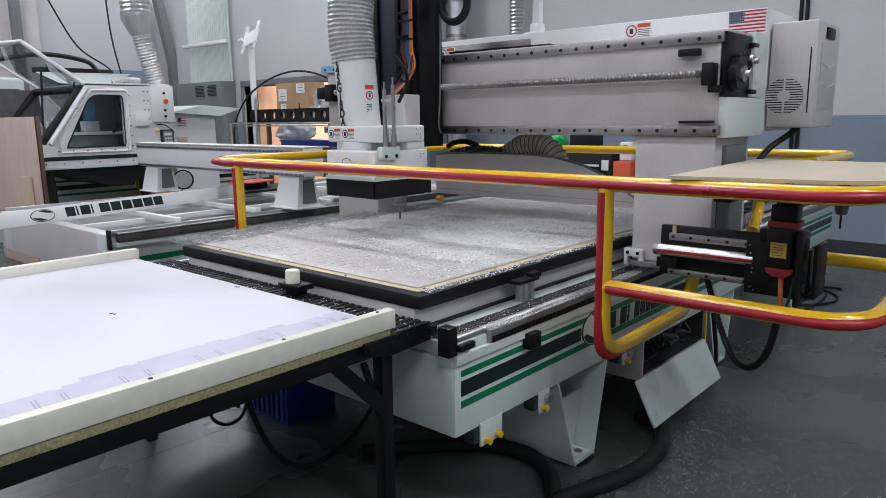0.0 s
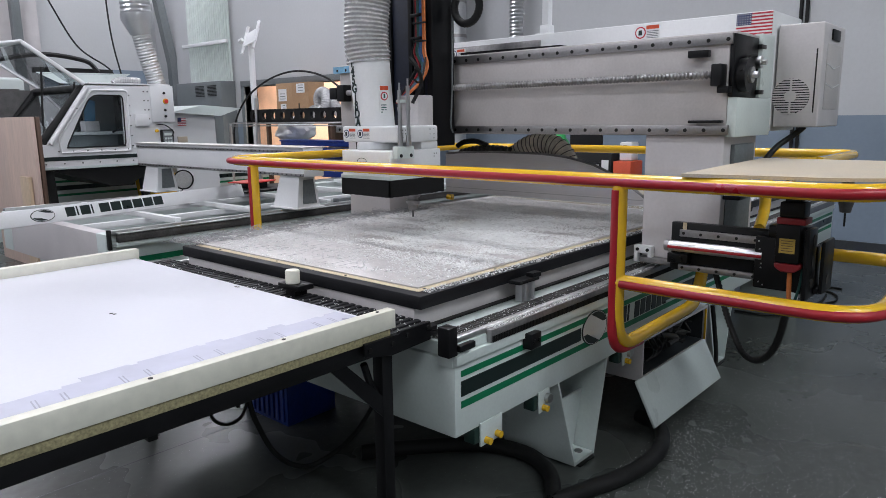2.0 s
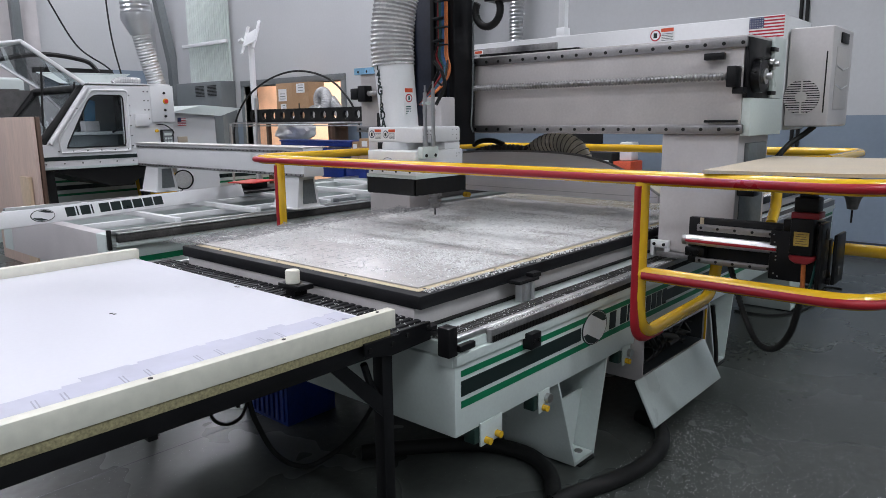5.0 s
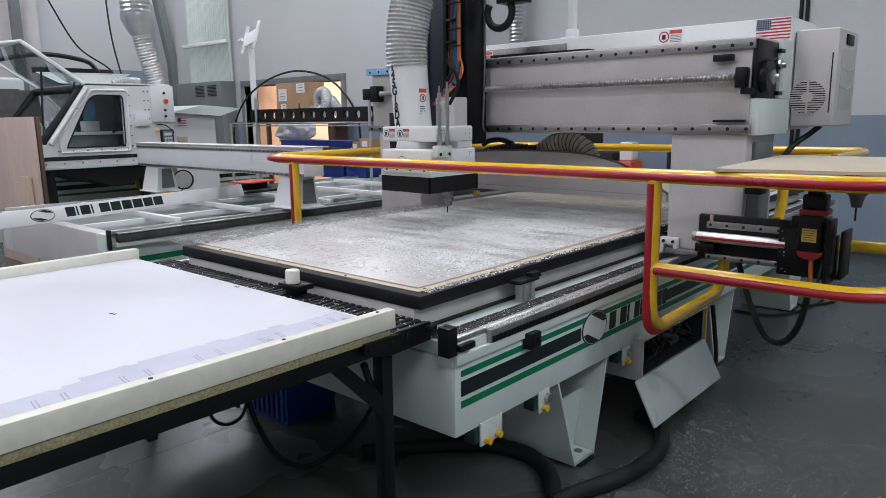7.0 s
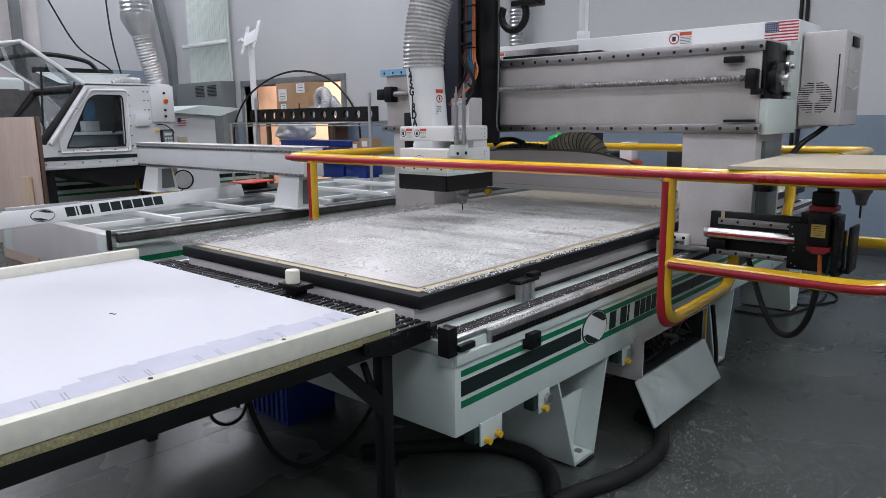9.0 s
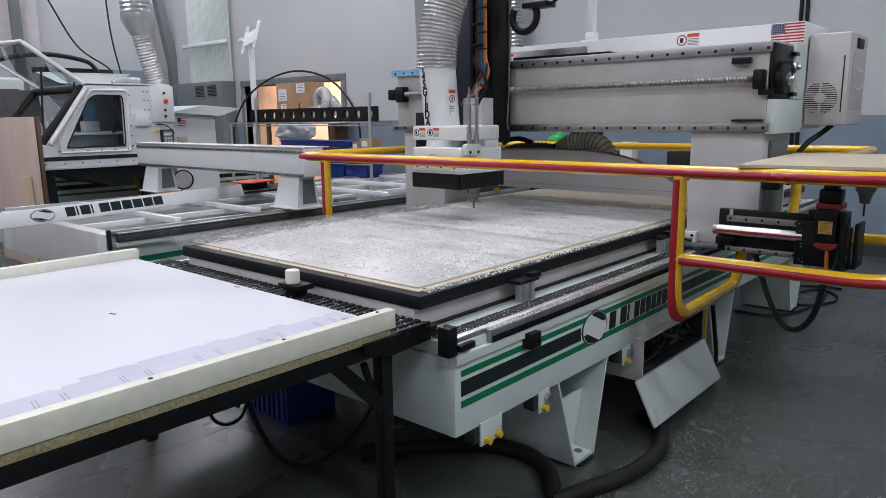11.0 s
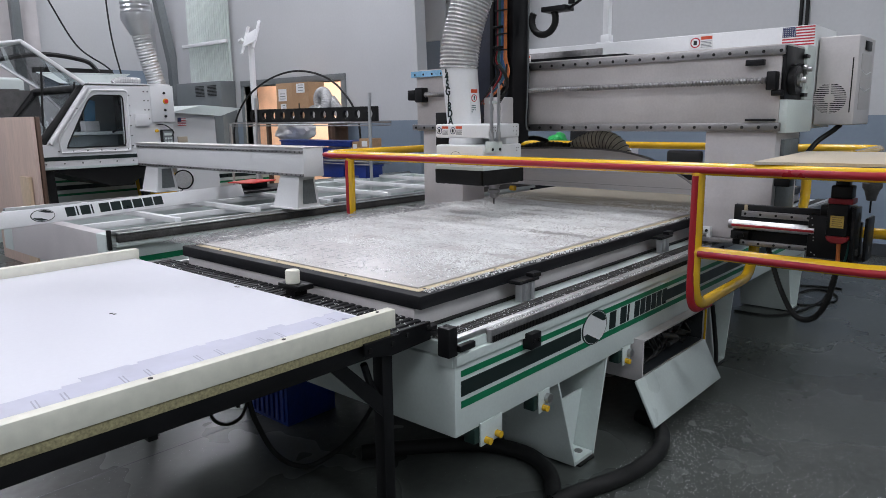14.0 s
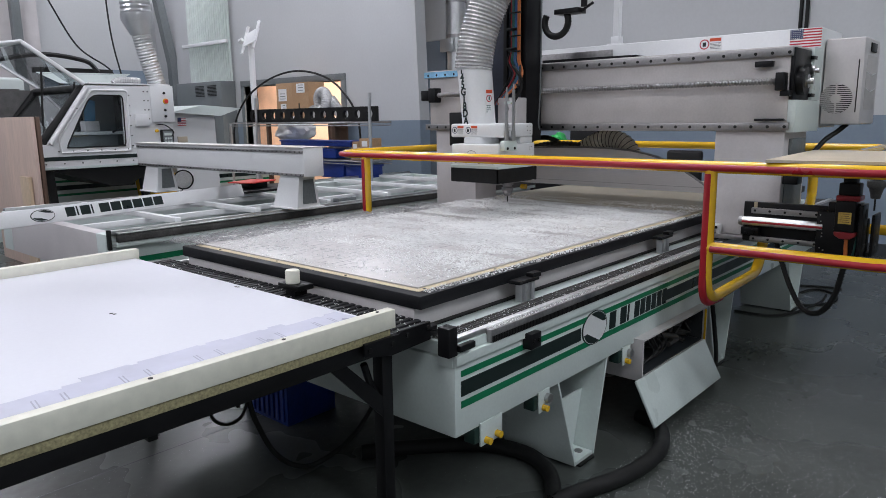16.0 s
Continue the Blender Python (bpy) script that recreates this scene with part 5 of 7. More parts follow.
# ---- infeed table in front of the router ----
def infeed_table():
    t = thing("infeed_table", "black steel table with a particle-board top and white plastic fences", "table", (0.5, 1.5, 0))
    part("top_board", one_box(-1.4, 1.452, 1.500, 3.215, 0.815, 0.842, bev=0.002), M_PARTICLE, t, "raw particle-board top")
    part("fence", one_box(-1.4, 1.470, 1.494, 1.530, 0.842, 0.902, bev=0.003), M_HDPE, t, "milky plastic side fence")
    part("fence", one_box(-1.4, 1.462, 3.172, 3.212, 0.842, 0.902, bev=0.003), M_HDPE, t, "milky plastic side fence")
    for x in (0.325, 0.695, 1.065, 1.409):
        bm = mb()
        rod(bm, (x, 1.511, 0.900), (x, 1.511, 0.9035), 0.006, 10)
        part("countersunk_screw", bm, M_RUBBER, t)
    # steel frame
    part("frame_rail", one_box(-1.4, 1.45, 1.506, 1.546, 0.765, 0.814, bev=0.003), M_BLACK, t)
    part("frame_rail", one_box(-1.4, 1.45, 3.16, 3.20, 0.765, 0.814, bev=0.003), M_BLACK, t)
    for x in (-1.38, 0.0, 1.38):
        part("cross_rail", one_box(x, x + 0.04, 1.547, 3.159, 0.765, 0.813, bev=0.003), M_BLACK, t)
    part("corner_plate", prism(mb(), [(1.326, 0.785), (1.44, 0.762), (1.616, 0.770), (1.616, 0.832), (1.475, 0.832), (1.470, 0.822), (1.326, 0.826)], "y", 1.480, 1.492, bev=0.002), M_BLACK, t, "black steel corner plate")
    for x, z in ((1.345, 0.803), (1.44, 0.800), (1.505, 0.812), (1.60, 0.815)):
        part("plate_bolt", rod(mb(), (x, 1.474, z), (x, 1.480, z), 0.008, 10), M_RUBBER, t)
    for xl in (1.42, -1.2):
        for yl in (1.508, 3.155):
            leg = part("leg", one_box(xl, xl + 0.045, yl, yl + 0.045, 0.0, 0.764, bev=0.004), M_BLACK, t)
            bm = mb()
            s = 1 if xl > 0 else -1
            prism(bm, [(xl - s * 0.20, 0.765), (xl - s * 0.14, 0.765), (xl + 0.012, 0.617), (xl + 0.012, 0.548)], "y", yl + 0.003, yl + 0.012)
            part("brace", bm, M_BLACK, leg)
            bm = mb()
            sweep(bm, curve([(xl - s * 0.05, yl + 0.03, 0.74), (xl - s * 0.02, yl + 0.03, 0.66), (xl + s * 0.03, yl + 0.03, 0.60)], 6), 0.012, 8)
            part("fold_stay", bm, M_BLACK, leg)
    part("mid_stub", one_box(0.845, 0.875, 1.885, 1.915, 0.57, 0.765, bev=0.003), M_BLACK, t)
    # white laminate sheet and strips of film along its edge
    sh = thing("laminate_sheet", "white laminate sheet lying on the infeed table", "sheet", (0.5, 2.0, 0.842))
    part("sheet", one_box(-1.38, 1.442, 1.532, 3.170, 0.8425, 0.8605, bev=0.001), M_SHEET, sh)
    bm = mb()
    for x, y in ((0.946, 2.296), (0.950, 2.280), (1.417, 2.300), (1.421, 2.290)):
        rod(bm, (x, y, 0.8603), (x, y, 0.8612), 0.006, 8)
    part("pilot_hole", bm, M_RUBBER, sh)
    rng = random.Random(3)
    for k in range(14):
        xa = -1.36 + 0.199 * k
        w = 1.745 + 0.018 * math.sin(1.3 * k) + rng.uniform(-0.006, 0.006)
        bm = mb()
        pts = [(xa, 1.5345), (xa + 0.199, 1.5345), (xa + 0.199, w + 0.002), (xa + 0.150, w + 0.004), (xa + 0.146, w - 0.010), (xa + 0.128, w - 0.008), (xa + 0.124, w + 0.003), (xa + 0.04, w - 0.002), (xa, w)]
        prism(bm, pts, "z", 0.8606, 0.8614)
        st = part("film_strip", bm, M_FILM, sh, "bluish milky film strip", smooth=False)
        bm = mb()
        for j in range(2):
            x = xa + 0.055 + 0.062 * j
            for o in (0.0, 0.009):
                prism(bm, [(x + o, 1.605), (x + o + 0.0035, 1.605), (x + o + 0.0155, 1.690), (x + o + 0.0120, 1.690)], "z", 0.8614, 0.8618)
        tagged(part("slit", bm, M_SLIT, st, smooth=False), kind="stuff")


def brush_strip():
    """Black slatted transfer strip between the table and the bed."""
    b = thing("transfer_strip", "black slatted transfer strip strewn with chips", "conveyor strip", (1.53, 1.44, 0.75))
    part("tray", one_box(1.455, 1.672, 1.495, 3.285, 0.772, 0.790, bev=0.004), M_BLACK, b)
    bm = mb()
    box(bm, 1.458, 1.668, 1.497, 1.521, 0.790, 0.807, bev=0.003, seg=1)
    first = part("slat", bm, M_PHENOLIC, b)
    for k in range(1, 49):
        s = first.copy()
        scene.collection.objects.link(s)
        s.location = (first.location[0], 0.0368 * k, first.location[2] + (k % 3) * 0.0006)
    # locating roller post
    p = thing("guide_roller", "white plastic roller on a black block", "roller", (1.60, 2.19, 0.809))
    part("block", box(one_box(1.575, 1.655, 2.13, 2.255, 0.834, 0.856, bev=0.004), 1.585, 1.645, 2.16, 2.22, 0.809, 0.836, bev=0.003), M_BLACK, p)
    bm = mb()
    lathe(bm, (1.60, 2.19), [(0.025, 0.856), (0.028, 0.859), (0.028, 0.905), (0.025, 0.910)], 24)
    part("roller", bm, M_HDPE, p, "white plastic roller")


def floor_clutter():
    fh = thing("floor_hose", "thick black hose looped over the floor", "hose", (2.3, 1.5, 0))
    part("hose_run", sweep(mb(), curve([(1.910, 2.178, 0.034), (2.070, 2.054, 0.034), (2.306, 1.822, 0.034), (2.361, 1.613, 0.034), (2.280, 1.440, 0.034), (2.101, 1.304, 0.034)], 10), 0.034, 14), M_RUBBER, fh)
    part("hose_run", sweep(mb(), curve([(2.088, 1.308, 0.034), (2.272, 1.256, 0.034), (2.442, 1.197, 0.034), (2.649, 1.172, 0.034), (2.833, 1.199, 0.034), (3.005, 1.295, 0.034), (3.047, 1.416, 0.034)], 10), 0.034, 14), M_RUBBER, fh)
    bm = mb()
    sweep(bm, curve([(2.02, 2.1, 0.43), (1.90, 2.1, 0.259), (1.783, 2.1, 0.172), (1.63, 2.1, 0.131), (1.519, 2.1, 0.151), (1.419, 2.1, 0.238), (1.353, 2.1, 0.365), (1.315, 2.1, 0.498), (1.30, 2.1, 0.764)], 10), 0.010, 8)
    single("hanging_cable", bm, M_RUBBER, "black cable sagging under the table", "cable")
    bm = mb()
    sweep(bm, curve([(1.315, 2.1, 0.498), (1.28, 2.1, 0.44), (1.22, 2.1, 0.43), (1.17, 2.1, 0.47), (1.165, 2.1, 0.53), (1.20, 2.1, 0.56), (1.26, 2.1, 0.53), (1.27, 2.1, 0.48), (1.24, 2.1, 0.60), (1.24, 2.1, 0.764)], 8), 0.006, 8)
    single("tied_cable", bm, M_RUBBER, "black cable tied in a loop under the table", "cable")
    # blue crate
    c = thing("blue_crate", "blue ribbed plastic crate on the floor", "crate", (2.05, 2.89, 0))
    bm = mb()
    xa, xb, ya, yb, t = 1.90, 2.20, 2.70, 3.08, 0.012
    box(bm, xa, xa + t, ya, yb, 0.0, 0.23, bev=0.003)
    box(bm, xb - t, xb, ya, yb, 0.0, 0.23, bev=0.003)
    box(bm, xa + t, xb - t, ya, ya + t, 0.0, 0.23, bev=0.003)
    box(bm, xa + t, xb - t, yb - t, yb, 0.0, 0.23, bev=0.003)
    box(bm, xa + t, xb - t, ya + t, yb - t, 0.0, 0.012, bev=0)
    part("body", bm, M_BLUE, c)
    bm = mb()
    for k in range(8):
        y = ya + 0.02 + 0.042 * k
        box(bm, xa - 0.010, xa, y, y + 0.02, 0.02, 0.22, bev=0.002)
    part("rib", bm, M_BLUE, c)
    for path in ([(6.041, 1.550, 0.008), (6.436, 1.456, 0.008), (6.368, 1.289, 0.008), (6.118, 1.222, 0.008), (5.858, 1.355, 0.008), (5.812, 1.550, 0.008)],
                 [(5.340, 1.740, 0.008), (5.370, 1.503, 0.008), (5.597, 1.368, 0.008), (6.004, 1.310, 0.008), (6.290, 1.327, 0.008)],
                 [(6.500, 1.607, 0.008), (6.589, 1.360, 0.008), (6.581, 1.272, 0.008)]):
        single("air_hose", sweep(mb(), curve(path, 8), 0.008, 8), M_RUBBER, "thin dark air hose lying on the floor", "hose", "air hoses")


# ---- neighbouring router under assembly ----
def open_frame():
    f = thing("open_router_frame", "grey open router frame under assembly with bare cross tubes", "machine frame", (2.0, 5.7, 0))
    z0, z1 = 0.42, 0.75
    xa, xb, ya, yb = 1.97, 7.0, 4.70, 6.80
    part("side_beam", one_box(xa, xb, ya + 0.05, ya + 0.20, z0, z1 - 0.01, bev=0.008), M_PALE, f)
    part("side_beam", one_box(xa, xb, yb - 0.2, yb, z0, z1 - 0.01, bev=0.008), M_PALE, f)
    part("end_beam", one_box(xa + 0.002, xa + 0.1, ya + 0.202, yb - 0.202, z0, z1 - 0.012, bev=0.006), M_PINKISH, f, "grey end plate")
    part("end_beam", one_box(xb - 0.1, xb - 0.002, ya + 0.202, yb - 0.202, z0, z1 - 0.012, bev=0.006), M_PALE, f)
    for y in (ya + 0.01, yb - 0.04):
        part("guide_rail", one_box(xa + 0.02, xb, y, y + 0.035, z1 - 0.01, z1 + 0.018, bev=0.003), M_STEEL, f, "steel guide rail")
        part("rail_backing", one_box(xa + 0.03, xb, y + 0.037, y + 0.085, z1 - 0.01, z1 + 0.006, bev=0.002), M_DULL, f)
    part("side_channel", one_box(xa + 0.05, xb, ya - 0.030, ya + 0.006, 0.688, 0.742, bev=0.003), M_WIRE, f, "dark steel side channel")
    part("channel_lip", one_box(xa + 0.05, xb, ya - 0.034, ya + 0.008, 0.744, 0.752, bev=0.002), M_STEEL, f, "bright steel lip")
    part("side_ledge", one_box(xa + 0.04, xb, ya - 0.020, ya + 0.0495, 0.655, 0.686, bev=0.003), M_PALE, f)
    part("edge_clip", one_box(xa - 0.006, xa + 0.016, ya - 0.01, ya + 0.02, 0.64, 0.775, bev=0.002), M_RUBBER, f, "black edge clip")
    part("stripe", one_box(xa + 0.06, xb, ya + 0.046, ya + 0.0495, 0.52, 0.56, bev=0), M_GREEN, f, "green stripe", smooth=False)
    for y in (5.38, 6.05):
        part("long_tube", one_box(xa + 0.102, xb - 0.102, y, y + 0.05, 0.69, 0.735, bev=0.004), M_WHITE, f)
    for x in (2.55, 3.25, 4.0, 4.75, 5.5, 6.25):
        part("cross_tube", one_box(x, x + 0.05, ya + 0.202, yb - 0.202, 0.735, 0.775, bev=0.004), M_WHITE, f)
    part("inner_tray", one_box(xa + 0.3, xb - 0.3, ya + 0.21, yb - 0.21, 0.44, 0.45, bev=0), M_BASE, f)
    for x in (2.4, 4.4, 6.4):
        for y, s in ((ya + 0.05, 1), (yb, -1)):
            leg_parts(x, y, s, f)
    # small box and cable inside the frame
    part("terminal_box", one_box(4.2, 4.42, 4.98, 5.06, 0.68, 0.76, bev=0.004), M_GREYBOX, f)
    # loose lettered cover strip lying over the frame
    s = thing("cover_strip", "white cover strip with a black name and badge", "cover", (2.6, 5.9, 0.78))
    ang = radians(12.3)
    tm = Matrix.Translation((1.10, 5.235, 0.777)) @ Matrix.Rotation(ang, 4, "Z")
    bm = mb()
    box(bm, 0, 2.70, -0.006, 0.006, 0, 0.115, bev=0.003, m=tm @ Matrix.Rotation(radians(-18), 4, "X"))
    part("strip", bm, M_WHITE, s)
    ttilt = tm @ Matrix.Rotation(radians(-18), 4, "X")
    x = 0.92
    for w, gap in [(0.072, 0.012), (0.012, 0.02), (0.078, 0.012), (0.012, 0.055)] + [(0.086, 0.013)] * 6:
        bm = mb()
        box(bm, x, x + w, -0.0085, -0.006, 0.026, 0.096, bev=0, m=ttilt)
        part("name_block", bm, M_INK, s, smooth=False)
        x += w + gap
    bm = mb()
    prism(bm, [(0.745 + 0.090 * math.cos(a * math.pi / 14), 0.058 + 0.045 * math.sin(a * math.pi / 14)) for a in range(28)], "y", -0.0085, -0.006)
    bmesh.ops.transform(bm, matrix=ttilt, verts=bm.verts)
    bd = part("badge", bm, M_INK, s, smooth=False)
    bm = mb()
    prism(bm, [(0.745 + 0.084 * math.cos(a * math.pi / 14), 0.058 + 0.041 * math.sin(a * math.pi / 14)) for a in range(28)], "y", -0.0100, -0.0085)
    bmesh.ops.transform(bm, matrix=ttilt, verts=bm.verts)
    part("badge_field", bm, M_WHITE, bd, smooth=False)
    for sg in (1, -1):
        bm = mb()
        pts = [(0.745 + sg * 0.080 * math.cos(a), 0.058 + sg * 0.038 * math.sin(a)) for a in [radians(q) for q in range(15, 112, 12)]] + [(0.745 + sg * 0.02, 0.058 + sg * 0.018)]
        prism(bm, pts, "y", -0.0112, -0.0100)
        bmesh.ops.transform(bm, matrix=ttilt, verts=bm.verts)
        part("badge_mark", bm, M_INK, bd, smooth=False)
    # second gantry beam waiting on its pedestals
    b = thing("spare_crossbeam", "white crossbeam standing on two tapered pedestals", "crossbeam", (3.5, 5.8, 0.786))
    part("beam", one_box(3.42, 3.62, 4.46, 7.26, 1.035, 1.262, bev=0.008), M_WHITE, b)
    part("top_cap", one_box(3.40, 3.64, 4.46, 7.26, 1.262, 1.272, bev=0.003), M_PINKISH, b)
    for za in (1.222, 1.04):
        bm = mb()
        box(bm, 3.408, 3.4195, 4.46, 7.24, za, za + 0.022, bev=0.002)
        rl = part("rail", bm, M_DULL, b, "steel rail with bolt holes")
        bm = mb()
        for k in range(46):
            y = 4.49 + 0.06 * k
            box(bm, 3.4055, 3.4085, y - 0.006, y + 0.006, za + 0.006, za + 0.017, bev=0)
        part("bolt_hole", bm, M_RUBBER, rl, smooth=False)
    for y in (4.54, 6.85):
        bm = mb()
        lo = [(3.40, y - 0.0), (3.63, y - 0.0), (3.63, y + 0.32), (3.40, y + 0.32)]
        hi = [(3.43, y + 0.0), (3.58, y + 0.0), (3.58, y + 0.25), (3.43, y + 0.25)]
        v0 = [bm.verts.new((p[0], p[1], 0.787)) for p in lo]
        v1 = [bm.verts.new((p[0], p[1], 1.034)) for p in hi]
        bm.faces.new(v0), bm.faces.new(v1)
        for j in range(4):
            bm.faces.new((v0[j], v0[(j + 1) % 4], v1[(j + 1) % 4], v1[j]))
        pd = part("pedestal", bm, M_WHITE, b, smooth=False)
        # the pedestal is solid; a dark patch paints the opening's shade
        bm = mb()
        prism(bm, [(3.455, 0.815), (3.595, 0.815), (3.565, 1.01), (3.465, 1.01)], "y", y - 0.004, y - 0.001)
        part("side_opening", bm, M_GREYBOX, pd, "dark patch imitating a shaded side opening", smooth=False)
        part("pedestal_foot", one_box(3.38, 3.66, y - 0.02, y + 0.34, 0.776, 0.787, bev=0.002), M_WHITE, pd)
    # red folder on a black tray
    r = thing("document_tray", "red folder lying on a black tray", "tray", (4.2, 6.24, 0.78))
    part("tray", one_box(3.85, 4.62, 5.95, 6.50, 0.778, 0.80, bev=0.004), M_BLACK, r)
    bm = mb()
    box(bm, -0.20, 0.20, -0.15, 0.15, 0.86, 0.872, bev=0.002, m=Matrix.Translation((4.12, 6.24, 0)) @ Matrix.Rotation(radians(20), 4, "Z"))
    part("folder", bm, M_RED, r, "red folder")
    part("riser", one_box(4.02, 4.24, 6.15, 6.34, 0.80, 0.86, bev=0.004), M_BLACK, r)


# ---- machines and furniture farther back ----
def cab_machine():
    Y = 8.6
    c = thing("enclosed_machine", "white enclosed machining cabin with wide dark windows", "machine", (3.5, 9.2, 0))
    # near side wall with a window opening
    win = [(3.24, 1.20), (3.925, 1.20), (3.935, 1.80), (3.61, 1.80), (3.53, 1.745)]
    outer = [(2.93, 0.985), (4.56, 0.985), (4.56, 1.92), (3.515, 1.91), (3.04, 1.24), (2.935, 1.245)]
    bm = mb()
    ov = [bm.verts.new((x, Y, z)) for x, z in outer]
    iv = [bm.verts.new((x, Y, z)) for x, z in win]
    pairs = [(ov[0], ov[1], iv[1], iv[0]), (ov[1], ov[2], iv[2], iv[1]), (ov[2], ov[3], iv[3], iv[2]), (ov[3], ov[4], iv[0], iv[4], iv[3]), (ov[4], ov[5], ov[0], iv[0])]
    fs = [bm.faces.new(p) for p in pairs]
    r = bmesh.ops.extrude_face_region(bm, geom=fs)
    bmesh.ops.translate(bm, vec=(0, 0.05, 0), verts=[v for v in r["geom"] if isinstance(v, bmesh.types.BMVert)])
    part("side_wall", bm, M_WHITE, c, smooth=False)
    bm = mb()
    sweep(bm, fillet([Vector((x, Y - 0.004, z)) for x, z in win + win[:2]], 0.05, 4), 0.008, 6, flat=(1, 1))
    part("window_seal", bm, M_RUBBER, c, "black rubber window seal")
    bm = mb()
    prism(bm, win, "y", Y + 0.02, Y + 0.026)
    part("window_pane", bm, M_GLASS, c, "tinted window pane", smooth=False).visible_shadow = False
    bm = mb()
    sweep(bm, fillet([Vector((x, Y - 0.006, z)) for x, z in [(3.185, 1.145), (3.98, 1.14), (3.995, 1.86), (3.575, 1.855), (3.165, 1.31), (3.18, 1.14)]], 0.04, 4), 0.013, 6)
    part("door_frame", bm, M_WHITE, c)
    bm = mb()
    for x, z in [(3.15 + 0.16 * k, 1.16) for k in range(6)] + [(4.01, 1.2 + 0.12 * k) for k in range(6)] + [(3.17 + 0.075 * k, 1.30 + 0.115 * k) for k in range(5)] + [(4.2 + 0.05 * (k % 2), 1.85 - 0.11 * (k // 2)) for k in range(8)] + [(3.0 + 0.2 * k, 1.02) for k in range(8)]:
        rod(bm, (x, Y - 0.008, z), (x, Y, z), 0.008, 6)
    tagged(part("panel_screw", bm, M_RUBBER, c), kind="stuff")
    bm = mb()
    sweep(bm, [(3.53, Y - 0.008, 1.885), (3.07, Y - 0.008, 1.245)], 0.026, 8)
    part("pillar_edge", bm, M_WHITE, c)
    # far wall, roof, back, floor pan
    # inner walls and ceiling are coloured near black to imitate the cabin's shade
    part("far_wall", one_box(2.97, 4.55, Y + 1.5, Y + 1.55, 0.99, 1.90, bev=0.004), M_WIRE, c, "inner wall coloured dark for the cabin's shade")
    part("rear_wall", one_box(4.50, 4.549, Y + 0.052, Y + 1.498, 0.99, 1.92, bev=0.004), M_WIRE, c, "inner wall coloured dark for the cabin's shade")
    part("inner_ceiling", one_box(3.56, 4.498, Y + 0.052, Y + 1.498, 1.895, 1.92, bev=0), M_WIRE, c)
    part("roof", one_box(3.56, 4.56, Y + 0.0, Y + 1.55, 1.926, 1.945, bev=0.004), M_WHITE, c)
    part("floor_pan", one_box(2.95, 4.55, Y - 0.0, Y + 1.55, 0.955, 0.989, bev=0.004), M_PALE, c)
    part("belt_stripe", one_box(2.94, 4.30, Y - 0.004, Y - 0.001, 1.055, 1.10, bev=0), M_INK, c, "black stripe", smooth=False)
    bm = mb()
    prism(bm, [(3.05, 0.95), (4.40, 0.95), (3.95, 0.72), (3.75, 0.72)], "y", Y + 0.05, Y + 1.4)
    part("chip_hopper", bm, M_RUBBER, c, "black chip hopper", smooth=False)
    # sloped windscreen frame
    bm = mb()
    for (xa, za, xb, zb) in ((3.01, 1.27, 3.49, 1.88),):
        for y in (Y + 0.07, Y + 1.5):
            sweep(bm, [(xa, y, za), (xb, y, zb)], 0.042, 10)
        sweep(bm, [(xa, Y + 0.03, za), (xa, Y + 1.5, za)], 0.042, 10)
        sweep(bm, [(xb, Y + 0.03, zb), (xb, Y + 1.5, zb)], 0.042, 10)
    part("windscreen_frame", bm, M_RUBBER, c, "black windscreen frame")
    bm = mb()
    v = [bm.verts.new(p) for p in ((2.97, Y + 0.06, 1.28), (2.97, Y + 1.48, 1.28), (3.52, Y + 1.48, 1.90), (3.52, Y + 0.06, 1.90))]
    fc = bm.faces.new(v)
    r = bmesh.ops.extrude_face_region(bm, geom=[fc])
    bmesh.ops.translate(bm, vec=(0.006, 0, 0.004), verts=[q for q in r["geom"] if isinstance(q, bmesh.types.BMVert)])
    part("windscreen", bm, M_GLASS, c, smooth=False).visible_shadow = False
    part("front_sill", one_box(2.90, 2.97, Y + 0.0, Y + 1.55, 1.00, 1.27, bev=0.01), M_WHITE, c)
    # lifted front hatch with clear panes
    bm = mb()
    a, b2 = Vector((3.51, Y + 0.02, 1.925)), Vector((2.89, Y + 0.02, 2.36))
    o = Vector((0, 1.4, 0))
    sweep(bm, [a, b2, b2 + o, a + o], 0.025, 8)
    sweep(bm, [b2, b2 + Vector((-0.55, 0, -0.10))], 0.02, 8)
    ha = part("hatch_frame", bm, M_WHITE, c, "raised white hatch frame")
    bm = mb()
    v = [bm.verts.new(p) for p in (a, b2, b2 + o, a + o)]
    fc = bm.faces.new(v)
    r = bmesh.ops.extrude_face_region(bm, geom=[fc])
    bmesh.ops.translate(bm, vec=(0.004, 0, 0.006), verts=[q for q in r["geom"] if isinstance(q, bmesh.types.BMVert)])
    part("hatch_pane", bm, M_GLASS, ha, smooth=False).visible_shadow = False
    bm = mb()
    rod(bm, (3.05, Y + 0.1, 1.45), (3.10, Y + 0.1, 2.10), 0.012, 8)
    rod(bm, (3.35, Y + 0.12, 1.50), (3.45, Y + 0.12, 1.95), 0.012, 8)
    part("gas_strut", bm, M_RUBBER, c)
    # inner works: a white table on a dark column, a sheet of blue film and a rack of pale hoses
    part("inner_column", one_box(3.95, 4.25, Y + 0.95, Y + 1.25, 0.99, 1.88, bev=0.01), M_GREYBOX, c)
    part("inner_table", one_box(3.45, 4.2, Y + 0.55, Y + 0.95, 1.33, 1.37, bev=0.006), M_PAPER, c, "white inner table")
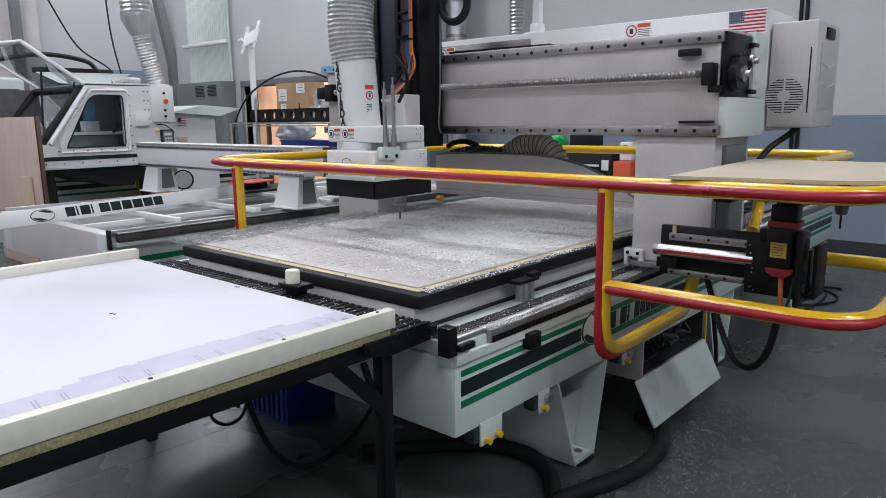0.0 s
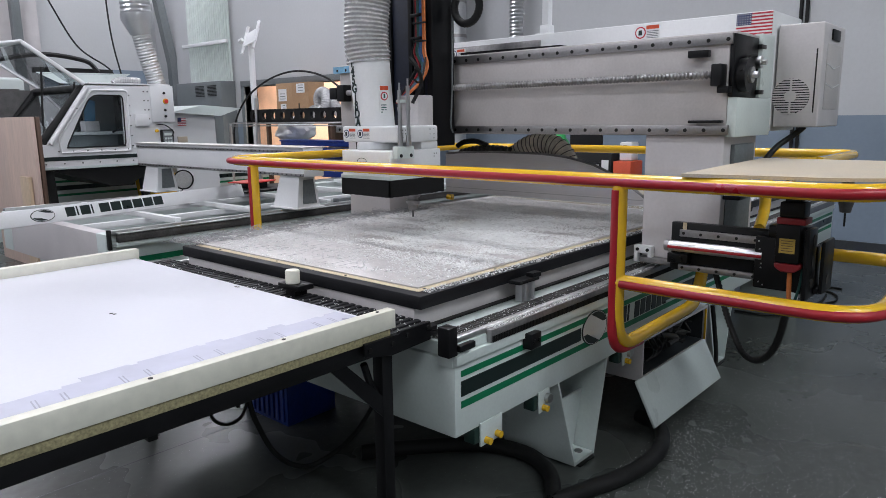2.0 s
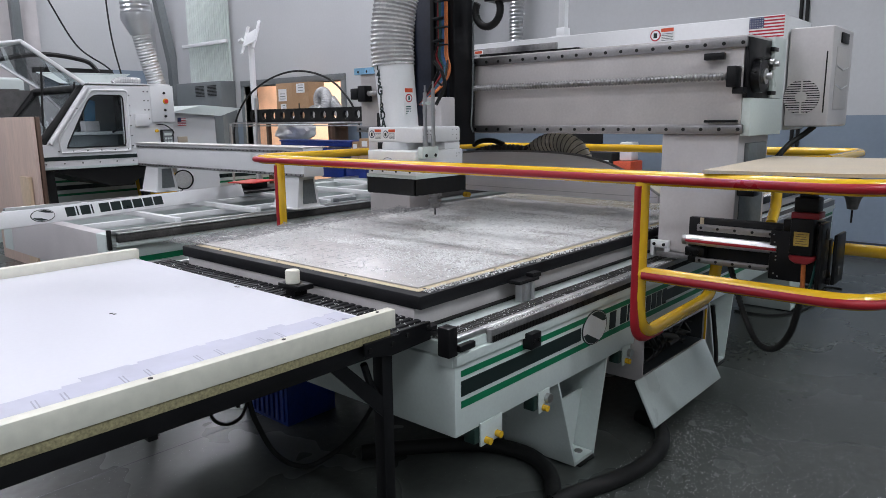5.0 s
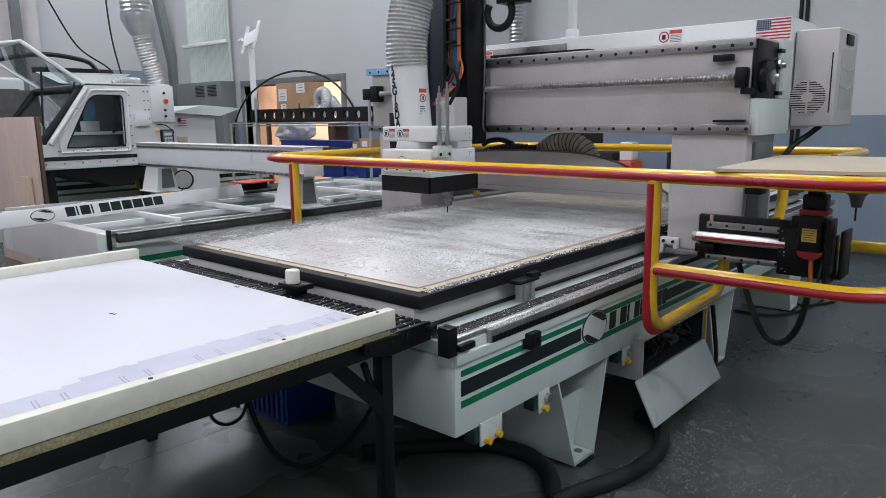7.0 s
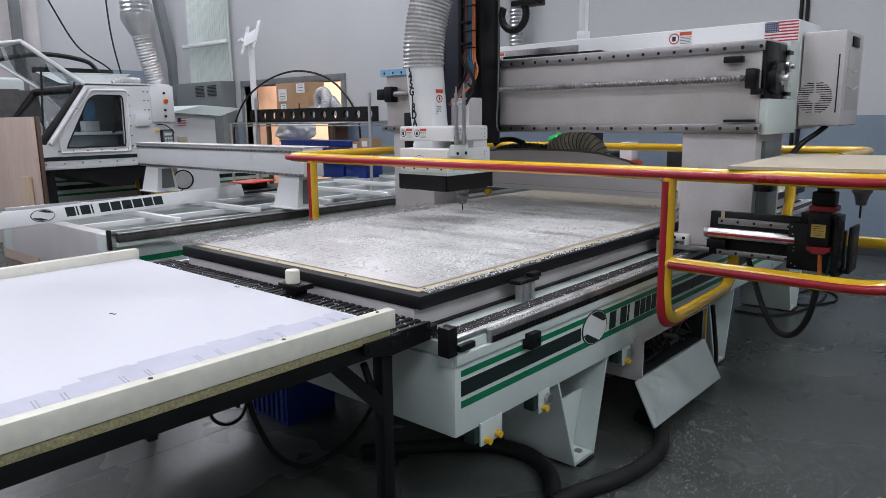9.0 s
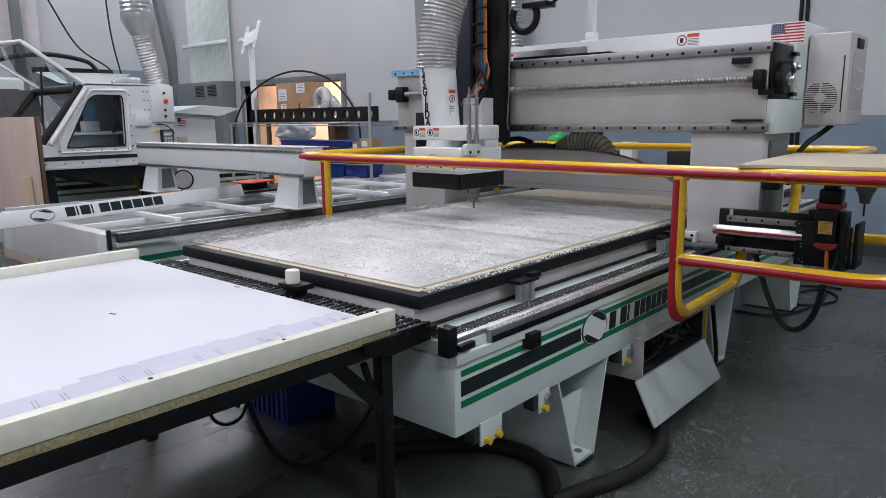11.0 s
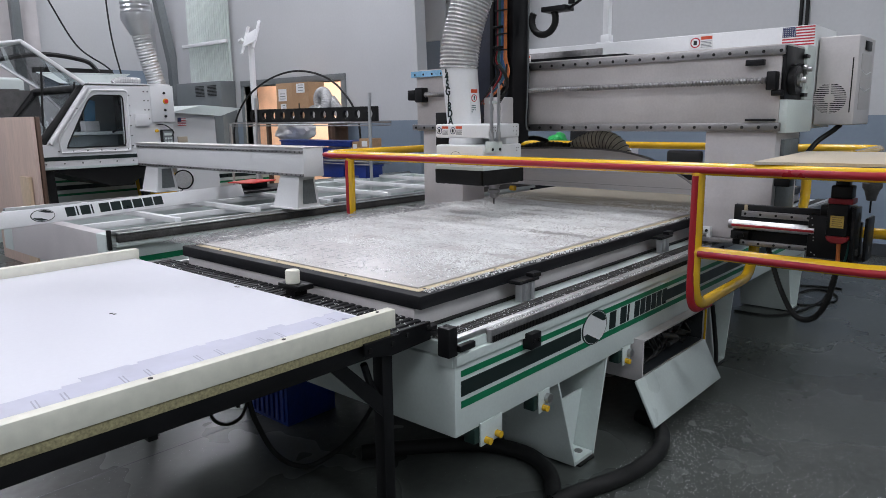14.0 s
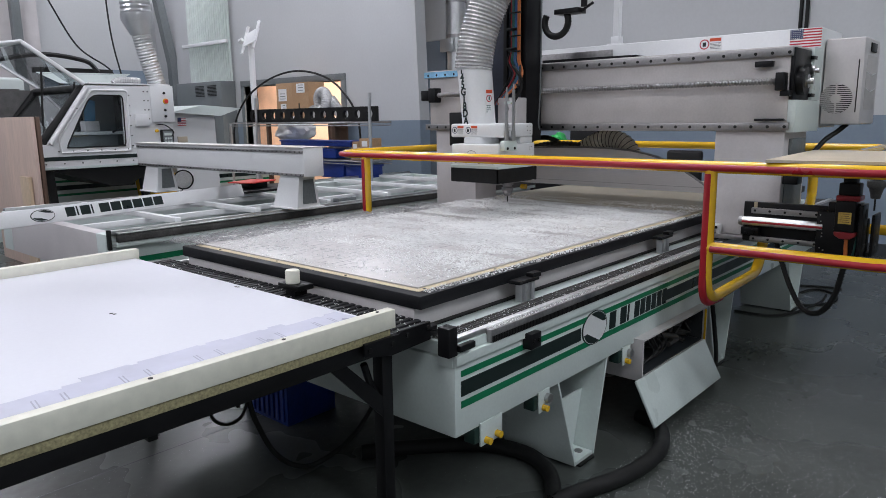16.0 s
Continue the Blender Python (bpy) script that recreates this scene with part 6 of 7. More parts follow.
    part("inner_base", one_box(3.5, 4.1, Y + 0.6, Y + 0.9, 0.99, 1.328, bev=0.01), M_GREYBOX, c)
    part("inner_spindle", one_box(3.72, 3.90, Y + 0.62, Y + 0.78, 1.372, 1.50, bev=0.012), M_PINKISH, c)
    bm = mb()
    prism(bm, [(3.80, 1.46), (3.93, 1.44), (3.95, 1.75), (3.86, 1.78), (3.81, 1.70)], "y", Y + 0.82, Y + 0.826)
    part("blue_film", bm, M_BLUEFILM, c, "crumpled blue film", smooth=False)
    rng = random.Random(6)
    for k in range(14):
        x = 3.12 + 0.055 * k
        part("inner_hose", sweep(mb(), curve([(x, Y + 1.40, 1.50 + 0.05 * (k % 2)), (x + rng.uniform(-0.03, 0.03), Y + 1.32, 1.45), (x + rng.uniform(-0.05, 0.05), Y + 1.28, 1.34), (x + 0.03, Y + 1.30, 1.26)], 5), 0.013, 6), M_PAPER, c, "pale hose")
    part("hose_rack", one_box(3.05, 3.95, Y + 1.25, Y + 1.40, 1.22, 1.245, bev=0.004), M_PAPER, c)
    for x0, x1, z0 in ((4.0, 4.10, 1.84), (4.12, 4.24, 1.80)):
        part("inner_cable", sweep(mb(), curve([(x0, Y + 0.3, z0), (x0 + 0.05, Y + 0.3, 1.62), (x1, Y + 0.35, 1.45), (x1 - 0.1, Y + 0.5, 1.36)], 6), 0.014, 6), M_RUBBER, c)
    # control end: buttons, cables, meter
    bm = mb()
    rod(bm, (4.465, Y - 0.058, 1.735), (4.465, Y - 0.028, 1.735), 0.024, 14)
    sb = part("stop_button", bm, M_RED, c, "red stop button")
    part("button_ring", rod(mb(), (4.465, Y - 0.040, 1.735), (4.465, Y - 0.028, 1.735), 0.034, 16), M_YELLOW, sb, "yellow button ring")
    bm = mb()
    for z in (1.835, 1.625, 1.55):
        rod(bm, (4.45, Y - 0.040, z), (4.45, Y - 0.028, z), 0.016, 10)
    part("switch", bm, M_RUBBER, c)
    part("pocket", one_box(4.055, 4.225, Y - 0.05, Y, 1.43, 1.575, bev=0.006), M_WHITE, c)
    kp = part("keypad", one_box(4.37, 4.53, Y - 0.05, Y - 0.001, 1.10, 1.385, bev=0.006), M_RUBBER, c, "black keypad box")
    part("keypad_face", one_box(4.385, 4.515, Y - 0.054, Y - 0.0505, 1.12, 1.37, bev=0.001), M_GREYBOX, kp)
    part("display", one_box(4.40, 4.50, Y - 0.057, Y - 0.0545, 1.31, 1.345, bev=0), M_PALE, kp, "pale display", smooth=False)
    for k in range(12):
        part("key", one_box(4.402 + 0.036 * (k % 3), 4.428 + 0.036 * (k % 3), Y - 0.057, Y - 0.0545, 1.14 + 0.04 * (k // 3), 1.165 + 0.04 * (k // 3), bev=0), M_PALE, kp, smooth=False)
    part("pilot_light", rod(mb(), (4.325, Y - 0.03, 1.37), (4.325, Y, 1.37), 0.02, 12), M_YELLOW, c, "yellow pilot light")
    part("control_panel", one_box(4.275, 4.575, Y - 0.028, Y - 0.0005, 1.478, 1.925, bev=0.004), M_WHITE, c, "white control panel")
    bm = mb()
    sweep(bm, curve([(4.33, Y - 0.01, 1.45), (4.42, Y - 0.05, 1.44), (4.52, Y - 0.06, 1.36), (4.50, Y - 0.05, 1.30)], 6), 0.008, 6)
    part("lead", bm, M_RUBBER, c)
    for x, y in ((3.05, Y + 0.08), (4.15, Y + 0.08), (3.05, Y + 1.4), (4.15, Y + 1.4)):
        bm = mb()
        prism(bm, [(x - 0.05, 0.95), (x + 0.05, 0.95), (x + 0.10, 0.0), (x + 0.03, 0.0)], "y", y, y + 0.07)
        part("leg", bm, M_RUBBER, c, smooth=False)
    # roof clutter
    part("roof_bar", one_box(3.33, 4.28, Y + 0.95, Y + 1.05, 2.10, 2.165, bev=0.006), M_RUBBER, c, "black roof bar")
    for x in (3.62, 4.2):
        part("bar_post", one_box(x, x + 0.04, Y + 0.97, Y + 1.03, 1.944, 2.10, bev=0.003), M_RUBBER, c)
    bm = mb()
    v0 = [(3.15, 2.055), (4.25, 2.07), (4.24, 2.082), (3.15, 2.067)]
    prism(bm, v0, "y", Y + 0.40, Y + 0.415)
    prism(bm, [(3.40, 1.945), (4.02, 1.946), (4.23, 2.068), (3.17, 2.053)], "y", Y + 0.402, Y + 0.410)
    part("roof_panel", bm, M_PALE, c, smooth=False)
    bm = mb()
    sweep(bm, curve([(2.9, Y + 1.2, 2.22), (3.4, Y + 1.0, 2.32), (3.9, Y + 0.9, 2.26), (4.05, Y + 0.85, 2.12)], 8), 0.045, 4, flat=(1.2, 0.62))
    part("roof_chain", bm, M_RUBBER, c, "black cable chain")
    bm = mb()
    ribbed(bm, curve([(3.93, Y + 0.2, 1.95), (4.0, Y + 0.2, 1.985), (4.15, Y + 0.2, 1.992), (4.27, Y + 0.2, 1.985)], 8), 0.042, 0.022, 0.1, 14)
    part("roof_hose", bm, M_CLEARHOSE, c)


def striped_machine():
    m = thing("striped_router", "white router bed with green stripes behind the cabin", "machine bed", (4.5, 10.6, 0))
    part("bed", one_box(2.2, 7.0, 9.95, 11.6, 0.42, 0.78, bev=0.01), M_PALE, m)
    for a, b, mt in ((0.70, 0.73, M_GREEN), (0.60, 0.66, M_INK), (0.52, 0.55, M_GREEN)):
        part("stripe", one_box(2.25, 6.9, 9.945, 9.949, a, b, bev=0), mt, m, smooth=False)
    part("name_plate", one_box(4.62, 5.12, 9.938, 9.944, 0.585, 0.68, bev=0), M_WHITE, m, smooth=False)
    x = 4.66
    for w in (0.08, 0.03, 0.06, 0.06):
        part("name_block", one_box(x, x + w, 9.933, 9.937, 0.605, 0.66, bev=0), M_INK, m, smooth=False)
        x += w + 0.03
    for x in (2.8, 4.6, 6.4):
        part("leg", one_box(x, x + 0.3, 10.0, 10.3, 0, 0.42, bev=0.01), M_PALE, m)
        part("leg", one_box(x, x + 0.3, 11.2, 11.5, 0, 0.42, bev=0.01), M_PALE, m)
    b = thing("yellow_bin", "yellow plastic scoop bin beside the cabin", "bin", (4.7, 9.3, 0))
    bm = mb()
    prism(bm, [(4.55, 0.0), (5.25, 0.0), (5.35, 0.78), (4.45, 0.80)], "y", 9.1, 9.6)
    part("body", bm, M_YELLOW, b, smooth=False)


def far_cabinet():
    c = thing("white_cabinet", "white machine cabinet with a dark rounded window", "machine cabinet", (2.9, 10.8, 0))
    part("body", one_box(2.3, 3.52, 10.5, 11.4, 0.79, 2.08, bev=0.05, seg=3), M_PALE, c)
    part("window", one_box(2.5, 3.44, 10.490, 10.499, 1.50, 1.93, bev=0.003), M_WIRE, c, "dark window")
    part("stand", one_box(2.4, 3.3, 10.55, 11.3, 0.781, 0.789, bev=0), M_GREYBOX, c)


def control_desk():
    d = thing("control_desk", "white sloped control desk with decals", "control desk", (5.2, 9.4, 0))
    bm = mb()
    prism(bm, [(4.80, 0), (5.45, 0), (5.42, 1.55), (4.80, 1.60)], "y", 9.05, 9.9)
    part("body", bm, M_WHITE, d, smooth=False)
    bm = mb()
    prism(bm, [(4.72, 1.602), (5.46, 1.552), (5.80, 1.66), (5.2, 1.70)], "y", 8.95, 10.0)
    part("top", bm, M_PALE, d, smooth=False)
    fl = part("flag_decal", one_box(4.86, 4.98, 9.046, 9.049, 1.42, 1.53, bev=0), M_PAPER, d, smooth=False)
    bm = mb()
    for k in range(5):
        box(bm, 4.86, 4.98, 9.043, 9.046, 1.425 + 0.022 * k, 1.435 + 0.022 * k, bev=0)
    part("red_stripe", bm, M_PRINT_RED, fl, smooth=False)
    part("canton", one_box(4.86, 4.91, 9.040, 9.043, 1.48, 1.53, bev=0), M_PRINT_BLUE, fl, smooth=False)
    part("socket", one_box(4.84, 4.98, 9.03, 9.049, 1.20, 1.28, bev=0.004), M_MDF, d)


def wire_shelf():
    s = thing("wire_shelf", "chrome wire shelf rack", "shelf", (6.0, 8.0, 0))
    xa, xb, ya, yb = 6.0, 6.35, 6.41, 9.6
    for x, y, zt in ((xa, 6.465, 1.80), (xa, 8.886, 1.80), (xb, 6.85, 1.44), (xb, 9.35, 1.80), (xa, 9.58, 1.44)):
        part("post", rod(mb(), (x, y, 0), (x, y, zt), 0.02, 10), M_GALV, s, "chrome post")
    for z in (1.44, 0.95, 0.35):
        bm = mb()
        yb2 = 9.6 if z > 1.4 else 8.9
        for x in (xa, xb):
            rod(bm, (x, 6.45, z), (x, yb2, z), 0.012, 6)
            rod(bm, (x, 6.45, z - 0.035), (x, yb2, z - 0.035), 0.008, 6)
        for k in range(int((yb2 - 6.45) / 0.06)):
            y = 6.45 + 0.06 * k
            rod(bm, (xa, y, z + 0.012), (xb, y, z + 0.012), 0.005, 5)
        part("wire_deck", bm, M_DULL, s, "dull chrome wire deck")
    # black perforated bar lying on the shelf
    b = thing("perforated_bar", "long black bar with a row of round holes", "bar", (6.05, 7.7, 1.456))
    bm = mb()
    n = 12
    y0, y1, z0, z1 = 6.38, 9.06, 1.460, 1.635
    hole = 0.056
    w = (y1 - y0) / n
    for k in range(n):
        a = y0 + k * w
        cy, cz = a + w / 2, (z0 + z1) / 2
        ring = [(cy + hole * math.cos(2 * math.pi * j / 16), cz + hole * math.sin(2 * math.pi * j / 16)) for j in range(16)]
        sq = []
        for j in range(16):
            t = 2 * math.pi * j / 16
            cx, cs = math.cos(t), math.sin(t)
            f = min((w / 2) / abs(cx) if abs(cx) > 1e-6 else 9, ((z1 - z0) / 2) / abs(cs) if abs(cs) > 1e-6 else 9)
            sq.append((cy + cx * f, cz + cs * f))
        for xx in (6.02, 6.07):
            ri = [bm.verts.new((xx, *p)) for p in ring]
            so = [bm.verts.new((xx, *p)) for p in sq]
            for j in range(16):
                bm.faces.new((ri[j], ri[(j + 1) % 16], so[(j + 1) % 16], so[j]))
            if xx == 6.02:
                fr = ri
        for j in range(16):
            bm.faces.new((fr[j], fr[(j + 1) % 16], ri[(j + 1) % 16], ri[j]))
    box(bm, 6.02, 6.07, y0 - 0.004, y0, z0, z1, bev=0)
    box(bm, 6.02, 6.07, y1, y1 + 0.004, z0, z1, bev=0)
    box(bm, 6.02, 6.07, y0, y1, z1, z1 + 0.004, bev=0)
    box(bm, 6.02, 6.07, y0, y1, z0 - 0.003, z0, bev=0)
    part("bar", bm, M_RUBBER, b, smooth=False)
    # arched cable over the shelf
    bm = mb()
    sweep(bm, curve([(6.15, 9.72, 0.99), (6.15, 9.70, 1.4), (6.15, 9.35, 1.80), (6.15, 8.75, 2.06), (6.15, 8.1, 2.15), (6.15, 7.5, 2.05), (6.15, 7.1, 1.82), (6.15, 6.85, 1.48), (6.15, 6.80, 0.97)], 10), 0.014, 8)
    single("arched_cable", bm, M_RUBBER, "black cable arching over the shelf", "cable")
    # boxes and goods seen through the rack
    k = thing("cardboard_box", "brown cardboard box with white labels", "box", (7.0, 8.7, 0))
    part("carton", one_box(6.9, 7.2, 8.78, 9.62, 1.469, 2.06, bev=0.006), M_CARD, k)
    part("carton_side", one_box(6.895, 6.8995, 8.785, 9.20, 1.475, 2.055, bev=0), M_CARD, k, smooth=False)
    for y0, y1, z0, z1 in ((9.34, 9.55, 1.78, 1.97), (9.36, 9.50, 1.60, 1.74), (8.88, 9.08, 1.90, 2.04)):
        lb = part("label", one_box(6.889, 6.8945, y0, y1, z0, z1, bev=0), M_PAPER, k, "white shipping label", smooth=False)
        bm = mb()
        for j in range(3):
            box(bm, 6.886, 6.889, y0 + 0.03, y1 - 0.05, z0 + 0.03 + 0.04 * j, z0 + 0.04 + 0.04 * j, bev=0)
        part("text_bar", bm, M_GREYBOX, lb, smooth=False)
    part("arrow", one_box(6.889, 6.8945, 9.02, 9.04, 1.58, 1.74, bev=0), M_INK, k, smooth=False)
    # supporting bench behind the rack
    t = thing("rear_bench", "tan wooden bench in front of the doorway", "bench", (6.9, 8.3, 0))
    part("top", one_box(6.8, 7.25, 8.2, 9.9, 1.43, 1.468, bev=0.004), M_PLY, t)
    for y in (8.22, 9.82):
        part("leg", one_box(6.85, 6.91, y, y + 0.06, 0, 1.43, bev=0.004), M_BROWN, t)
    part("back_panel", one_box(7.22, 7.248, 8.3, 8.75, 0.9, 1.43, bev=0.003), M_BROWN, t)
    h = thing("hose_coil", "clear ribbed hose coiled on the bench", "hose", (6.95, 8.3, 1.47))
    bm = mb()
    ribbed(bm, [Vector((6.95 - 0.0006 * q, 8.45 + 0.155 * math.cos(radians(q)), 1.735 + 0.150 * math.sin(radians(q)))) for q in range(-40, 330, 6)], 0.088, 0.030, 0.09, 18)
    ribbed(bm, curve([(6.93, 8.30, 1.78), (6.93, 8.20, 1.68), (6.93, 8.12, 1.58), (6.93, 8.05, 1.55)], 8), 0.080, 0.030, 0.09, 18)
    part("hose", bm, M_CLEARHOSE, h)
    w = thing("plastic_bag", "crumpled white plastic bag", "bag", (6.6, 8.6, 1.1))
    bm = mb()
    bmesh.ops.create_icosphere(bm, subdivisions=4, radius=0.28)
    for v in bm.verts:
        q = v.co.normalized()
        v.co *= 1 + 0.22 * noise.noise(q * 2.3) + 0.07 * noise.noise(q * 6)
        v.co.z *= 0.70
    bmesh.ops.transform(bm, matrix=Matrix.Translation((6.45, 8.55, 1.32)), verts=bm.verts)
    part("bag", bm, M_PAPER, w)
    for n2, (x, y, z, sx, sy, sz) in enumerate(((6.2, 7.5, 0.97, 0.3, 0.6, 0.13), (6.2, 8.2, 0.97, 0.3, 0.6, 0.13), (6.2, 6.82, 0.72, 0.3, 0.40, 0.18), (6.2, 7.28, 0.72, 0.3, 0.46, 0.22), (6.2, 7.65, 1.13, 0.3, 1.5, 0.075))):
        bb = thing("blue_bin", "blue plastic storage bin on the rack", "bin", (x, y, z), "blue bins")
        bm = mb()
        box(bm, x - sx / 2, x + sx / 2, y - sy / 2, y + sy / 2, z, z + sz, bev=0.015)
        part("bin", bm, M_BLUE, bb)
        part("rim", one_box(x - sx / 2 - 0.01, x + sx / 2 + 0.01, y - sy / 2 - 0.01, y + sy / 2 + 0.01, z + sz - 0.02, z + sz + 0.004, bev=0.004), M_BLUE, bb)


def shelf_clutter():
    """Small goods on and beside the rack."""
    for y0, y1, z1 in ((6.58, 6.76, 1.24), (6.78, 6.93, 1.20)):
        k = thing("small_carton", "small brown carton on the wire rack", "box", (6.2, (y0 + y1) / 2, 0.965), "small cartons")
        part("carton", one_box(6.08, 6.30, y0, y1, 0.966, z1, bev=0.004), M_CARD, k)
        part("label", one_box(6.076, 6.0795, y0 + 0.03, y1 - 0.05, z1 - 0.10, z1 - 0.03, bev=0), M_PAPER, k, "white label", smooth=False)
    f = thing("work_lamp", "chrome bowl work lamp on a black stand", "lamp", (3.97, 7.35, 0))
    part("bowl", sweep(mb(), [(3.99, 7.45, 0.845), (3.975, 7.40, 0.845), (3.955, 7.34, 0.845), (3.95, 7.325, 0.845)], 0.1, 24, radii=[0.03, 0.075, 0.098, 0.100]), M_CHROME, f, "chrome bowl")
    part("rim", sweep(mb(), [Vector((3.947, 7.318, 0.845)) + 0.103 * (Vector((0.95, -0.31, 0)) * math.cos(a * 0.2618) + Vector((0, 0, 1)) * math.sin(a * 0.2618)) for a in range(25)], 0.008, 6), M_RUBBER, f, "black rim")
    part("stand", rod(mb(), (3.99, 7.46, 0.0), (3.99, 7.46, 0.84), 0.014, 10), M_RUBBER, f)
    part("foot", rod(mb(), (3.99, 7.46, 0.0), (3.99, 7.46, 0.02), 0.14, 20), M_RUBBER, f)


def wall_fittings():
    # monitor stand
    s = thing("monitor_stand", "white upright pole with an empty tilted screen mount", "stand", (6.55, 9.72, 0))
    part("pole", one_box(6.515, 6.585, 9.69, 9.76, 0, 2.67, bev=0.005), M_WHITE, s)
    tm = Matrix.Translation((6.49, 9.635, 2.742)) @ Matrix.Scale(1.147, 4) @ Matrix.Rotation(radians(-12), 4, "X") @ Matrix.Rotation(radians(25), 4, "Y")
    bm = mb()
    box(bm, -0.01, 0.01, -0.17, 0.17, -0.10, 0.10, bev=0.003, m=tm)
    for y in (-0.15, 0.12):
        box(bm, -0.014, 0.014, y, y + 0.04, -0.20, 0.22, bev=0.003, m=tm)
    box(bm, -0.06, 0.0, 0.14, 0.22, -0.02, 0.02, bev=0.003, m=tm)
    part("mount_plate", bm, M_WHITE, s)
    part("foot", one_box(6.42, 6.70, 9.5, 9.95, 0, 0.02, bev=0.004), M_WHITE, s)
    # electrical panel and its conduits on the wall
    e = thing("electrical_panel", "grey steel electrical panel with louvres", "electrical panel", (7.2, 12.3, 1.7))
    part("cabinet", one_box(7.0, 7.299, 11.40, 12.98, 1.0, 2.19, bev=0.01), M_GREYBOX, e)
    bm = mb()
    for j in range(2):
        for k in range(8):
            box(bm, 6.992, 7.0, 11.55 + 0.42 * j, 11.85 + 0.42 * j, 1.93 + 0.025 * k, 1.942 + 0.025 * k, bev=0)
    tagged(part("louvre", bm, M_RUBBER, e, smooth=False), kind="stuff")
    for k in range(19):
        y = 11.42 + 0.076 * k
        bm = rod(mb(), (7.24, y, 2.19), (7.24, y, 6.4), 0.024, 8)
        single("conduit_pipe", bm, M_PALE, "pale steel conduit on the wall", "conduit", "wall conduits")
    st = thing("conduit_strap", "white conduit strap across the pipes", "strap", (7.2, 12.3, 2.9))
    part("strap", one_box(7.17, 7.205, 11.4, 12.95, 2.86, 2.92, bev=0.004), M_WHITE, st)
    # leaning dark steel brace and the wall's corner strip
    bm = mb()
    sweep(bm, [(7.28, 13.5, 0.0), (7.25, 13.5, 2.6), (6.60, 13.5, 6.42)], 0.11, 4)
    single("steel_brace", bm, M_GREYBOX, "dark grey diagonal steel brace", "brace")
    single("steel_post", rod(mb(), (4.63, 13.9, 0), (4.63, 13.9, 6.42), 0.10, 4), M_GREYBOX, "grey steel post by the wall", "post")
    # dust duct dropping onto the cabin
    d = thing("extraction_duct", "silver flexible extraction duct above the cabin", "duct", (5.6, 10.4, 2.4))
    bm = mb()
    ribbed(bm, curve([(5.46, 11.3, 6.42), (5.48, 11.3, 4.5), (5.52, 11.3, 3.16)], 10), 0.235, 0.07, 0.06, 22)
    part("upper_duct", bm, M_GALV, d)
    bm = mb()
    sweep(bm, [(5.52, 11.3, 3.18), (5.525, 11.3, 3.10), (5.56, 11.3, 2.86)], 0.2, 22, radii=[0.245, 0.245, 0.15])
    part("reducer", bm, M_GALV, d)
    bm = mb()
    ribbed(bm, curve([(5.56, 11.3, 2.88), (5.63, 11.3, 2.58), (5.745, 11.3, 2.17), (5.85, 11.3, 1.7), (5.9, 11.3, 0.785)], 12), 0.145, 0.045, 0.08, 22)
    part("lower_duct", bm, M_GALV, d)
    # two hanging cables
    for a in ([(4.74, 10.5, 6.42), (4.70, 10.5, 3.2), (4.67, 10.1, 1.95)], [(3.2, 11.0, 6.42), (3.7, 11.0, 4.0), (4.11, 11.0, 3.195), (4.446, 11.0, 2.585), (4.70, 10.6, 2.25), (4.6, 10.1, 1.95)]):
        single("ceiling_cable", sweep(mb(), curve(a, 8), 0.012, 6), M_RUBBER, "thin black cable hanging from above", "cable")
    # straight galvanised duct and conduits on the back wall
    g = thing("vertical_duct", "straight galvanised duct with joint rings", "duct", (8.0, 6.45, 0))
    bm = rod(mb(), (8.0, 6.74, 0.0), (8.0, 6.74, 6.42), 0.135, 24)
    part("pipe", bm, M_GALV, g)
    for z in (3.1, 2.62):
        part("joint_ring", rod(mb(), (8.0, 6.74, z), (8.0, 6.74, z + 0.04), 0.148, 24), M_DULL, g)
    part("damper", one_box(7.82, 7.868, 6.66, 6.90, 2.42, 2.60, bev=0.004), M_GALV, g)
    bm = mb()
    for y in (2.20, 2.26):
        rod(bm, (8.42, y, 0.0), (8.42, y, 6.42), 0.02, 8)
    single("wall_cables", bm, M_RUBBER, "dark cables down the back wall", "cable")
    bm = mb()
    ribbed(bm, [Vector((8.25, 5.86, 2.02 + 0.1 * k)) for k in range(45)], 0.10, 0.05, 0.12, 16)
    single("wall_hose", bm, M_GALV, "grey ribbed hose hanging by the back wall", "hose")


def loose_sheets():
    p = thing("leaning_panels", "tan plywood panels leaning upright", "panels", (2.6, 8.0, 0))
    part("panel", one_box(2.56, 2.60, 7.62, 8.9, 0, 1.545, bev=0.003), M_PLY, p)
    part("panel", one_box(2.605, 2.64, 7.60, 8.85, 0, 1.545, bev=0.003), M_BROWN, p)
    s = thing("pine_offcut", "pale pine offcut leaning on the panels", "board", (2.55, 7.9, 0))
    part("board", one_box(2.52, 2.555, 7.74, 7.98, 0, 0.95, bev=0.003), M_PINE, s)


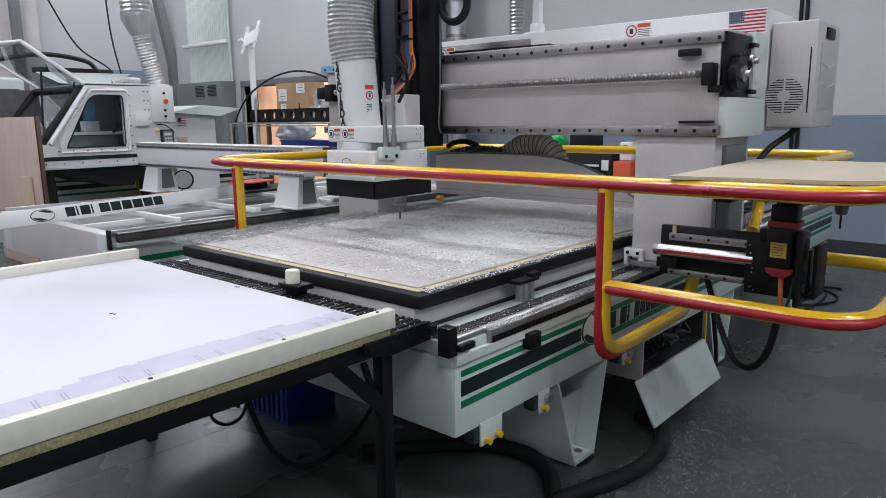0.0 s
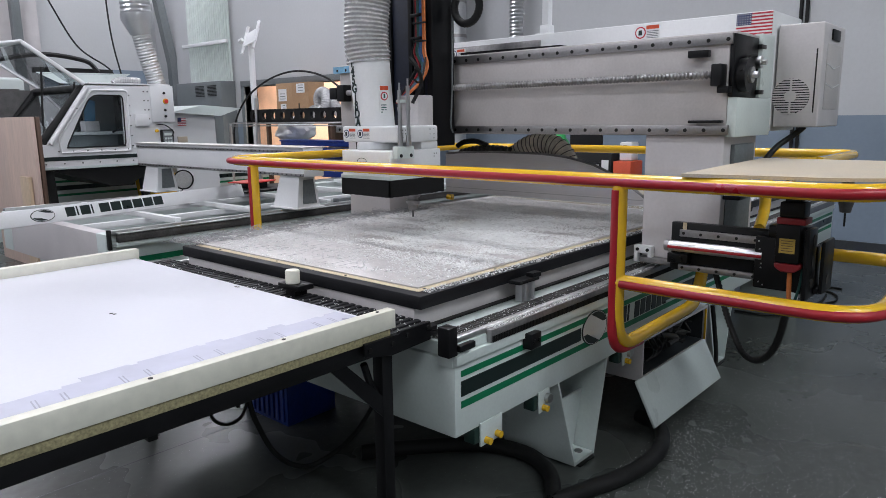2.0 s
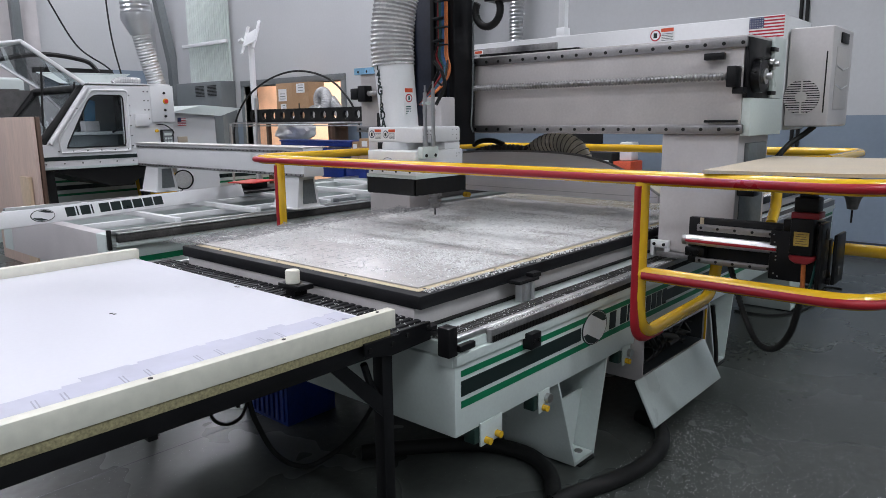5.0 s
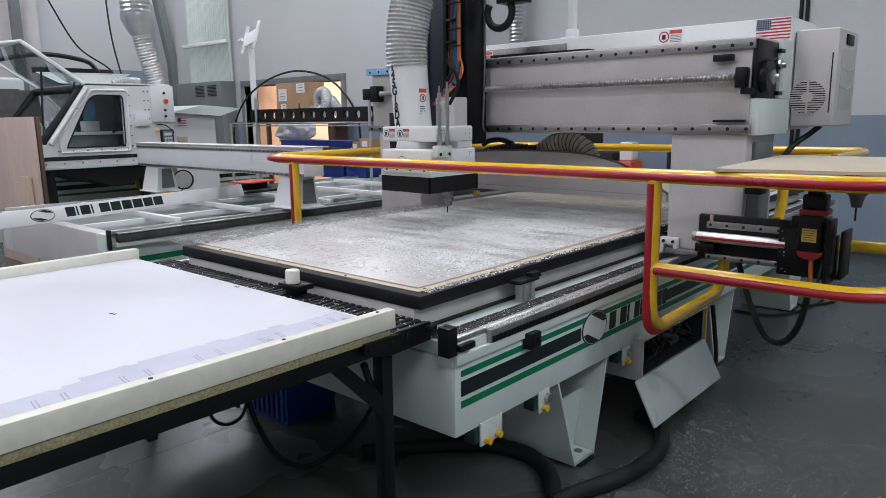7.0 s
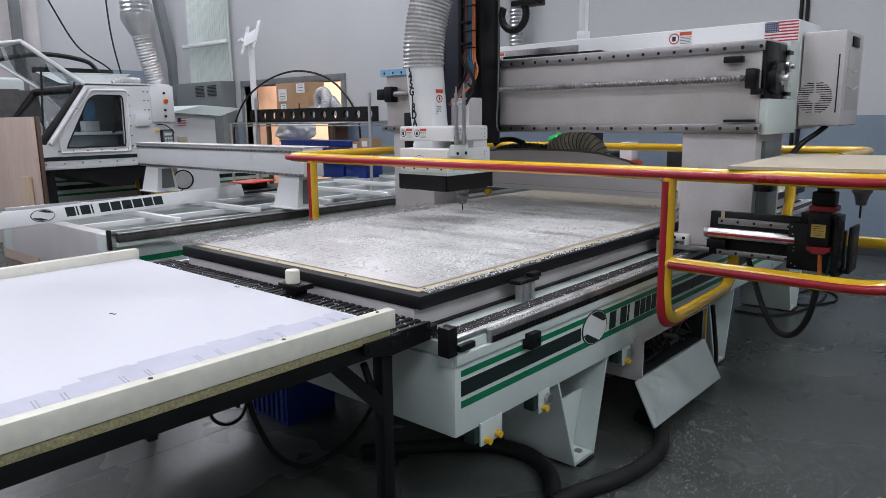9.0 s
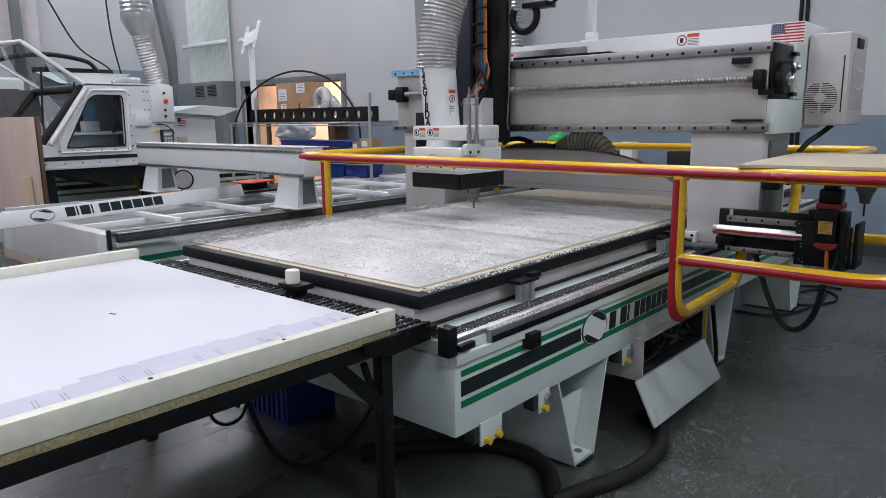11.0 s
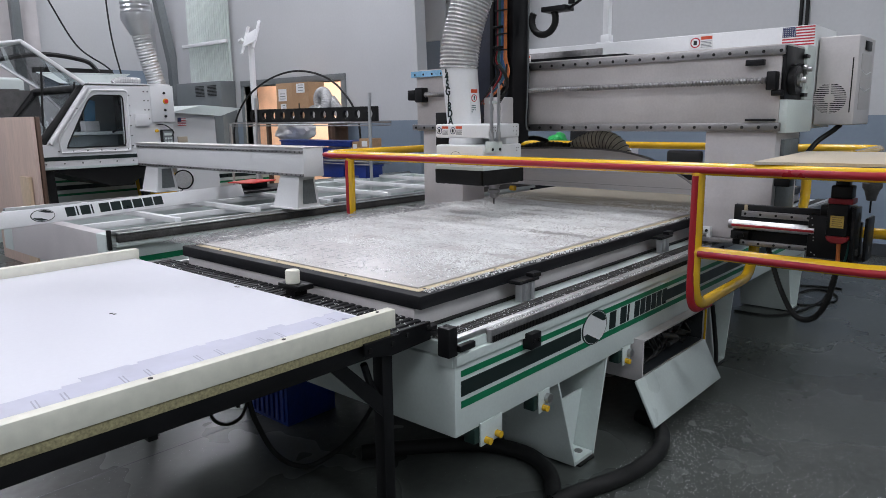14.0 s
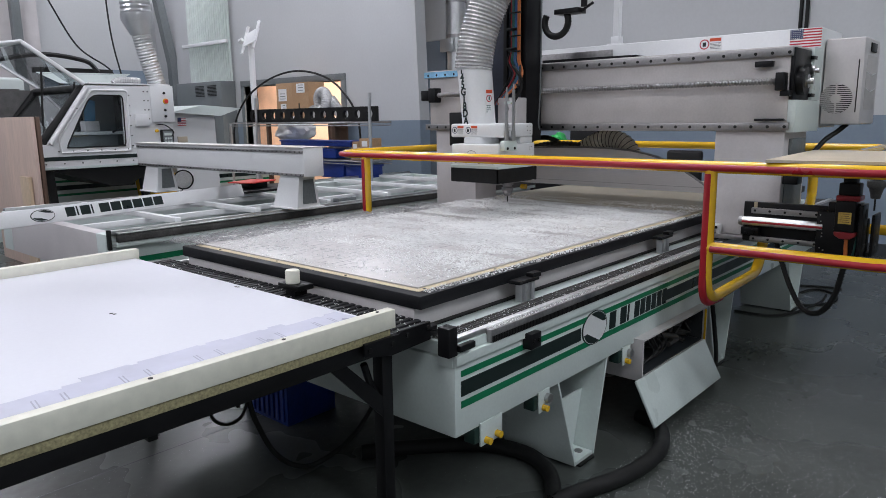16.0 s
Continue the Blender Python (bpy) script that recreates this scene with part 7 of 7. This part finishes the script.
def rear_bench_goods():
    """Dark tool cabinet and odd goods seen under the beam, by the back wall."""
    c = thing("tool_cabinet", "black tool cabinet with pale handles", "cabinet", (7.6, 4.4, 0))
    part("body", one_box(7.4, 7.95, 3.90, 5.1, 0, 1.06, bev=0.01), M_RUBBER, c)
    for k in range(4):
        part("drawer", one_box(7.385, 7.399, 3.95, 5.05, 0.1 + 0.22 * k, 0.29 + 0.22 * k, bev=0.003), M_BLACK, c)
        part("handle", one_box(7.37, 7.384, 4.05, 4.6, 0.24 + 0.22 * k, 0.265 + 0.22 * k, bev=0.003), M_WHITE, c)
    part("label", one_box(7.382, 7.3845, 3.93, 4.02, 0.86, 0.98, bev=0), M_PAPER, c, "white label", smooth=False)
    m = thing("monitor", "black flat monitor on the cabinet", "monitor", (7.6, 4.3, 1.06))
    part("screen", one_box(7.50, 7.54, 4.09, 4.52, 1.10, 1.40, bev=0.006), M_RUBBER, m)
    part("stand", one_box(7.51, 7.57, 4.26, 4.34, 1.061, 1.10, bev=0.004), M_RUBBER, m)
    g = thing("green_bag", "bright green plastic bag on the cabinet", "bag", (7.6, 4.68, 1.06))
    bm = mb()
    bmesh.ops.create_icosphere(bm, subdivisions=3, radius=0.12)
    for v in bm.verts:
        v.co *= 1 + 0.4 * noise.noise(v.co * 12)
    bmesh.ops.transform(bm, matrix=Matrix.Translation((7.6, 4.74, 1.17)), verts=bm.verts)
    part("bag", bm, surf("bright_green_plastic", (0.03, 0.45, 0.10), 0.35), g)
    o = thing("orange_box", "tall orange box beside the cabinet", "box", (7.5, 3.77, 0))
    part("box", one_box(7.4, 7.7, 3.66, 3.88, 0, 0.97, bev=0.006), M_ORANGE, o)
    d = thing("white_dispenser", "small white dispenser on the orange box", "dispenser", (7.6, 3.78, 0.97))
    part("box", one_box(7.5, 7.68, 3.70, 3.86, 0.971, 1.185, bev=0.02), M_WHITE, d)
    part("nozzle", rod(mb(), (7.47, 3.78, 1.13), (7.50, 3.78, 1.13), 0.025, 12), M_GREYBOX, d)
    ch = thing("office_chair", "black office chair by the back wall", "chair", (7.3, 3.0, 0))
    part("backrest", one_box(7.2, 7.27, 2.78, 3.16, 0.72, 1.12, bev=0.03, seg=3), M_RUBBER, ch)
    part("seat", one_box(7.24, 7.70, 2.75, 3.19, 0.46, 0.54, bev=0.03, seg=3), M_RUBBER, ch)
    part("back_stem", one_box(7.22, 7.26, 2.94, 3.0, 0.50, 0.74, bev=0.004), M_BLACK, ch)
    part("column", rod(mb(), (7.47, 2.97, 0.06), (7.47, 2.97, 0.47), 0.03, 12), M_BLACK, ch)
    for k in range(5):
        a = 2 * math.pi * k / 5
        part("base_arm", rod(mb(), (7.47, 2.97, 0.07), (7.47 + 0.28 * math.cos(a), 2.97 + 0.28 * math.sin(a), 0.025), 0.022, 8), M_BLACK, ch)


hall()
ceiling_lamps()
BED = router_bed()
bed_sheet()
GANTRY = gantry()
PANEL = loose_panel()
infeed_table()
brush_strip()
floor_clutter()
open_frame()
cab_machine()
striped_machine()
far_cabinet()
control_desk()
wire_shelf()
shelf_clutter()
wall_fittings()
loose_sheets()
rear_bench_goods()


def motions():
    """The gantry creeps along the bed in a four-second cycle; the head dips for each cut."""
    cycle = [(0.0, 0.0), (0.25, -0.006), (0.5, -0.012), (0.75, 0.010), (1.0, 0.037), (1.25, 0.054), (1.5, 0.057), (1.75, 0.076), (2.0, 0.102), (2.25, 0.098),
             (2.5, 0.093), (2.75, 0.118), (3.0, 0.146), (3.25, 0.160), (3.5, 0.164), (3.75, 0.200)]
    shift = {0: 0.0, 4: 0.247, 8: 0.492, 12: 0.737}
    rows = [(t0 + dt, s0 + dx) for t0, s0 in shift.items() for dt, dx in cycle] + [(16.0, 0.983)]
    base = GANTRY.location.copy()
    walk(GANTRY, [(t, Matrix.Translation(base + Vector((dx, 0, 0)))) for t, dx in rows])
    walk(PANEL, [(t, Matrix.Translation((dx, 0, 0))) for t, dx in rows])
    dips = [(0.0, 0.004), (0.3, -0.002), (0.5, -0.004), (1.0, -0.0055), (1.25, 0.0), (1.5, 0.003), (2.0, 0.002), (2.25, -0.001), (2.5, -0.003), (3.0, -0.0045), (3.25, 0.0), (3.5, 0.004)]
    hl = HOSE.location.copy()
    across = Vector((0.750, 0.661, 0))
    walk(HOSE, [(t, Matrix.Translation(hl) @ Matrix.Rotation(radians(a), 4, across)) for t, a in ((0.0, -6.0), (4.0, -3.0), (8.0, 0.0), (12.0, 3.0), (16.0, 6.0))])
    hb = HEAD.location.copy()
    walk(HEAD, [(t0 + dt, Matrix.Translation(hb + Vector((0, 0, dz)))) for t0 in (0, 4, 8, 12) for dt, dz in dips] + [(16.0, Matrix.Translation(hb + Vector((0, 0, 0.002))))])


motions()
